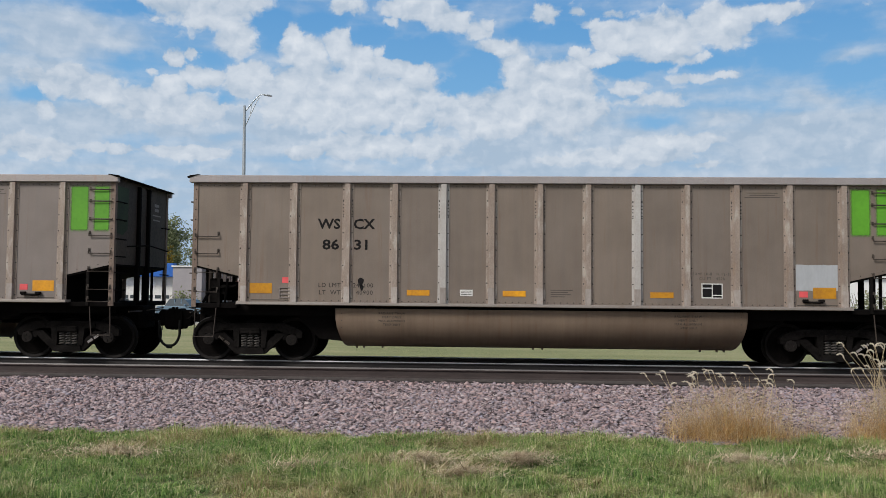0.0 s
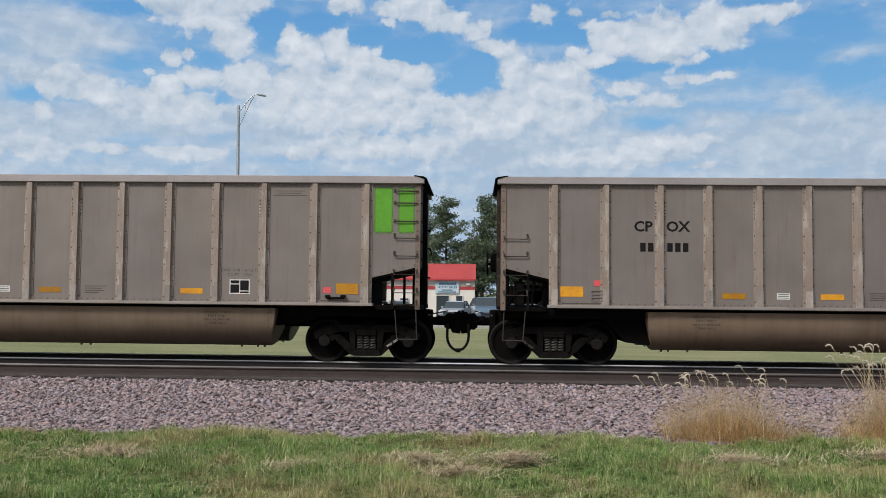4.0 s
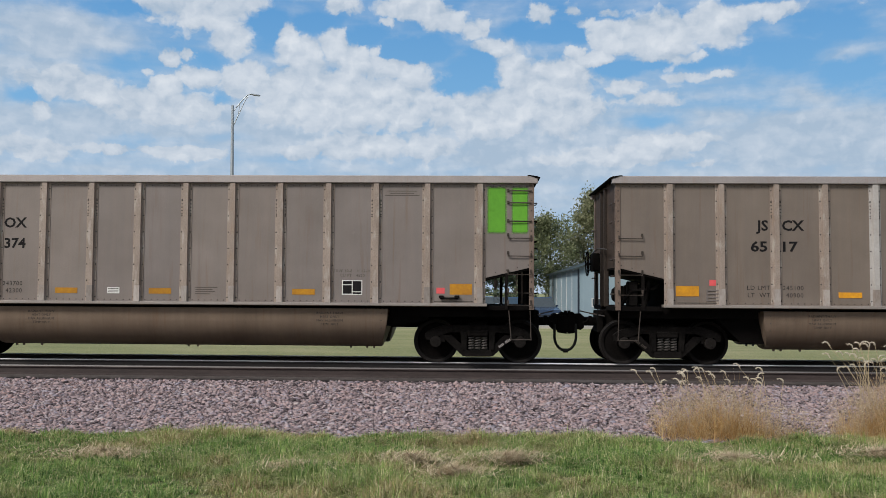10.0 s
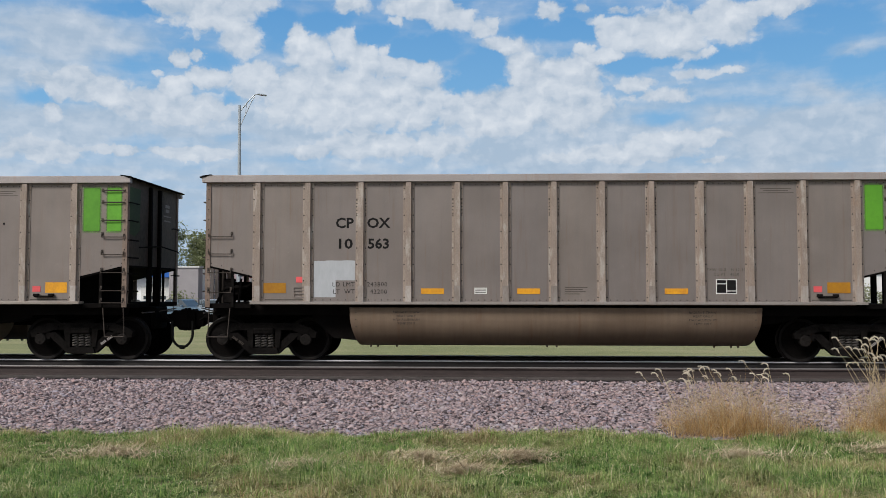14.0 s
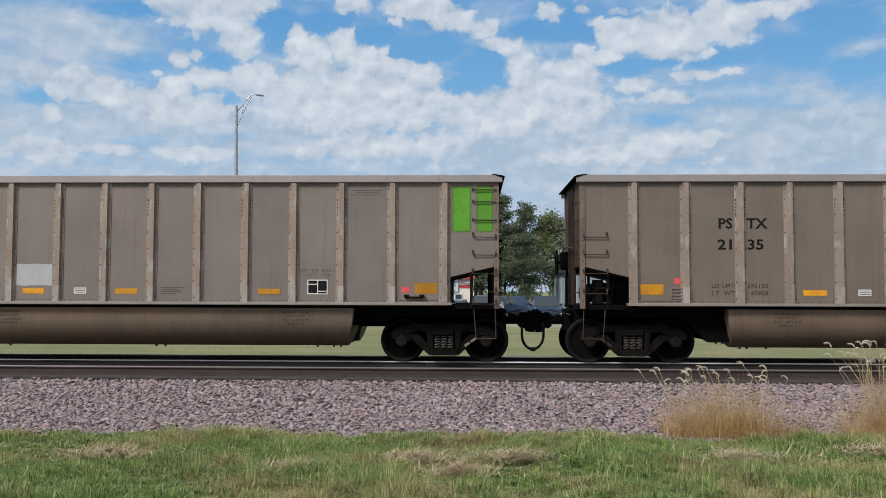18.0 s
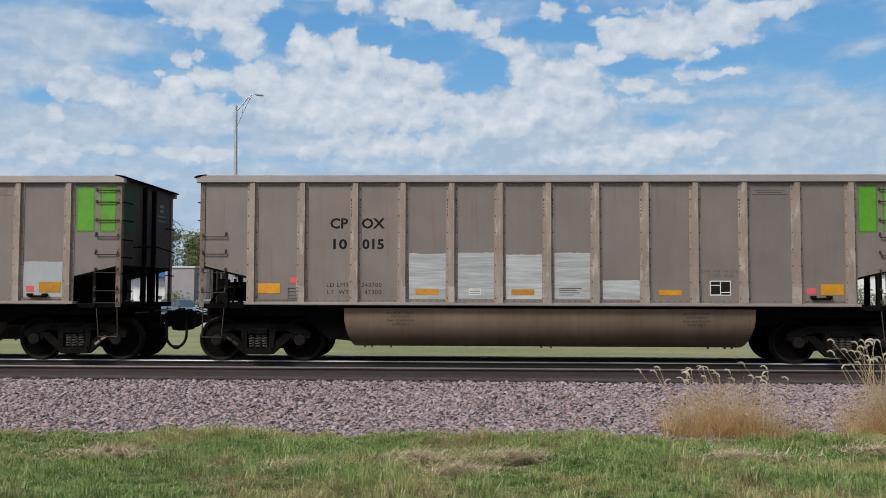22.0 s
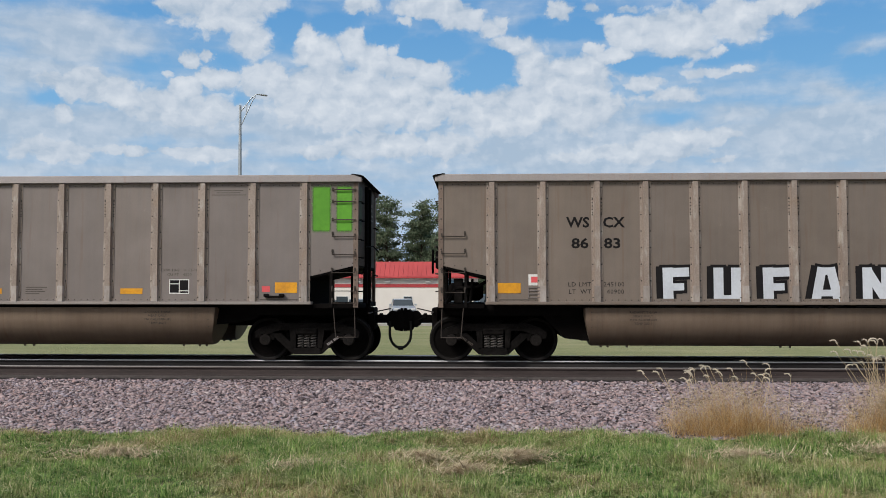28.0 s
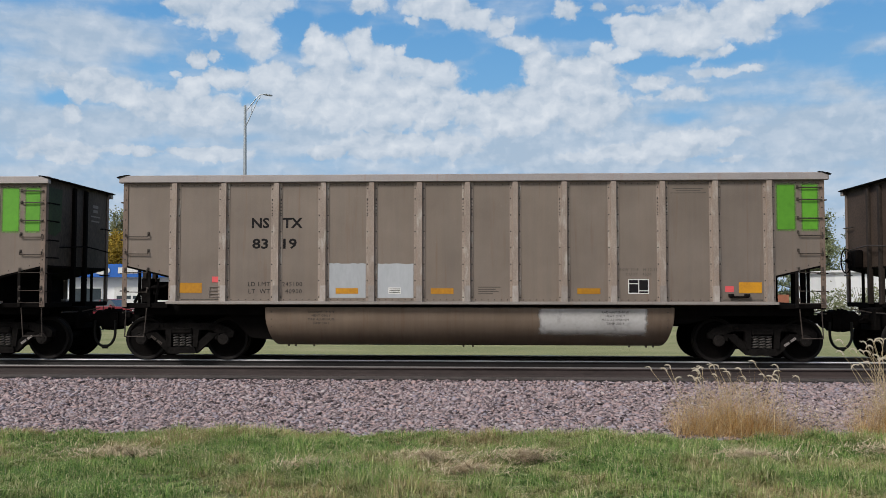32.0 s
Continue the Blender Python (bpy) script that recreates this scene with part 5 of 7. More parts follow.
def sky_material():
    """Sky in degrees: heaped clouds with lit crowns over soft banks, torn by blue gaps, paler towards the horizon."""
    m = bpy.data.materials.new("cloudy_sky")
    m.use_nodes = True
    nt = m.node_tree
    nt.nodes.clear()

    def math_node(op, a, b):
        n = nt.nodes.new("ShaderNodeMath")
        n.operation = op
        for s, v in zip(n.inputs, (a, b)):
            if hasattr(v, "default_value"):
                link(nt, v, s)
            else:
                s.default_value = v
        return n.outputs[0]

    def range_of(value, *ends, smooth=False):
        n = nt.nodes.new("ShaderNodeMapRange")
        n.interpolation_type = "SMOOTHSTEP" if smooth else "LINEAR"
        for i, v in enumerate(ends):
            n.inputs[i + 1].default_value = v
        link(nt, value, n.inputs[0])
        return n.outputs[0]

    def shifted(vec, dx, dy):
        n = nt.nodes.new("ShaderNodeVectorMath")
        link(nt, vec, n.inputs[0])
        n.inputs[1].default_value = (dx, dy, 0)
        return n.outputs[0]

    uv = nt.nodes.new("ShaderNodeUVMap").outputs[0]
    warp = nt.nodes.new("ShaderNodeTexNoise")
    warp.inputs["Scale"].default_value, warp.inputs["Detail"].default_value, warp.inputs["Roughness"].default_value = 0.75, 6, 0.6
    link(nt, uv, warp.inputs["Vector"])
    off = nt.nodes.new("ShaderNodeVectorMath")
    off.operation = "MULTIPLY_ADD"
    link(nt, warp.outputs["Color"], off.inputs[0])
    off.inputs[1].default_value, off.inputs[2].default_value = (1.7, 1.2, 0), (-0.85, -0.6, 0)
    add = nt.nodes.new("ShaderNodeVectorMath")
    link(nt, uv, add.inputs[0])
    link(nt, off.outputs[0], add.inputs[1])
    at = add.outputs[0]

    wide = {}
    for k in (1.0, 1.5, 2.2, 3.4, 5.5):
        n = nt.nodes.new("ShaderNodeVectorMath")
        n.operation = "MULTIPLY"
        link(nt, at, n.inputs[0])
        n.inputs[1].default_value = (1, k, 0)
        wide[k] = n.outputs[0]

    def field(blobs, inner, outer):
        total = None
        for cx, cy, rx, ry, w in blobs:
            k = min(wide, key=lambda q: abs(math.log(q * ry / rx)))
            ln = nt.nodes.new("ShaderNodeVectorMath")
            ln.operation = "DISTANCE"
            link(nt, wide[k], ln.inputs[0])
            ln.inputs[1].default_value = (cx, cy * k, 0)
            r = math.sqrt(rx * ry * k)
            one = range_of(ln.outputs["Value"], inner * r, outer * r, w, 0.0, smooth=True)
            total = one if total is None else math_node("MAXIMUM", total, one)
        return total

    def stretched(vec, sx, sy, turn):
        mp = nt.nodes.new("ShaderNodeMapping")
        mp.inputs["Scale"].default_value, mp.inputs["Rotation"].default_value = (sx, sy, 1), (0, 0, radians(turn))
        link(nt, vec, mp.inputs[0])
        return mp.outputs[0]

    up = nt.nodes.new("ShaderNodeSeparateXYZ")
    link(nt, uv, up.inputs[0])
    height = up.outputs[1]
    heaps = field(TOWER_CLOUDS + UPPER_CLOUDS + EASTERN_CLOUDS + LOWER_CLOUDS, 0.25, 1.7)
    banks = field(SOFT_BANKS, 0.0, 1.7)
    gaps = field(BLUE_GAPS + EASTERN_GAPS, 0.1, 1.6)

    def lumps(vec, fine):
        big = noise_of(nt, stretched(vec, 0.85, 1.15, -8), 0.62, fine, 0.56)
        cell = nt.nodes.new("ShaderNodeTexVoronoi")
        cell.feature = "SMOOTH_F1"
        for key, v in (("Scale", 0.8), ("Detail", 2.0 if fine > 4 else 1.0), ("Roughness", 0.5), ("Smoothness", 0.6)):
            cell.inputs[key].default_value = v
        link(nt, vec, cell.inputs["Vector"])
        return math_node("ADD", math_node("MULTIPLY", math_node("SUBTRACT", big, 0.5), 1.5), math_node("MULTIPLY", math_node("SUBTRACT", 0.45, cell.outputs["Distance"]), 0.5))

    here = lumps(at, 9)
    broad, above = lumps(at, 3), lumps(shifted(at, -0.25, 0.55), 3)
    wisp = noise_of(nt, stretched(uv, 0.42, 1.5, -6), 0.55, 7, 0.52)
    dens = math_node("ADD", math_node("SUBTRACT", heaps, math_node("MULTIPLY", gaps, 0.92)), math_node("MULTIPLY", here, 0.86))
    heap = range_of(dens, -0.14, 0.36, 0.0, 1.0, smooth=True)
    low = range_of(height, 5.0, 17.0, 0.60, 0.20)
    thin = math_node("ADD", math_node("ADD", banks, low), math_node("SUBTRACT", math_node("MULTIPLY", math_node("SUBTRACT", wisp, 0.5), 0.95), math_node("MULTIPLY", gaps, 0.80)))
    bank = range_of(math_node("ADD", thin, math_node("MULTIPLY", here, 0.12)), -0.1, 0.75, 0.0, 0.86, smooth=True)
    cover = math_node("MAXIMUM", math_node("MULTIPLY", heap, 0.96), bank)
    air = ramp_of(nt, range_of(height, 4.0, 19.0, 0.0, 1.0), [(0.0, (0.33, 0.535, 0.77)), (0.5, (0.195, 0.43, 0.71)), (1.0, (0.108, 0.315, 0.63))])
    # lit crowns: thicker here than towards the light
    crown = math_node("MULTIPLY", math_node("SUBTRACT", broad, above), 0.42)
    detail = math_node("ADD", math_node("MULTIPLY", math_node("SUBTRACT", here, broad), 0.35), math_node("MULTIPLY", math_node("SUBTRACT", wisp, 0.5), 0.7))
    body = math_node("ADD", range_of(dens, 0.0, 1.1, 0.20, 0.62), math_node("ADD", crown, detail))
    white = ramp_of(nt, body, [(0.08, (0.42, 0.515, 0.63)), (0.34, (0.55, 0.62, 0.71)), (0.58, (0.655, 0.71, 0.78)), (0.88, (0.775, 0.81, 0.855))])
    em = nt.nodes.new("ShaderNodeEmission")
    link(nt, mix_of(nt, cover, air, white), em.inputs[0])
    out = nt.nodes.new("ShaderNodeOutputMaterial")
    link(nt, em.outputs[0], out.inputs[0])
    return m


def sky_backdrop():
    """A wide curved sheet of sky far behind the town; its map is in degrees."""
    bm = bm_new()
    lay = bm.loops.layers.uv.new("UVMap")
    az, el = list(range(-64, 65, 4)), list(range(-2, 51, 4))
    grid = [[bm.verts.new((1400 * math.sin(radians(a)), 1400 * math.cos(radians(a)), 1400 * math.tan(radians(e)))) for a in az] for e in el]
    for j in range(len(el) - 1):
        for i in range(len(az) - 1):
            f = bm.faces.new((grid[j][i], grid[j][i + 1], grid[j + 1][i + 1], grid[j + 1][i]))
            for lp, (a, e) in zip(f.loops, ((az[i], el[j]), (az[i + 1], el[j]), (az[i + 1], el[j + 1]), (az[i], el[j + 1]))):
                lp[lay].uv = (a, e)
    return solid("backdrop", bm, sky_material(), "blue sky with drifting white clouds", "sky", kind="structure", loc=EYE)


SKY = sky_backdrop()


# ---- weeds by the ballast ----
def tangle(n, rng, width, deep, long, wide, heart, lean=0.95):
    """Thin dry leaves that rise, lean every way and droop, each of four joints, thickest about the heart of the clump."""
    u = rng.uniform(0, 1, n)
    px = np.where(u < 0.55, rng.normal(heart, 0.20, n), rng.uniform(-0.5, 0.5, n)).clip(-0.52, 0.56) * width
    root = np.stack([px, rng.normal(0, deep, n), np.full(n, -0.01)], 1)
    thick = np.exp(-((px / width - heart) / 0.34) ** 2)
    ln = rng.uniform(*long, n) * (0.4 + 0.6 * thick) * (1 + 0.25 * np.sin(px * 9.0) * np.sin(px * 4.1 + 1))
    az, tilt = rng.uniform(0, 2 * math.pi, n), np.abs(rng.normal(lean * 0.45, lean * 0.62, n))
    droop = rng.uniform(0.1, 1.5, n)
    pts, p = [], root
    sa = az + rng.normal(1.57, 0.5, n)
    side = np.stack([np.cos(sa), np.sin(sa), np.zeros(n)], 1) * rng.uniform(*wide, n)[:, None] / 2
    for k, fat in enumerate((1.0, 0.9, 0.6)):
        pts += [p - side * fat, p + side * fat]
        th = tilt + droop * (k / 2.0) ** 1.5
        d = np.stack([np.sin(th) * np.cos(az), np.sin(th) * np.sin(az), np.cos(th)], 1)
        az = az + rng.normal(0, 0.35, n)
        p = p + d * (ln / 3)[:, None]
    pts.append(p)
    f = np.array([(0, 1, 3), (0, 3, 2), (2, 3, 5), (2, 5, 4), (4, 5, 6)])
    return np.stack(pts, 1).reshape(-1, 3), (f[None] + (np.arange(n) * 7)[:, None, None]).reshape(-1, 3)


def chaff(n, rng, width, deep, tall, heart):
    """Dry husks and small curled leaves scattered through the clump, in loose sprays."""
    m = n // 9
    cx = np.where(rng.uniform(0, 1, m) < 0.4, rng.normal(heart, 0.22, m), rng.uniform(-0.52, 0.55, m)).clip(-0.55, 0.58) * width
    reach = 0.45 + 0.55 * np.exp(-((cx / width - heart * 0.5) / 0.42) ** 2)
    c = np.stack([cx, rng.normal(0, deep, m), tall * reach * rng.uniform(0.10, 1.0, m)], 1)
    p = np.repeat(c, 9, 0)[:n] + rng.normal(0, 1, (len(c) * 9, 3))[:n] * np.array([0.032, 0.03, 0.038])
    k = len(p)
    d = rng.normal(0, 1, (k, 3)) * np.array([1, 0.6, 0.8])
    d *= (rng.uniform(0.008, 0.026, k) / np.linalg.norm(d, axis=1))[:, None]
    e = np.cross(d, rng.normal(0, 1, (k, 3)))
    e *= (rng.uniform(0.0022, 0.0045, k) / np.linalg.norm(e, axis=1))[:, None]
    pts = np.stack([p - d, p + e, p + d, p - e], 1).reshape(-1, 3)
    tr = np.concatenate([np.arange(k)[:, None] * 4 + np.array([0, 1, 2]), np.arange(k)[:, None] * 4 + np.array([0, 2, 3])])
    return pts, tr


def weed_clump(x, y, z, width, n_blade, n_stalk, tall, heart, grow, seed):
    rng = np.random.default_rng(seed)
    t = thing("weed_clump", "dry straw-coloured clump of tall foxtail grass", "grass clump", "weed clumps", loc=(x, y, z))
    co, tr = tangle(n_blade, rng, width, 0.16, (0.16 * grow, 0.60 * grow), (0.005, 0.010), heart, 1.05)
    part("tuft", mesh_from_arrays("tuft", co, tr, M_TUFT), None, t, "golden tangle of dry leaves")["kind"] = "stuff"
    co, tr = tangle(n_blade * 3 // 4, rng, width * 1.05, 0.22, (0.50 * grow, 0.95 * grow), (0.002, 0.0035), heart, 0.6)
    part("wisp", mesh_from_arrays("wisp", co, tr, M_TUFT), None, t)["kind"] = "stuff"
    co, tr = chaff(n_blade * 5, rng, width * 1.05, 0.18, 0.62 * grow, heart)
    part("chaff", mesh_from_arrays("chaff", co, tr, M_CHAFF), None, t, "pale dry husks and curled leaves")["kind"] = "stuff"
    for i in range(n_stalk):
        bx, by = (heart * 0.6 + rng.uniform(-0.42, 0.42)) * width, rng.uniform(-0.2, 0.2)
        h = tall * rng.uniform(0.74, 1.06)
        lean = rng.uniform(-0.48, 0.20)
        bend = -1 if rng.random() < 0.75 else 1
        pts = [Vector((bx + lean * h * s * s, by, h * s)) for s in np.linspace(0, 1, 6)]
        top = pts[-1]
        bm = bm_new()
        pipe(bm, pts, 0.0034, 4)
        stalk = part("stalk", bm, M_STRAW, t)
        bm = bm_new()
        span = rng.uniform(0.045, 0.068)
        arc = [top + Vector((bend * span * (1 - math.cos(q)), 0, span * math.sin(q))) for q in np.linspace(0, 2.2, 8)]
        for k, (p, q) in enumerate(zip(arc, arc[1:])):
            rod(bm, p, q, 0.0105 - abs(k - 3) * 0.0016, 0.0105 - abs(k - 2) * 0.0016, 6)
            for _ in range(6):
                d = Vector(rng.normal(size=3)).normalized() * 0.02
                rod(bm, p, p + d + (q - p), 0.0024, 0.0008, 3, caps=False)
        part("seed_head", bm, M_SEED, stalk, "pale drooping seed head")
    return t


M_TUFT = island_material("weed_straw", [(0.0, (0.34, 0.19, 0.065)), (0.35, (0.62, 0.40, 0.17)), (0.7, (0.74, 0.55, 0.29)), (1.0, (0.84, 0.72, 0.49))], 0.8, 0.45)
M_CHAFF = island_material("dry_chaff", [(0.0, (0.26, 0.18, 0.10)), (0.4, (0.50, 0.39, 0.25)), (1.0, (0.72, 0.62, 0.46))], 0.85, 0.35)
M_STRAW = plain("straw_stalk", (0.50, 0.40, 0.25), 0.8)
M_SEED = plain("seed_head", (0.60, 0.53, 0.43), 0.85)
WEEDS = [weed_clump(4.0, -6.06, -0.69, 2.15, 1750, 28, 1.02, -0.13, 1.25, 21), weed_clump(6.55, -6.06, -0.69, 1.9, 2300, 42, 1.36, 0.0, 1.55, 22)]


M_CUT = island_material("cut_straw", [(0.0, (0.24, 0.18, 0.11)), (0.5, (0.54, 0.43, 0.28)), (1.0, (0.74, 0.64, 0.47))], 0.85, 0.2)


def straw_mat(x, y, rx, ry, n, seed):
    """Cut grass lying flat in a drift."""
    rng = np.random.default_rng(seed)
    r, a = np.abs(rng.normal(0, 0.6, n)), rng.uniform(0, 2 * math.pi, n)
    px, py = x + rx * r * np.cos(a), y + ry * r * np.sin(a)
    ln, th = rng.uniform(0.05, 0.24, n), rng.normal(0, 0.9, n)
    d = np.stack([np.cos(th), np.sin(th), rng.normal(0, 0.35, n)], 1)
    s = np.stack([-np.sin(th), np.cos(th), np.zeros(n)], 1) * rng.uniform(0.0035, 0.0075, n)[:, None]
    base = np.stack([px, py, zgrass(py) + rng.uniform(0.06, 0.16, n)], 1)
    pts = np.stack([base - s, base + s, base + d * ln[:, None]], 1)
    tr = np.arange(n * 3).reshape(-1, 3)
    tagged(new("cut_grass", mesh_from_arrays("cut_grass", pts.reshape(-1, 3), tr, M_CUT)), "flattened drift of dry cut grass on the lawn", "cut grass", "cut grass drifts", "stuff")


for i, (x, y, rx, ry) in enumerate(((-4.55, -8.75, 0.95, 0.34), (-0.75, -8.95, 0.5, 0.35), (0.45, -8.75, 0.55, 0.30), (3.2, -8.6, 0.75, 0.35), (-2.0, -9.7, 0.5, 0.25), (5.3, -8.0, 0.6, 0.3), (-0.2, -9.9, 0.4, 0.2))):
    straw_mat(x, y, rx, ry, 1100, 40 + i)

# ---- the far side: parking lot, houses, trees ----
M_ASPHALT = surface("pale_asphalt", (0.20, 0.195, 0.185), (0.12, 0.115, 0.11), 0.9, scale=0.6, fine=12, spread=0)
M_KERB = surface("concrete_kerb", (0.42, 0.40, 0.37), (0.30, 0.28, 0.26), 0.85, scale=2, spread=0)
bm = bm_new()
box(bm, -120, 120, 33.2, 90, -0.70, -0.62)
solid("parking_lot", bm, M_ASPHALT, "pale worn asphalt parking lot", "parking lot", kind="structure")
bm = bm_new()
box(bm, -120, 120, 32.9, 33.195, -0.72, -0.50, bevel=0.02)
solid("kerb", bm, M_KERB, "pale concrete kerb along the parking lot", "kerb", kind="structure")

M_POLE = surface("galvanised_pole", (0.40, 0.44, 0.48), (0.29, 0.32, 0.35), 0.5, metal=0.5, scale=4)
lamp_post = thing("street_lamp", "tall grey galvanised street lamp with a truss arm", "street lamp", loc=(-16.45, 40, -0.65))
bm = bm_new()
rod(bm, (0, 0, 0), (-0.12, 0, 15.0), 0.18, 0.09, 12)
rod(bm, (0, 0, 0), (0, 0, 0.35), 0.27, 0.22, 12)
part("pole", bm, M_POLE, lamp_post)
bm = bm_new()
pipe(bm, [(-0.1, 0, 14.55), (0.62, 0, 15.45), (0.95, 0, 15.75), (1.2, 0, 15.78)], 0.038, 6)
pipe(bm, [(-0.1, 0, 13.45), (0.75, 0, 15.35), (0.95, 0, 15.62)], 0.035, 6)
rod(bm, (0.28, 0, 14.30), (0.38, 0, 15.14), 0.025)
part("truss_arm", bm, M_POLE, lamp_post)
bm = bm_new()
lathe(bm, [(0.04, -0.35), (0.10, -0.25), (0.13, 0.0), (0.10, 0.26), (0.03, 0.33)], 12, "x")
bmesh.ops.scale(bm, vec=(1, 1, 0.6), verts=bm.verts[:])
head = part("luminaire", bm, M_POLE, lamp_post, "grey cobra-head luminaire", (1.48, 0, 15.73), True)
head.rotation_euler = (0, radians(10), 0)

M_CREAM = surface("cream_wall", (0.80, 0.76, 0.70), (0.70, 0.66, 0.60), 0.8, scale=0.8, spread=0.03)
M_REDROOF = surface("red_metal_roof", (0.48, 0.075, 0.075), (0.36, 0.055, 0.055), 0.45, scale=0.7, spread=0.05)
M_REDTRIM = plain("red_trim", (0.45, 0.05, 0.055), 0.5)
M_DARKGLASS = plain("dark_glass", (0.05, 0.065, 0.075), 0.06, spec=0.8)
M_FRAMEWHITE = plain("white_trim", (0.70, 0.70, 0.68), 0.5)
M_BLUEFASCIA = plain("blue_fascia", (0.02, 0.13, 0.50), 0.4)
M_PALEBLUE = surface("pale_blue_siding", (0.275, 0.365, 0.41), (0.225, 0.305, 0.35), 0.55, scale=0.6, spread=0.04)
M_DARKROOF = surface("dark_green_roof", (0.035, 0.05, 0.05), (0.02, 0.03, 0.03), 0.6, scale=1, spread=0.03)
M_NAVY = plain("navy_trim", (0.012, 0.02, 0.035), 0.5)
M_BRICK = surface("orange_brick", (0.42, 0.17, 0.10), (0.30, 0.11, 0.065), 0.85, scale=3, fine=30)
M_OFFWHITE = surface("offwhite_wall", (0.82, 0.83, 0.83), (0.72, 0.73, 0.73), 0.75, scale=0.7, spread=0.03)
# Grey siding of a wall in shade; that shade is part of the colour.
M_MAUVE = surface("shaded_mauve_siding", (0.34, 0.32, 0.335), (0.27, 0.255, 0.27), 0.7, scale=0.8, spread=0.03)
M_SIGN = plain("sign_board", (0.55, 0.66, 0.72), 0.5)
M_SIGNINK = plain("sign_ink", (0.10, 0.20, 0.30), 0.6)


def opening(house, name, x0, x1, z0, z1, y, glass=M_DARKGLASS, depth=0.06):
    """A framed pane or door leaf set in the wall whose outside is at y."""
    bm = bm_new()
    w = 0.06
    for a in ((x0 - w, x1 + w, z1, z1 + w), (x0 - w, x1 + w, z0 - w, z0), (x0 - w, x0, z0, z1), (x1, x1 + w, z0, z1)):
        box(bm, a[0], a[1], y - depth, y + 0.02, a[2], a[3])
    o = part(name, bm, M_FRAMEWHITE, house)
    bm = bm_new()
    box(bm, x0, x1, y - 0.02, y + 0.02, z0, z1)
    part("pane", bm, glass, o)
    if x1 - x0 > 1.2:
        bm = bm_new()
        box(bm, (x0 + x1) / 2 - 0.025, (x0 + x1) / 2 + 0.025, y - 0.05, y - 0.02, z0, z1)
        part("mullion", bm, M_FRAMEWHITE, o)
    return o


# long shop with a red roof
G = -0.62
shop = thing("shop_building", "long cream auto shop with a red metal roof and red stripe", "building", loc=(0, 0, 0))
X0, X1, YF = -19.5, -0.05, 55.0
bm = bm_new()
box(bm, X0, X1, YF, YF + 12, G, 2.62)
part("wall", bm, M_CREAM, shop)
bm = bm_new()
eave = [bm.verts.new(p) for p in ((X0 - 0.15, YF - 0.35, 2.62), (X1 + 0.1, YF - 0.35, 2.62), (X1 + 0.1, YF + 12.3, 2.62), (X0 - 0.15, YF + 12.3, 2.62))]
ridge = [bm.verts.new(p) for p in ((X0 + 0.95, YF + 1.2, 3.98), (X1 + 0.1, YF + 1.2, 3.98), (X1 + 0.1, YF + 11, 3.98), (X0 + 0.95, YF + 11, 3.98))]
bm.faces.new(eave[::-1])
bm.faces.new(ridge)
for k in range(4):
    bm.faces.new((eave[k], eave[(k + 1) % 4], ridge[(k + 1) % 4], ridge[k]))
for i in range(46):
    x = X0 + 1.0 + i * 0.4
    prism(bm, [(YF - 0.36, 2.66), (YF + 1.2, 4.02), (YF + 1.2, 3.96), (YF - 0.36, 2.60)], x, x + 0.04, "x")
part("roof", bm, M_REDROOF, shop, "red standing-seam metal roof")
bm = bm_new()
box(bm, X0 - 0.1, X1 + 0.05, YF - 0.42, YF - 0.36, 2.52, 2.66)
part("gutter", bm, M_REDTRIM, shop)
for a, b in ((X0, -18.5), (-16.1, -3.35), (-1.3, X1)):
    bm = bm_new()
    box(bm, a, b, YF - 0.03, YF - 0.004, 1.74, 2.02)
    part("stripe", bm, M_REDTRIM, shop, "red painted stripe")
for x0, x1 in ((-3.3, -2.25), (-1.62, -1.09), (-9.9, -9.2), (-14.2, -13.4)):
    opening(shop, "door", x0, x1, G + 0.02, 1.22 if x1 - x0 > 0.6 else 1.2, YF, M_DARKGLASS)
for x0, x1 in ((-18.1, -17.6), (-17.2, -16.5), (-6.4, -5.7), (-12.2, -11.2)):
    opening(shop, "window", x0, x1, 0.15, 0.95, YF)
for x in (-18.9, -15.2, -10.3, -7.8, -4.3, -0.6):
    bm = bm_new()
    box(bm, x - 0.22, x + 0.22, YF - 0.2, YF - 0.004, 2.14, 2.32, bevel=0.03)
    part("wall_light", bm, M_FRAMEWHITE, shop)
for cx, name_bar in ((-17.36, 1.3), (-2.35, 1.45)):
    bm = bm_new()
    box(bm, cx - 1.05, cx + 0.95, YF - 0.14, YF - 0.05, 1.42, 2.46)
    sgn = part("sign", bm, M_SIGN, shop, "pale blue shop sign")
    bm = bm_new()
    box(bm, cx - name_bar / 2, cx + name_bar / 2, YF - 0.16, YF - 0.142, 2.12, 2.34)
    for k in range(2):
        box(bm, cx - 0.8 + k * 0.3, cx + 0.7 - k * 0.25, YF - 0.16, YF - 0.142, 1.50 + k * 0.16, 1.59 + k * 0.16)
    part("sign_bars", bm, M_SIGNINK, sgn)
    part("sign_words", words("AUTO SALES", 0.20, "centre", M_SIGNINK), None, sgn, loc=(cx, YF - 0.15, 1.86))

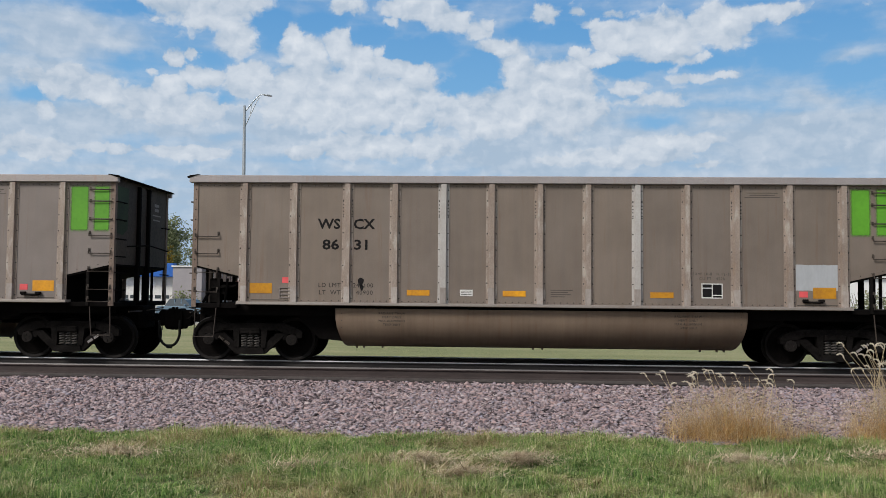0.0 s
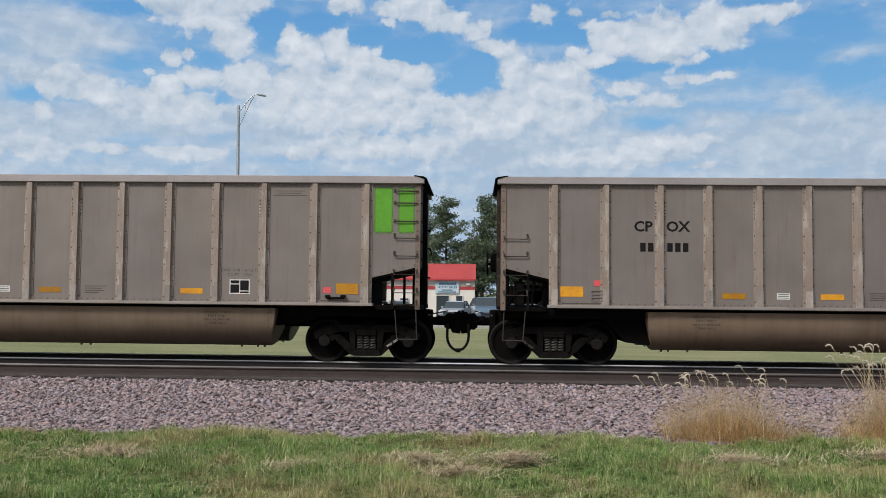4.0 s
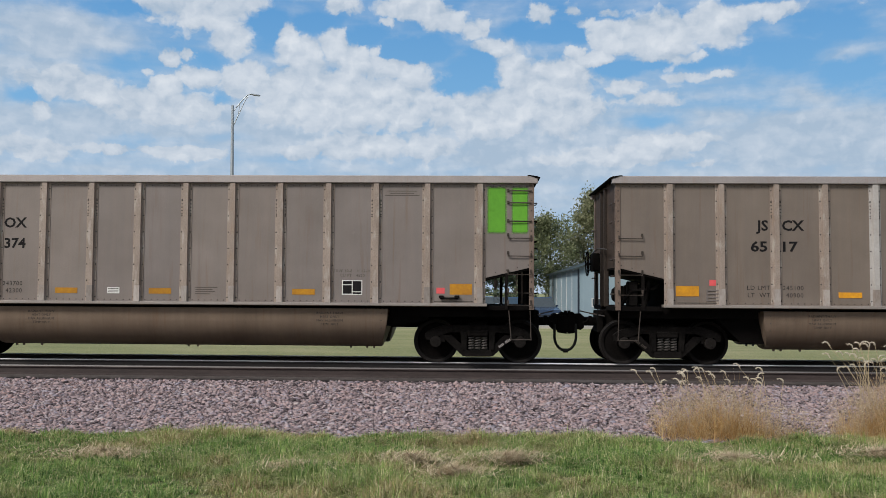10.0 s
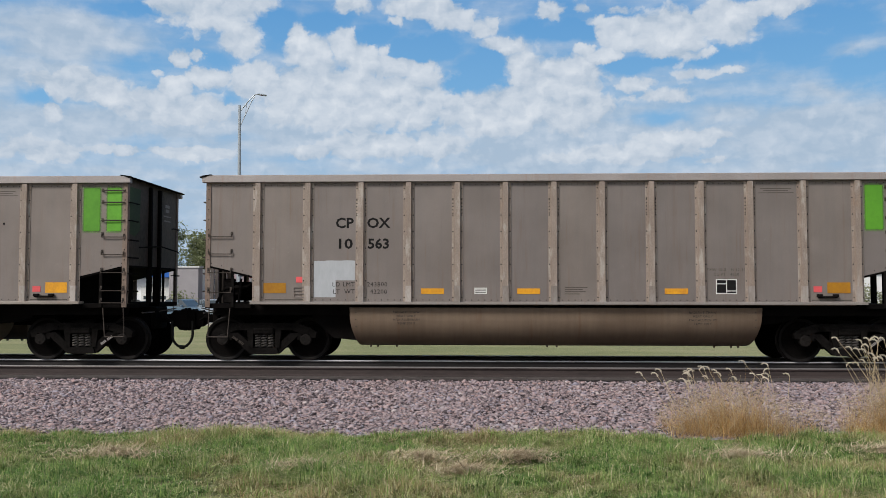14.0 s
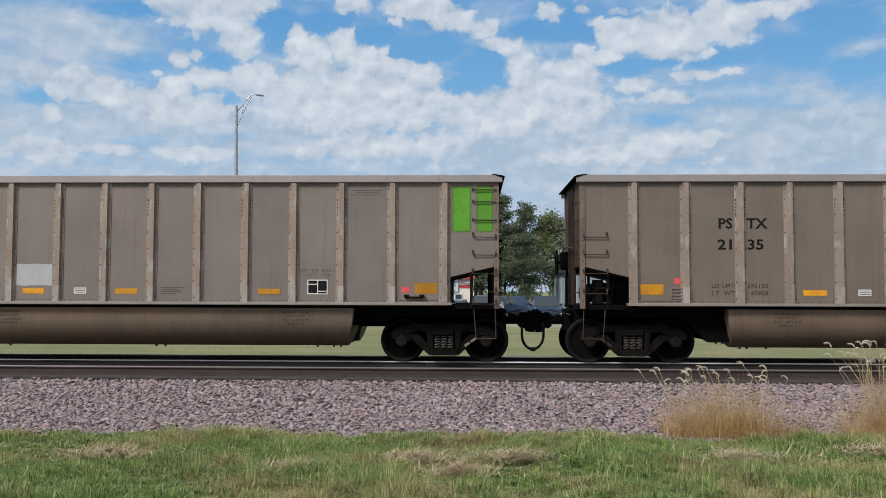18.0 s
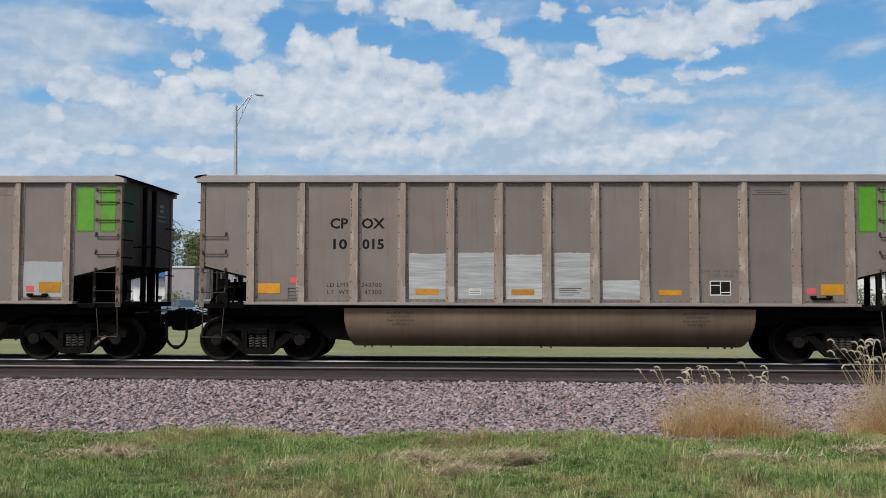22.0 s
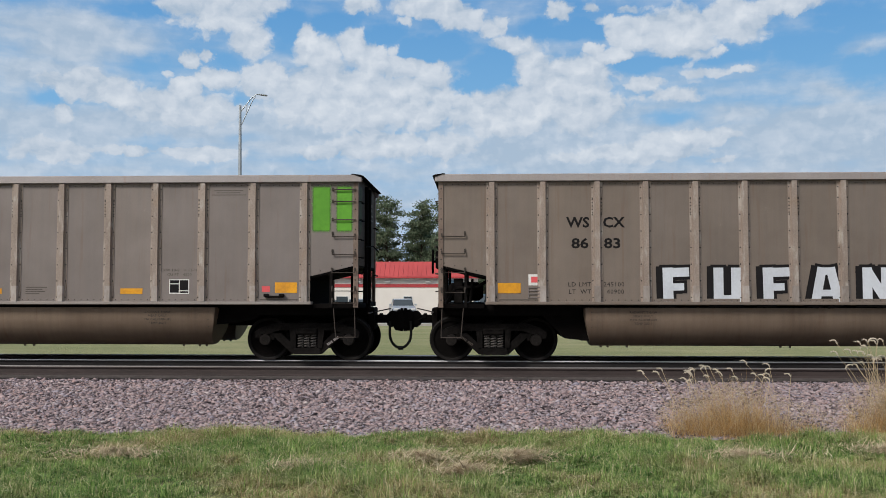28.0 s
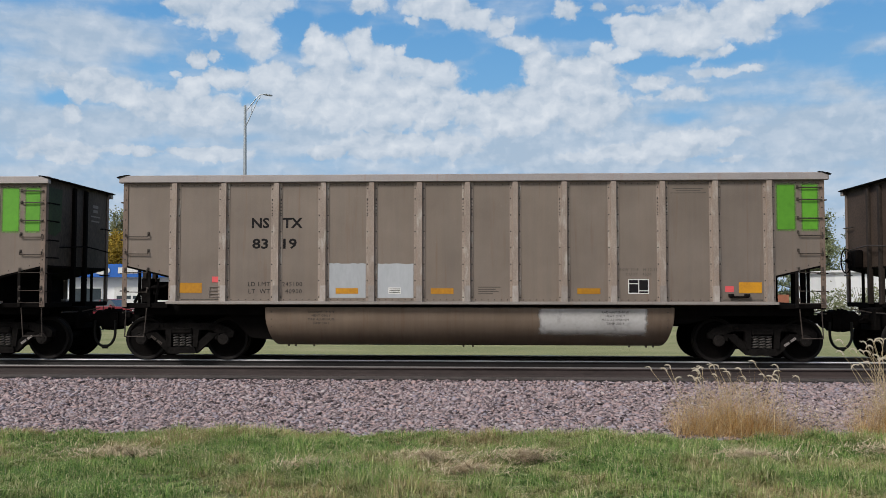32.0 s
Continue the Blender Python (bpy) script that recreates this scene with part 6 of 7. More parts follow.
# white and blue showroom
room = thing("showroom", "white car showroom with a bright blue fascia", "building")
bm = bm_new()
box(bm, -60, -22.4, 50, 66, G, 3.2)
part("wall", bm, M_OFFWHITE, room)
bm = bm_new()
box(bm, -34.5, -24.6, 49.2, 49.96, 2.5, 3.58, bevel=0.03)
part("fascia", bm, M_BLUEFASCIA, room, "bright blue fascia")
bm = bm_new()
box(bm, -60, -34.9, 48.9, 49.96, 1.5, 2.2, bevel=0.03)
part("fascia", bm, M_BLUEFASCIA, room, "bright blue fascia")
bm = bm_new()
box(bm, -60, -36.6, 49.4, 49.9, 2.6, 3.6, bevel=0.03)
part("fascia", bm, M_BLUEFASCIA, room, "bright blue fascia")
for cx, w in ((-30.6, 1.3), (-28.3, 0.5), (-38.5, 1.2)):
    bm = bm_new()
    lathe(bm, [(w / 2, 49.14), (w / 2, 49.19)], 20, "y")
    bmesh.ops.scale(bm, vec=(1, 1, 0.5), verts=bm.verts[:])
    part("emblem", bm, M_FRAMEWHITE, room, "white oval emblem", (cx, 0, 3.05))
for x0, x1, z1 in ((-33.6, -31.0, 1.6), (-38.0, -35.6, 1.2)):
    opening(room, "window", x0, x1, G + 0.1 if z1 > 1.5 else 0.2, z1, 50)
bm = bm_new()
box(bm, -24.55, -22.2, 48.9, 49.96, G, 3.28)
annex = part("annex", bm, M_MAUVE, room, "mauve-grey annex, shade put into its siding colour")
bm = bm_new()
box(bm, -24.65, -22.1, 48.8, 49.97, 3.283, 3.40)
part("coping", bm, M_FRAMEWHITE, annex)
bm = bm_new()
box(bm, -29.3, -27.7, 49.15, 49.195, 2.82, 3.30)
part("name_board", bm, M_FRAMEWHITE, room, "white name board on the fascia")
for x0, x1 in ((-29.9, -27.6), (-27.2, -24.9)):
    bm = bm_new()
    box(bm, x0, x1, 49.94, 49.99, G, 1.75)
    leaf = part("garage_door", bm, M_FRAMEWHITE, room, "white sectional garage door")
    for k in range(3):
        bm = bm_new()
        a = x0 + 0.2 + k * (x1 - x0 - 0.3) / 3
        box(bm, a, a + 0.5, 49.92, 49.938, 0.75, 1.02)
        part("pane", bm, M_DARKGLASS, leaf)

# double-deck billboard that stands square to the track, its face turned along the lot
M_COLUMN = surface("brown_steel_column", (0.11, 0.095, 0.09), (0.06, 0.05, 0.048), 0.7, scale=2)
M_BOARDPALE = surface("pale_poster", (0.58, 0.60, 0.64), (0.46, 0.47, 0.53), 0.6, scale=0.8, bump=0.02)
M_BOARDPINK = plain("faded_pink_print", (0.50, 0.30, 0.30), 0.6)
M_BOARDMAUVE = plain("mauve_print", (0.30, 0.24, 0.36), 0.6)
M_BOARDBLUE = surface("blue_poster", (0.10, 0.22, 0.50), (0.06, 0.14, 0.38), 0.5, scale=0.7, bump=0.02)
M_BOARDSKY = plain("light_blue_print", (0.38, 0.52, 0.72), 0.6)
board = thing("billboard", "double-deck billboard with a pale poster over a blue one", "billboard")
BX, BY0, BY1 = -20.8, 48.5, 54.2
for k in range(5):
    y = BY0 + 0.35 + k * (BY1 - BY0 - 0.9) / 4
    bm = bm_new()
    box(bm, BX - 0.42, BX - 0.14, y, y + 0.26, G, 9.2, bevel=0.02)
    part("column", bm, M_COLUMN, board)
for z0, z1, field, shapes in (
        (7.13, 9.6, M_BOARDPALE, ((0.25, 1.35, 0.25, 2.2, M_BOARDPINK), (2.1, 5.2, 1.35, 1.60, M_BOARDMAUVE), (1.9, 5.3, 0.85, 1.12, M_BOARDMAUVE), (2.4, 4.6, 0.40, 0.55, M_BOARDMAUVE))),
        (3.98, 6.35, M_BOARDBLUE, ((0.3, 1.2, 1.45, 2.0, M_BOARDSKY), (1.6, 2.3, 0.25, 1.3, M_BOARDSKY), (2.7, 3.3, 0.25, 1.55, M_BOARDSKY), (3.8, 5.3, 0.3, 0.9, M_BOARDSKY)))):
    bm = bm_new()
    box(bm, BX - 0.12, BX + 0.10, BY0, BY1, z0, z1, bevel=0.02)
    deck = part("panel", bm, M_FRAMEWHITE, board, "white-edged billboard panel")
    bm = bm_new()
    box(bm, BX + 0.101, BX + 0.106, BY0 + 0.12, BY1 - 0.12, z0 + 0.12, z1 - 0.12)
    part("poster", bm, field, deck)
    for a, b, c, d, mat in shapes:
        bm = bm_new()
        prism(bm, [(BY0 + a, z0 + c), (BY0 + b, z0 + c), (BY0 + b - 0.12, z0 + d), (BY0 + a + 0.06, z0 + d)], BX + 0.107, BX + 0.111, "x")
        part("print", bm, mat, deck)
    bm = bm_new()
    box(bm, BX + 0.11, BX + 0.55, BY0 + 0.1, BY1 - 0.1, z0 - 0.22, z0 - 0.12)
    part("catwalk", bm, M_COLUMN, board)

# pale blue metal building with a gable towards the track
barn = thing("metal_building", "pale blue metal-sided building with a low gable", "building")
XL, XR, XP, YB = 8.6, 18.3, 13.45, 50.0
bm = bm_new()
prism(bm, [(XL, G), (XR, G), (XR, 3.38), (XP, 5.0), (XL, 3.38)], YB, YB + 26)
part("wall", bm, M_PALEBLUE, barn)
for s, (xa, xb) in ((0, (XL - 0.35, XP)), (1, (XR + 0.35, XP))):
    bm = bm_new()
    za = 3.27
    prism(bm, [(xa, za), (xb, 5.01), (xb, 5.17), (xa, za + 0.16)], YB - 0.35, YB + 26.3)
    part("roof", bm, M_DARKROOF, barn, "dark roof slope")
for x in (XL, XR):
    bm = bm_new()
    box(bm, x - 0.07, x + 0.07, YB - 0.03, YB + 0.05, G, 3.35)
    part("corner_trim", bm, M_NAVY, barn)
for j in range(1, 6):
    bm = bm_new()
    box(bm, XL - 0.03, XL - 0.003, YB + j * 4.3, YB + j * 4.3 + 0.12, G, 3.25)
    part("downpipe", bm, M_FRAMEWHITE, barn)
for i in range(1, 24):
    x = XL + i * 0.405
    bm = bm_new()
    box(bm, x - 0.02, x + 0.02, YB - 0.007, YB - 0.001, G + 0.25, 3.2 + (XP - abs(x - XP) - XL) * 0.33)
    part("siding_rib", bm, M_PALEBLUE, barn)
bm = bm_new()
box(bm, XL, XR, YB - 0.03, YB - 0.002, G, G + 0.22)
part("base_trim", bm, M_NAVY, barn)
opening(barn, "window", 12.75, 13.65, 0.42, 1.02, YB)
opening(barn, "window", 9.7, 10.55, 0.42, 1.02, YB)
opening(barn, "window", 16.0, 16.7, 0.42, 1.15, YB)
# gable sign as plain shapes
bm = bm_new()
for i, w in enumerate((0.42, 0.42, 0.40, 0.40, 0.18, 0.36)):
    x = 11.98 + (0, 0.5, 1.0, 1.5, 1.98, 2.22)[i]
    prism(bm, [(x, 3.22), (x + w * 0.94, 3.22), (x + w, 3.34), (x + w, 3.80), (x + w * 0.9, 3.88), (x + w * 0.06, 3.88), (x, 3.78)], YB - 0.09, YB - 0.06)
sg = part("gable_sign", bm, M_INK, barn, "black shop sign with white edging")
bm = bm_new()
for i, w in enumerate((0.42, 0.42, 0.40, 0.40, 0.18, 0.36)):
    x = 11.98 + (0, 0.5, 1.0, 1.5, 1.98, 2.22)[i]
    box(bm, x - 0.06, x + w + 0.06, YB - 0.058 + i * 0.002, YB - 0.02, 3.16, 3.94)
part("sign_edging", bm, M_FRAMEWHITE, sg)
bm = bm_new()
for i in range(6):
    x = 12.5 + i * 0.32
    prism(bm, [(x, 2.78), (x + 0.2, 2.74), (x + 0.3, 3.14), (x + 0.12, 3.18)], YB - 0.1, YB - 0.02)
part("sign_script", bm, M_FRAMEWHITE, sg)
for x in (12.75, 14.05):
    bm = bm_new()
    rod(bm, (x, YB - 0.5, 4.1), (x, YB, 4.28), 0.03)
    rod(bm, (x, YB - 0.55, 4.0), (x, YB - 0.45, 4.14), 0.12, 0.05, 8)
    part("sign_lamp", bm, M_NAVY, barn)
bm = bm_new()
box(bm, 15.4, 17.6, 46.6, 49.9, G, 0.85)
part("porch_wall", bm, M_PALEBLUE, barn)
bm = bm_new()
prism(bm, [(14.9, 0.82), (16.3, 1.42), (17.9, 0.82), (17.9, 0.68), (14.9, 0.68)], 46.2, 49.95)
part("porch_roof", bm, M_DARKROOF, barn, "dark green porch roof")
opening(barn, "door", 15.75, 16.35, G + 0.05, 0.62, 46.6)

bm = bm_new()
box(bm, 18.9, 26.0, 56, 64, G, 1.1)
for j in range(20):
    box(bm, 18.9, 26.0, 55.985, 56.0, G + 0.06 + j * 0.085, G + 0.06 + j * 0.085 + 0.07)
solid("brick_shed", bm, M_BRICK, "low orange brick shed beside the metal building", "building")
bm = bm_new()
box(bm, 31.5, 48, 60, 70, G, 3.1)
box(bm, 31.2, 48.3, 59.7, 70.3, 3.1, 3.28)
solid("pale_warehouse", bm, M_OFFWHITE, "low pale warehouse half hidden by bushes", "building")


# ---- parked vehicles ----
def vehicle(kind, paint, label, x, y, rz, word="car"):
    """Nose towards -y at rz = 0."""
    v = thing("parked_" + kind, label, word, "parked vehicles", loc=(x, y, -0.62), rz=rz)
    tall = {"car": 1.44, "suv": 1.72, "pickup": 1.78, "van": 2.05}[kind]
    w = {"car": 0.89, "suv": 0.95, "pickup": 0.98, "van": 1.0}[kind]
    belt = tall * 0.63
    lng = {"car": 2.25, "suv": 2.3, "pickup": 2.7, "van": 2.7}[kind]
    hood = {"car": -0.95, "suv": -1.05, "pickup": -1.2, "van": -1.9}[kind]
    back = {"car": 1.45, "suv": 2.1, "pickup": 0.75, "van": 2.6}[kind]
    bm = bm_new()
    prism(bm, [(-lng, 0.32), (-lng - 0.06, 0.55), (-lng + 0.1, belt * 0.82), (hood, belt), (lng - 0.25, belt), (lng, belt * 0.85), (lng, 0.32)], -w, w, "x")
    bmesh.ops.bevel(bm, geom=bm.edges[:], offset=0.06, segments=2, affect="EDGES")
    body = part("body", bm, paint, v, smooth=True)
    prof = [(hood, belt - 0.03), (hood + 0.62, tall - 0.06), (hood + 0.75, tall), (back - 0.45, tall), (back - 0.3, tall - 0.06), (back, belt - 0.03)]
    bm = bm_new()
    lo = [[bm.verts.new((s * (w - 0.05 - (0.14 if z > belt else 0)), yy, z)) for yy, z in prof] for s in (-1, 1)]
    for k in range(len(prof) - 1):
        bm.faces.new((lo[0][k], lo[1][k], lo[1][k + 1], lo[0][k + 1])).material_index = 1 if k in (0, 4) else 0
    for s in (0, 1):
        bm.faces.new(lo[s] if s else lo[s][::-1]).material_index = 1
    cab = part("cabin", finish("cabin", bm, [paint, M_DARKGLASS]), None, v)
    for s in (-1, 1):
        bm = bm_new()
        for a in (hood + 0.9, back - 0.9):
            prism(bm, [(a, belt), (a + 0.08, belt), (a + 0.06, tall - 0.05), (a, tall - 0.05)], s * (w - 0.16) - 0.05, s * (w - 0.16) + 0.06, "x")
        part("pillar", bm, paint, cab)
        bm = bm_new()
        box(bm, s * (w - 0.42), s * (w - 0.08), -lng - 0.075, -lng + 0.08, 0.56, 0.72, bevel=0.02)
        part("headlight", bm, M_FRAMEWHITE, body)
        bm = bm_new()
        box(bm, s * (w + 0.02), s * (w + 0.2), hood + 0.35, hood + 0.47, belt, belt + 0.14, bevel=0.02)
        part("mirror", bm, paint, body)
        for yy in (-lng + 0.85, lng - 0.9):
            bm = bm_new()
            lathe(bm, [(0.2, -0.1), (0.31, -0.1), (0.33, -0.06), (0.33, 0.06), (0.31, 0.1), (0.2, 0.1)], 20, "x")
            wh = part("wheel", bm, M_HOSE, v, "", (s * (w - 0.08), yy, 0.33), True)
            bm = bm_new()
            lathe(bm, [(0.05, s * 0.03), (0.19, s * 0.09)], 12, "x")
            part("rim", bm, M_POLE, wh)
    bm = bm_new()
    box(bm, -w * 0.55, w * 0.55, -lng - 0.08, -lng, 0.42, 0.62, bevel=0.02)
    part("grille", bm, M_NAVY, body)
    if kind == "pickup":
        bm = bm_new()
        box(bm, -w + 0.05, w - 0.05, back + 0.05, lng - 0.05, belt, belt + 0.12)
        part("bed_rim", bm, paint, v)
    return v


M_SILVER = plain("silver_paint", (0.45, 0.50, 0.55), 0.3, 0.3)
M_STEELBLUE = plain("steel_blue_paint", (0.16, 0.24, 0.32), 0.3, 0.3)
M_DARKBLUE = plain("dark_blue_paint", (0.035, 0.06, 0.11), 0.25, 0.2)
M_CARWHITE = plain("white_car_paint", (0.68, 0.70, 0.72), 0.3)
M_MAROON = plain("maroon_paint", (0.20, 0.02, 0.03), 0.3)
for kind, paint, colour, x, y, rz in (
        ("car", M_STEELBLUE, "steel blue", -21.6, 44, 70), ("car", M_SILVER, "silver", -19.2, 43, 30), ("car", M_SILVER, "silver", -14.9, 44, 8), ("car", M_CARWHITE, "white", -11.6, 45, -5),
        ("car", M_SILVER, "silver", -8.75, 44, 0), ("car", M_SILVER, "silver", -5.6, 44.5, 10), ("car", M_SILVER, "silver", -1.4, 44.5, -12),
        ("pickup", M_STEELBLUE, "steel blue", 0.9, 44, 0), ("suv", M_DARKBLUE, "dark blue", 3.0, 46, 40), ("pickup", M_DARKBLUE, "dark blue", 4.9, 42.5, 8),
        ("car", M_STEELBLUE, "steel blue", 13.1, 42.5, 60), ("car", M_MAROON, "maroon", -27.4, 44, 75), ("car", M_CARWHITE, "white", -31.5, 44, 80), ("suv", M_SILVER, "silver", -35.5, 44, 10),
        ("car", M_CARWHITE, "white", -25.2, 45, -10), ("suv", M_CARWHITE, "white", 1.6, 52, 90)):
    if y > 43.4 and abs(rz) < 45:
        x, y = x * 1.085, y + 5.5
    vehicle(kind, paint, f"{colour} {kind} parked on the asphalt lot", x, y, rz, kind if kind in ("van", "pickup") else "car")


# ---- trees ----
def leaf_mesh(name, centres, per, spread, size, mat, rng, flat=1.0):
    n = len(centres) * per
    c = np.repeat(np.asarray(centres), per, 0) + rng.normal(size=(n, 3)) * spread * np.array([1, 1, flat])
    u, v = rng.normal(size=(n, 3)), rng.normal(size=(n, 3))
    u /= np.linalg.norm(u, axis=1)[:, None]
    v -= (u * v).sum(1)[:, None] * u
    v /= np.linalg.norm(v, axis=1)[:, None]
    s = rng.uniform(size * 0.6, size * 1.3, n)[:, None]
    pts = np.stack([c - u * s, c + v * s * 0.55, c + u * s, c - v * s * 0.55], 1).reshape(-1, 3)
    tr = np.concatenate([np.arange(n)[:, None] * 4 + np.array([0, 1, 2]), np.arange(n)[:, None] * 4 + np.array([0, 2, 3])])
    return mesh_from_arrays(name, pts, tr, mat)


M_BARK = surface("bark", (0.11, 0.085, 0.065), (0.05, 0.04, 0.032), 0.9, scale=3, stretch=(4, 4, 0.6))
M_PINE = island_material("pine_needles", [(0.0, (0.07, 0.10, 0.06)), (0.6, (0.15, 0.195, 0.12)), (1.0, (0.26, 0.31, 0.20))], 0.8, 0.45)
M_LEAF = island_material("green_leaves", [(0.0, (0.125, 0.15, 0.075)), (0.6, (0.24, 0.275, 0.14)), (1.0, (0.38, 0.40, 0.235))], 0.75, 0.45)
M_OLIVE = island_material("olive_leaves", [(0.0, (0.135, 0.148, 0.08)), (0.6, (0.27, 0.285, 0.16)), (1.0, (0.43, 0.42, 0.27))], 0.75, 0.45)
M_GOLD = island_material("golden_leaves", [(0.0, (0.16, 0.11, 0.02)), (0.6, (0.34, 0.23, 0.03)), (1.0, (0.48, 0.36, 0.06))], 0.75, 0.25)


def tree(kind, x, y, top, wide, mat, label, seed, foot=None):
    rng = np.random.default_rng(seed)
    h = top - G
    t = thing(kind, label, "tree", "trees behind the buildings", loc=(x, y, G))
    lean = rng.normal(0, 0.02, 2) * h
    bm = bm_new()
    r = 0.018 * h
    spine = [Vector((lean[0] * s, lean[1] * s, h * s * 0.97)) for s in (0, 0.25, 0.5, 0.75, 1)]
    for i, (a, b) in enumerate(zip(spine, spine[1:])):
        rod(bm, a, b, r * (1 - 0.23 * i), r * (1 - 0.23 * (i + 1)), 8)
    centres = []
    bare = foot if foot is not None else (0.3 if kind == "pine_tree" else 0.22)
    count = 40 if kind == "pine_tree" else 46
    for i in range(count):
        s = bare + (1 - bare) * (i + rng.random()) / count
        base = Vector((lean[0] * s, lean[1] * s, h * s * 0.95))
        a = rng.uniform(0, 2 * math.pi)
        q = (s - bare) / (1 - bare)
        if kind == "pine_tree":
            reach = wide * (0.35 + 0.65 * math.sin(math.pi * min(1, 0.25 + 0.8 * q)) * (1 - 0.5 * q)) * rng.uniform(0.55, 1.15)
            rise = 0.12
        else:
            reach = wide * math.sqrt(max(0.05, 1 - (1.9 * q - 0.9) ** 2)) * rng.uniform(0.45, 1.05)
            rise = 0.35
        tip = base + Vector((math.cos(a) * reach, math.sin(a) * reach, reach * rise + rng.normal(0, 0.15)))
        rod(bm, base - Vector((0, 0, 0.3)), tip, r * 0.3 * (1.1 - q), r * 0.08, 5, caps=False)
        for f in (0.35, 0.62, 0.85, 1.0):
            if reach * f > 0.35:
                centres.append(tuple(base.lerp(tip, f) + Vector(rng.normal(0, 0.22, 3))))
    part("trunk", bm, M_BARK, t)
    if kind == "pine_tree":
        part("crown", leaf_mesh("crown", centres, 64, 0.34, 0.125, mat, rng, 0.45), None, t, "dark needle crown")
    else:
        part("crown", leaf_mesh("crown", centres, 68, 0.44, 0.14, mat, rng, 0.85), None, t, "leafy crown")
    return t


for i, (x, y, top, wide) in enumerate(((-24.6, 72, 10.4, 2.6), (-22.2, 75, 11.2, 2.4), (-19.2, 74, 10.9, 2.6), (-16.4, 76, 11.6, 2.8), (-12.3, 75, 12.4, 2.9), (-9.9, 74, 12.0, 2.6), (-6.3, 75, 11.6, 2.2), (-3.2, 74, 12.0, 3.0),
                                      (0.6, 75, 12.7, 1.9), (2.7, 74, 12.3, 2.0), (5.2, 75, 11.6, 2.2), (-14.2, 80, 10.5, 3.0), (-5.2, 80, 9.5, 3.0), (3.4, 80, 9.0, 3.0), (0.2, 70, 7.5, 2.2), (4.6, 68, 7.5, 2.4), (26.9, 74, 11.0, 2.0), (32.8, 74, 13.2, 2.5), (41.0, 76, 10.2, 2.4))):
    tree("pine_tree", x, y, top, wide, M_PINE, "dark green pine with an open ragged crown", 100 + i, 0.12 if y < 71 or x > 20 else None)
for i, (x, y, top, wide, mat) in enumerate(((8.7, 76, 9.9, 3.0, M_LEAF), (12.6, 80, 12.9, 3.2, M_OLIVE), (16.2, 78, 12.6, 3.0, M_LEAF), (19.0, 80, 13.2, 3.4, M_OLIVE), (22.2, 78, 12.6, 2.8, M_LEAF), (-39.6, 76, 10.2, 3.0, M_OLIVE), (-46.5, 76, 12.4, 3.2, M_LEAF),
                                           (-31.0, 78, 7.8, 3.0, M_LEAF), (-27.5, 80, 7.4, 2.6, M_LEAF), (24.2, 76, 11.0, 2.6, M_LEAF), (37.0, 80, 9.5, 3.0, M_LEAF), (45.0, 78, 9.0, 3.2, M_LEAF), (34.4, 73, 9.6, 2.8, M_LEAF), (29.8, 78, 11.6, 2.8, M_LEAF), (-36.4, 79, 9.6, 2.6, M_LEAF))):
    tree("leafy_tree", x, y, top, wide, mat, "leafy tree turning from green to yellow" if mat is M_OLIVE else "full green leafy tree", 200 + i)
tree("leafy_tree", -34.3, 70, 7.3, 1.5, M_GOLD, "leafy tree in golden autumn colour", 231)
tree("leafy_tree", -38.2, 70, 7.2, 2.6, M_GOLD, "leafy tree in golden autumn colour", 230)


def bush(x, y, wide, tall, mat, label, seed):
    rng = np.random.default_rng(seed)
    b = thing("bush", label, "bush", "bushes", loc=(x, y, G))
    centres = [(rng.uniform(-1, 1) * wide, rng.uniform(-0.6, 0.6), tall * rng.uniform(0.1, 0.9) * rng.uniform(0.6, 1)) for _ in range(40)]
    part("foliage", leaf_mesh("foliage", centres, 26, 0.28, 0.12, mat, rng), None, b)
    bm = bm_new()
    for _ in range(6):
        rod(bm, (rng.uniform(-0.5, 0.5), 0, 0), (rng.uniform(-1, 1) * wide * 0.7, 0, tall * 0.8), 0.03, 0.01, 5)
    part("stems", bm, M_BARK, b)


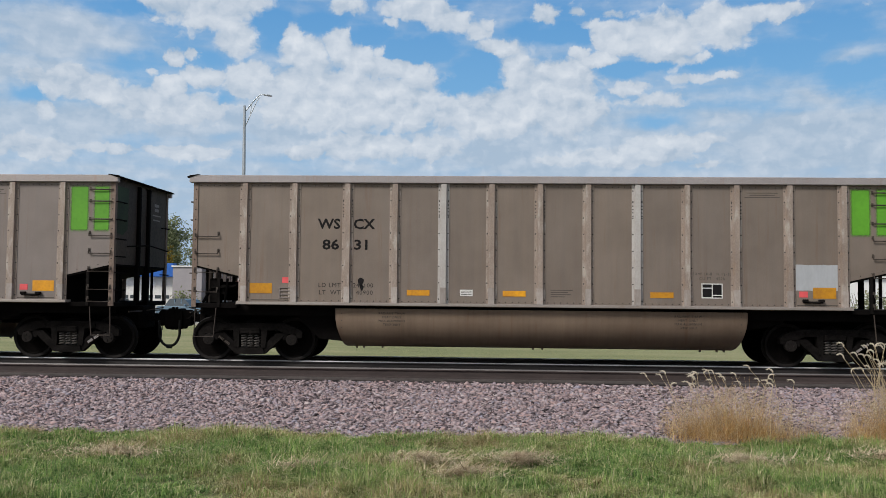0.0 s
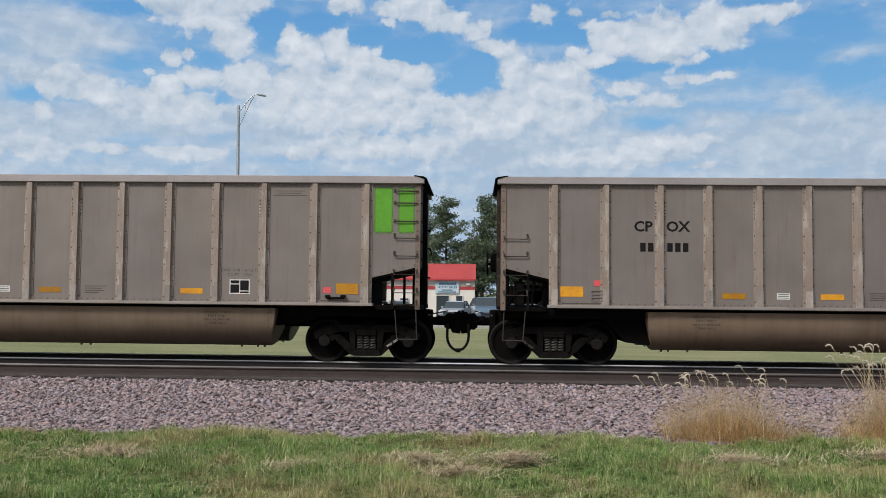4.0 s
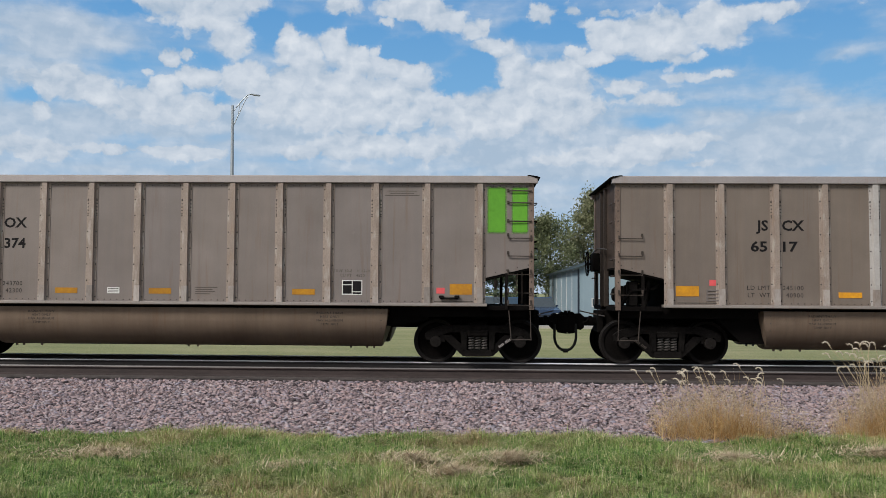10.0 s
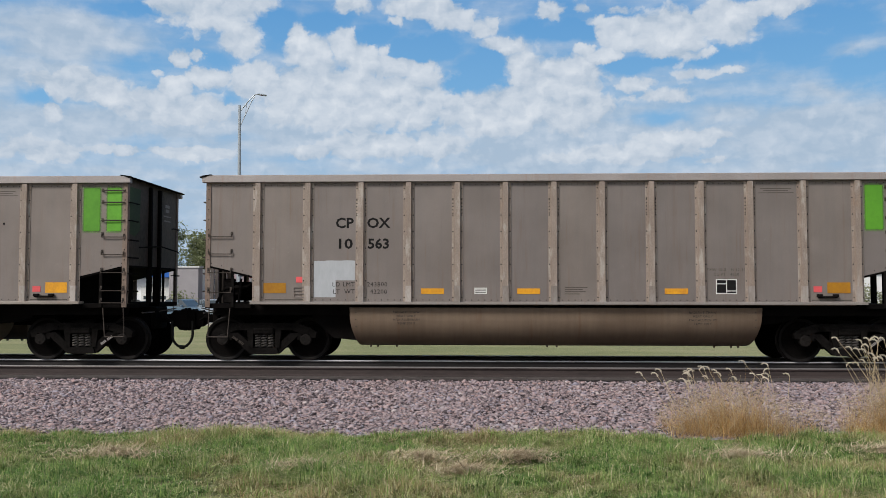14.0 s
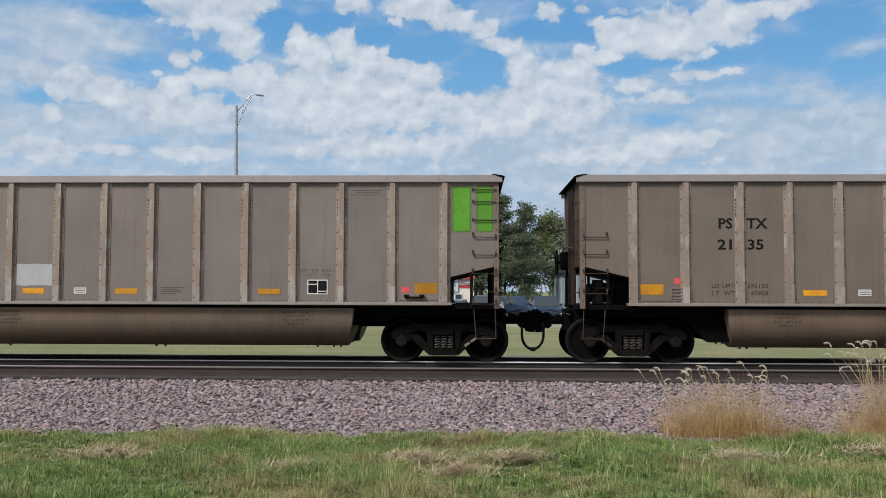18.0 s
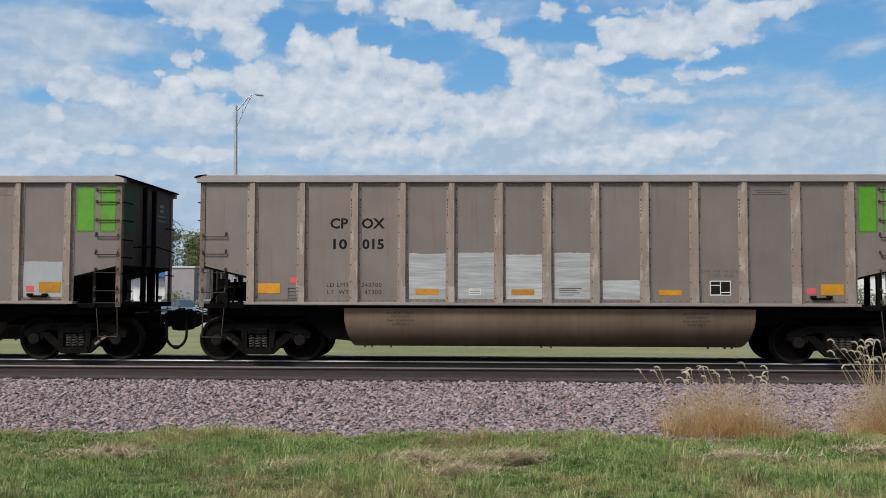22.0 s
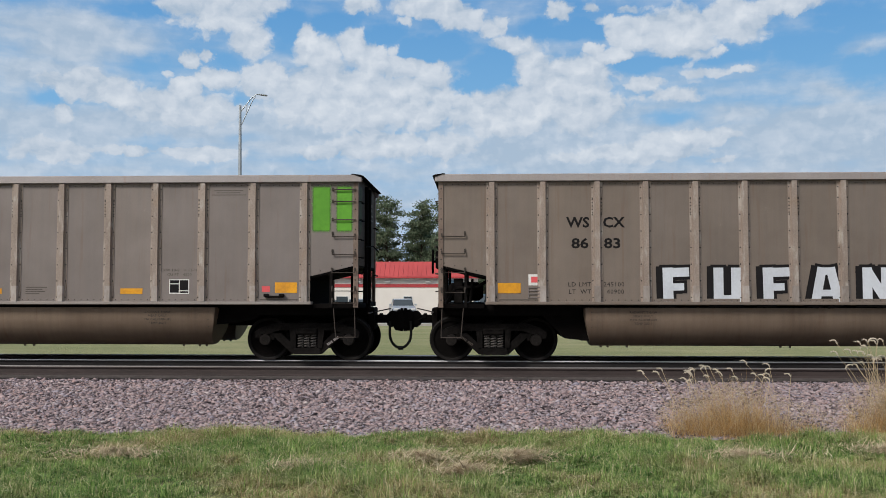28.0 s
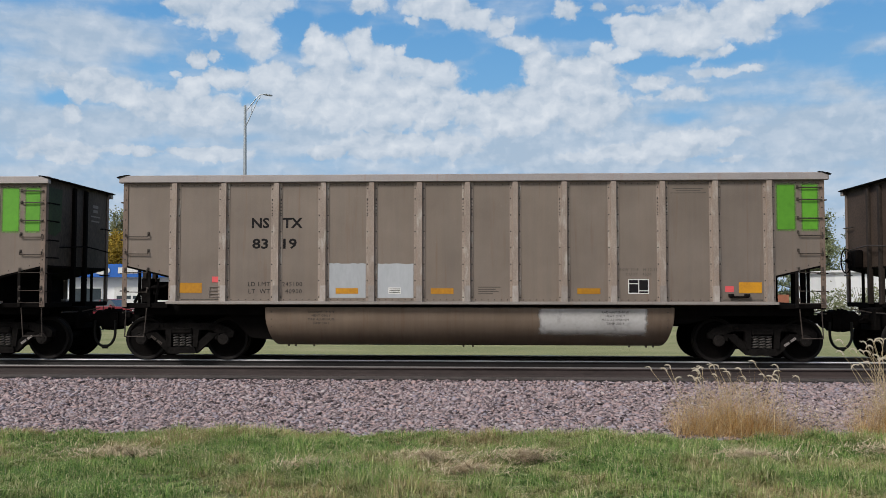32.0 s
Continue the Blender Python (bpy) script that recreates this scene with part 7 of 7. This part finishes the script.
for i, (x, y, w, h, mat) in enumerate(((31.5, 55, 1.6, 3.0, M_OLIVE), (34.5, 55, 2.0, 2.6, M_OLIVE), (38.0, 54, 2.0, 2.8, M_LEAF), (29.0, 56, 1.5, 2.4, M_LEAF), (26.5, 62, 1.6, 3.4, M_LEAF), (-23.2, 47.6, 0.7, 2.0, M_LEAF))):
    bush(x, y, w, h, mat, "ragged green and straw-coloured bush at the lot's edge", 300 + i)


# ---- what moves ----
TRAVEL = (
    (0, 7.64), (1, 26.26), (2, 44.86), (3, 63.43), (4, 81.97), (5, 100.50), (6, 119.00),
    (7, 137.54), (8, 155.93), (9, 174.36), (10, 192.77), (11, 211.16), (12, 229.51), (13, 247.84),
    (14, 266.16), (15, 284.46), (16, 302.73), (17, 320.98), (18, 339.20), (19, 357.39), (20, 375.57),
    (21, 393.71), (22, 411.82), (23, 429.91), (24, 448.32), (25, 466.25), (26, 484.15), (27, 502.18),
    (28, 520.18), (29, 538.08), (30, 555.96), (31, 573.82), (32, 591.65))


def travelled(t):
    return float(np.interp(t, [a for a, _ in TRAVEL], [b for _, b in TRAVEL]))


def motions():
    for k, car in CARS.items():
        home = k * PITCH + PITCH / 2 + 0.758
        walk(car, [(t, pose(home - s, 0, 0)) for t, s in TRAVEL])
        # the wheels turn while the car is on the stretch of track before the camera
        near = [i / FPS for i in range(0, 32 * FPS + 1) if abs(home - travelled(i / FPS)) < 45]
        if near:
            times = sorted({0.0, 32.0, *near})
            for w in car.children:
                if w.name.split(".")[0] == "wheelset":
                    x = w.location.x
                    spin = [(t, travelled(min(max(t, near[0]), near[-1])) / RADIUS) for t in times]
                    walk(w, [(t, Matrix.Translation((x, 0, RADIUS)) @ Matrix.Rotation(-a, 4, "Y")) for t, a in spin])
    walk(SKY, [(0, pose(*EYE, 0, 0, 3.08)), (8, pose(*EYE, 0, 0, 2.68)), (16, pose(*EYE, 0, 0, 2.32)), (24, pose(*EYE, 0, 0, 2.0)), (32, pose(*EYE, 0, 0, 1.68))])
    for i, clump in enumerate(WEEDS):
        at = clump.location.copy()
        walk(clump, [(t / 2, pose(*at, 1.2 * math.sin(t * 1.9 + i), 1.6 * math.sin(t * 1.3 + 2 * i), 0)) for t in range(0, 65)])


motions()
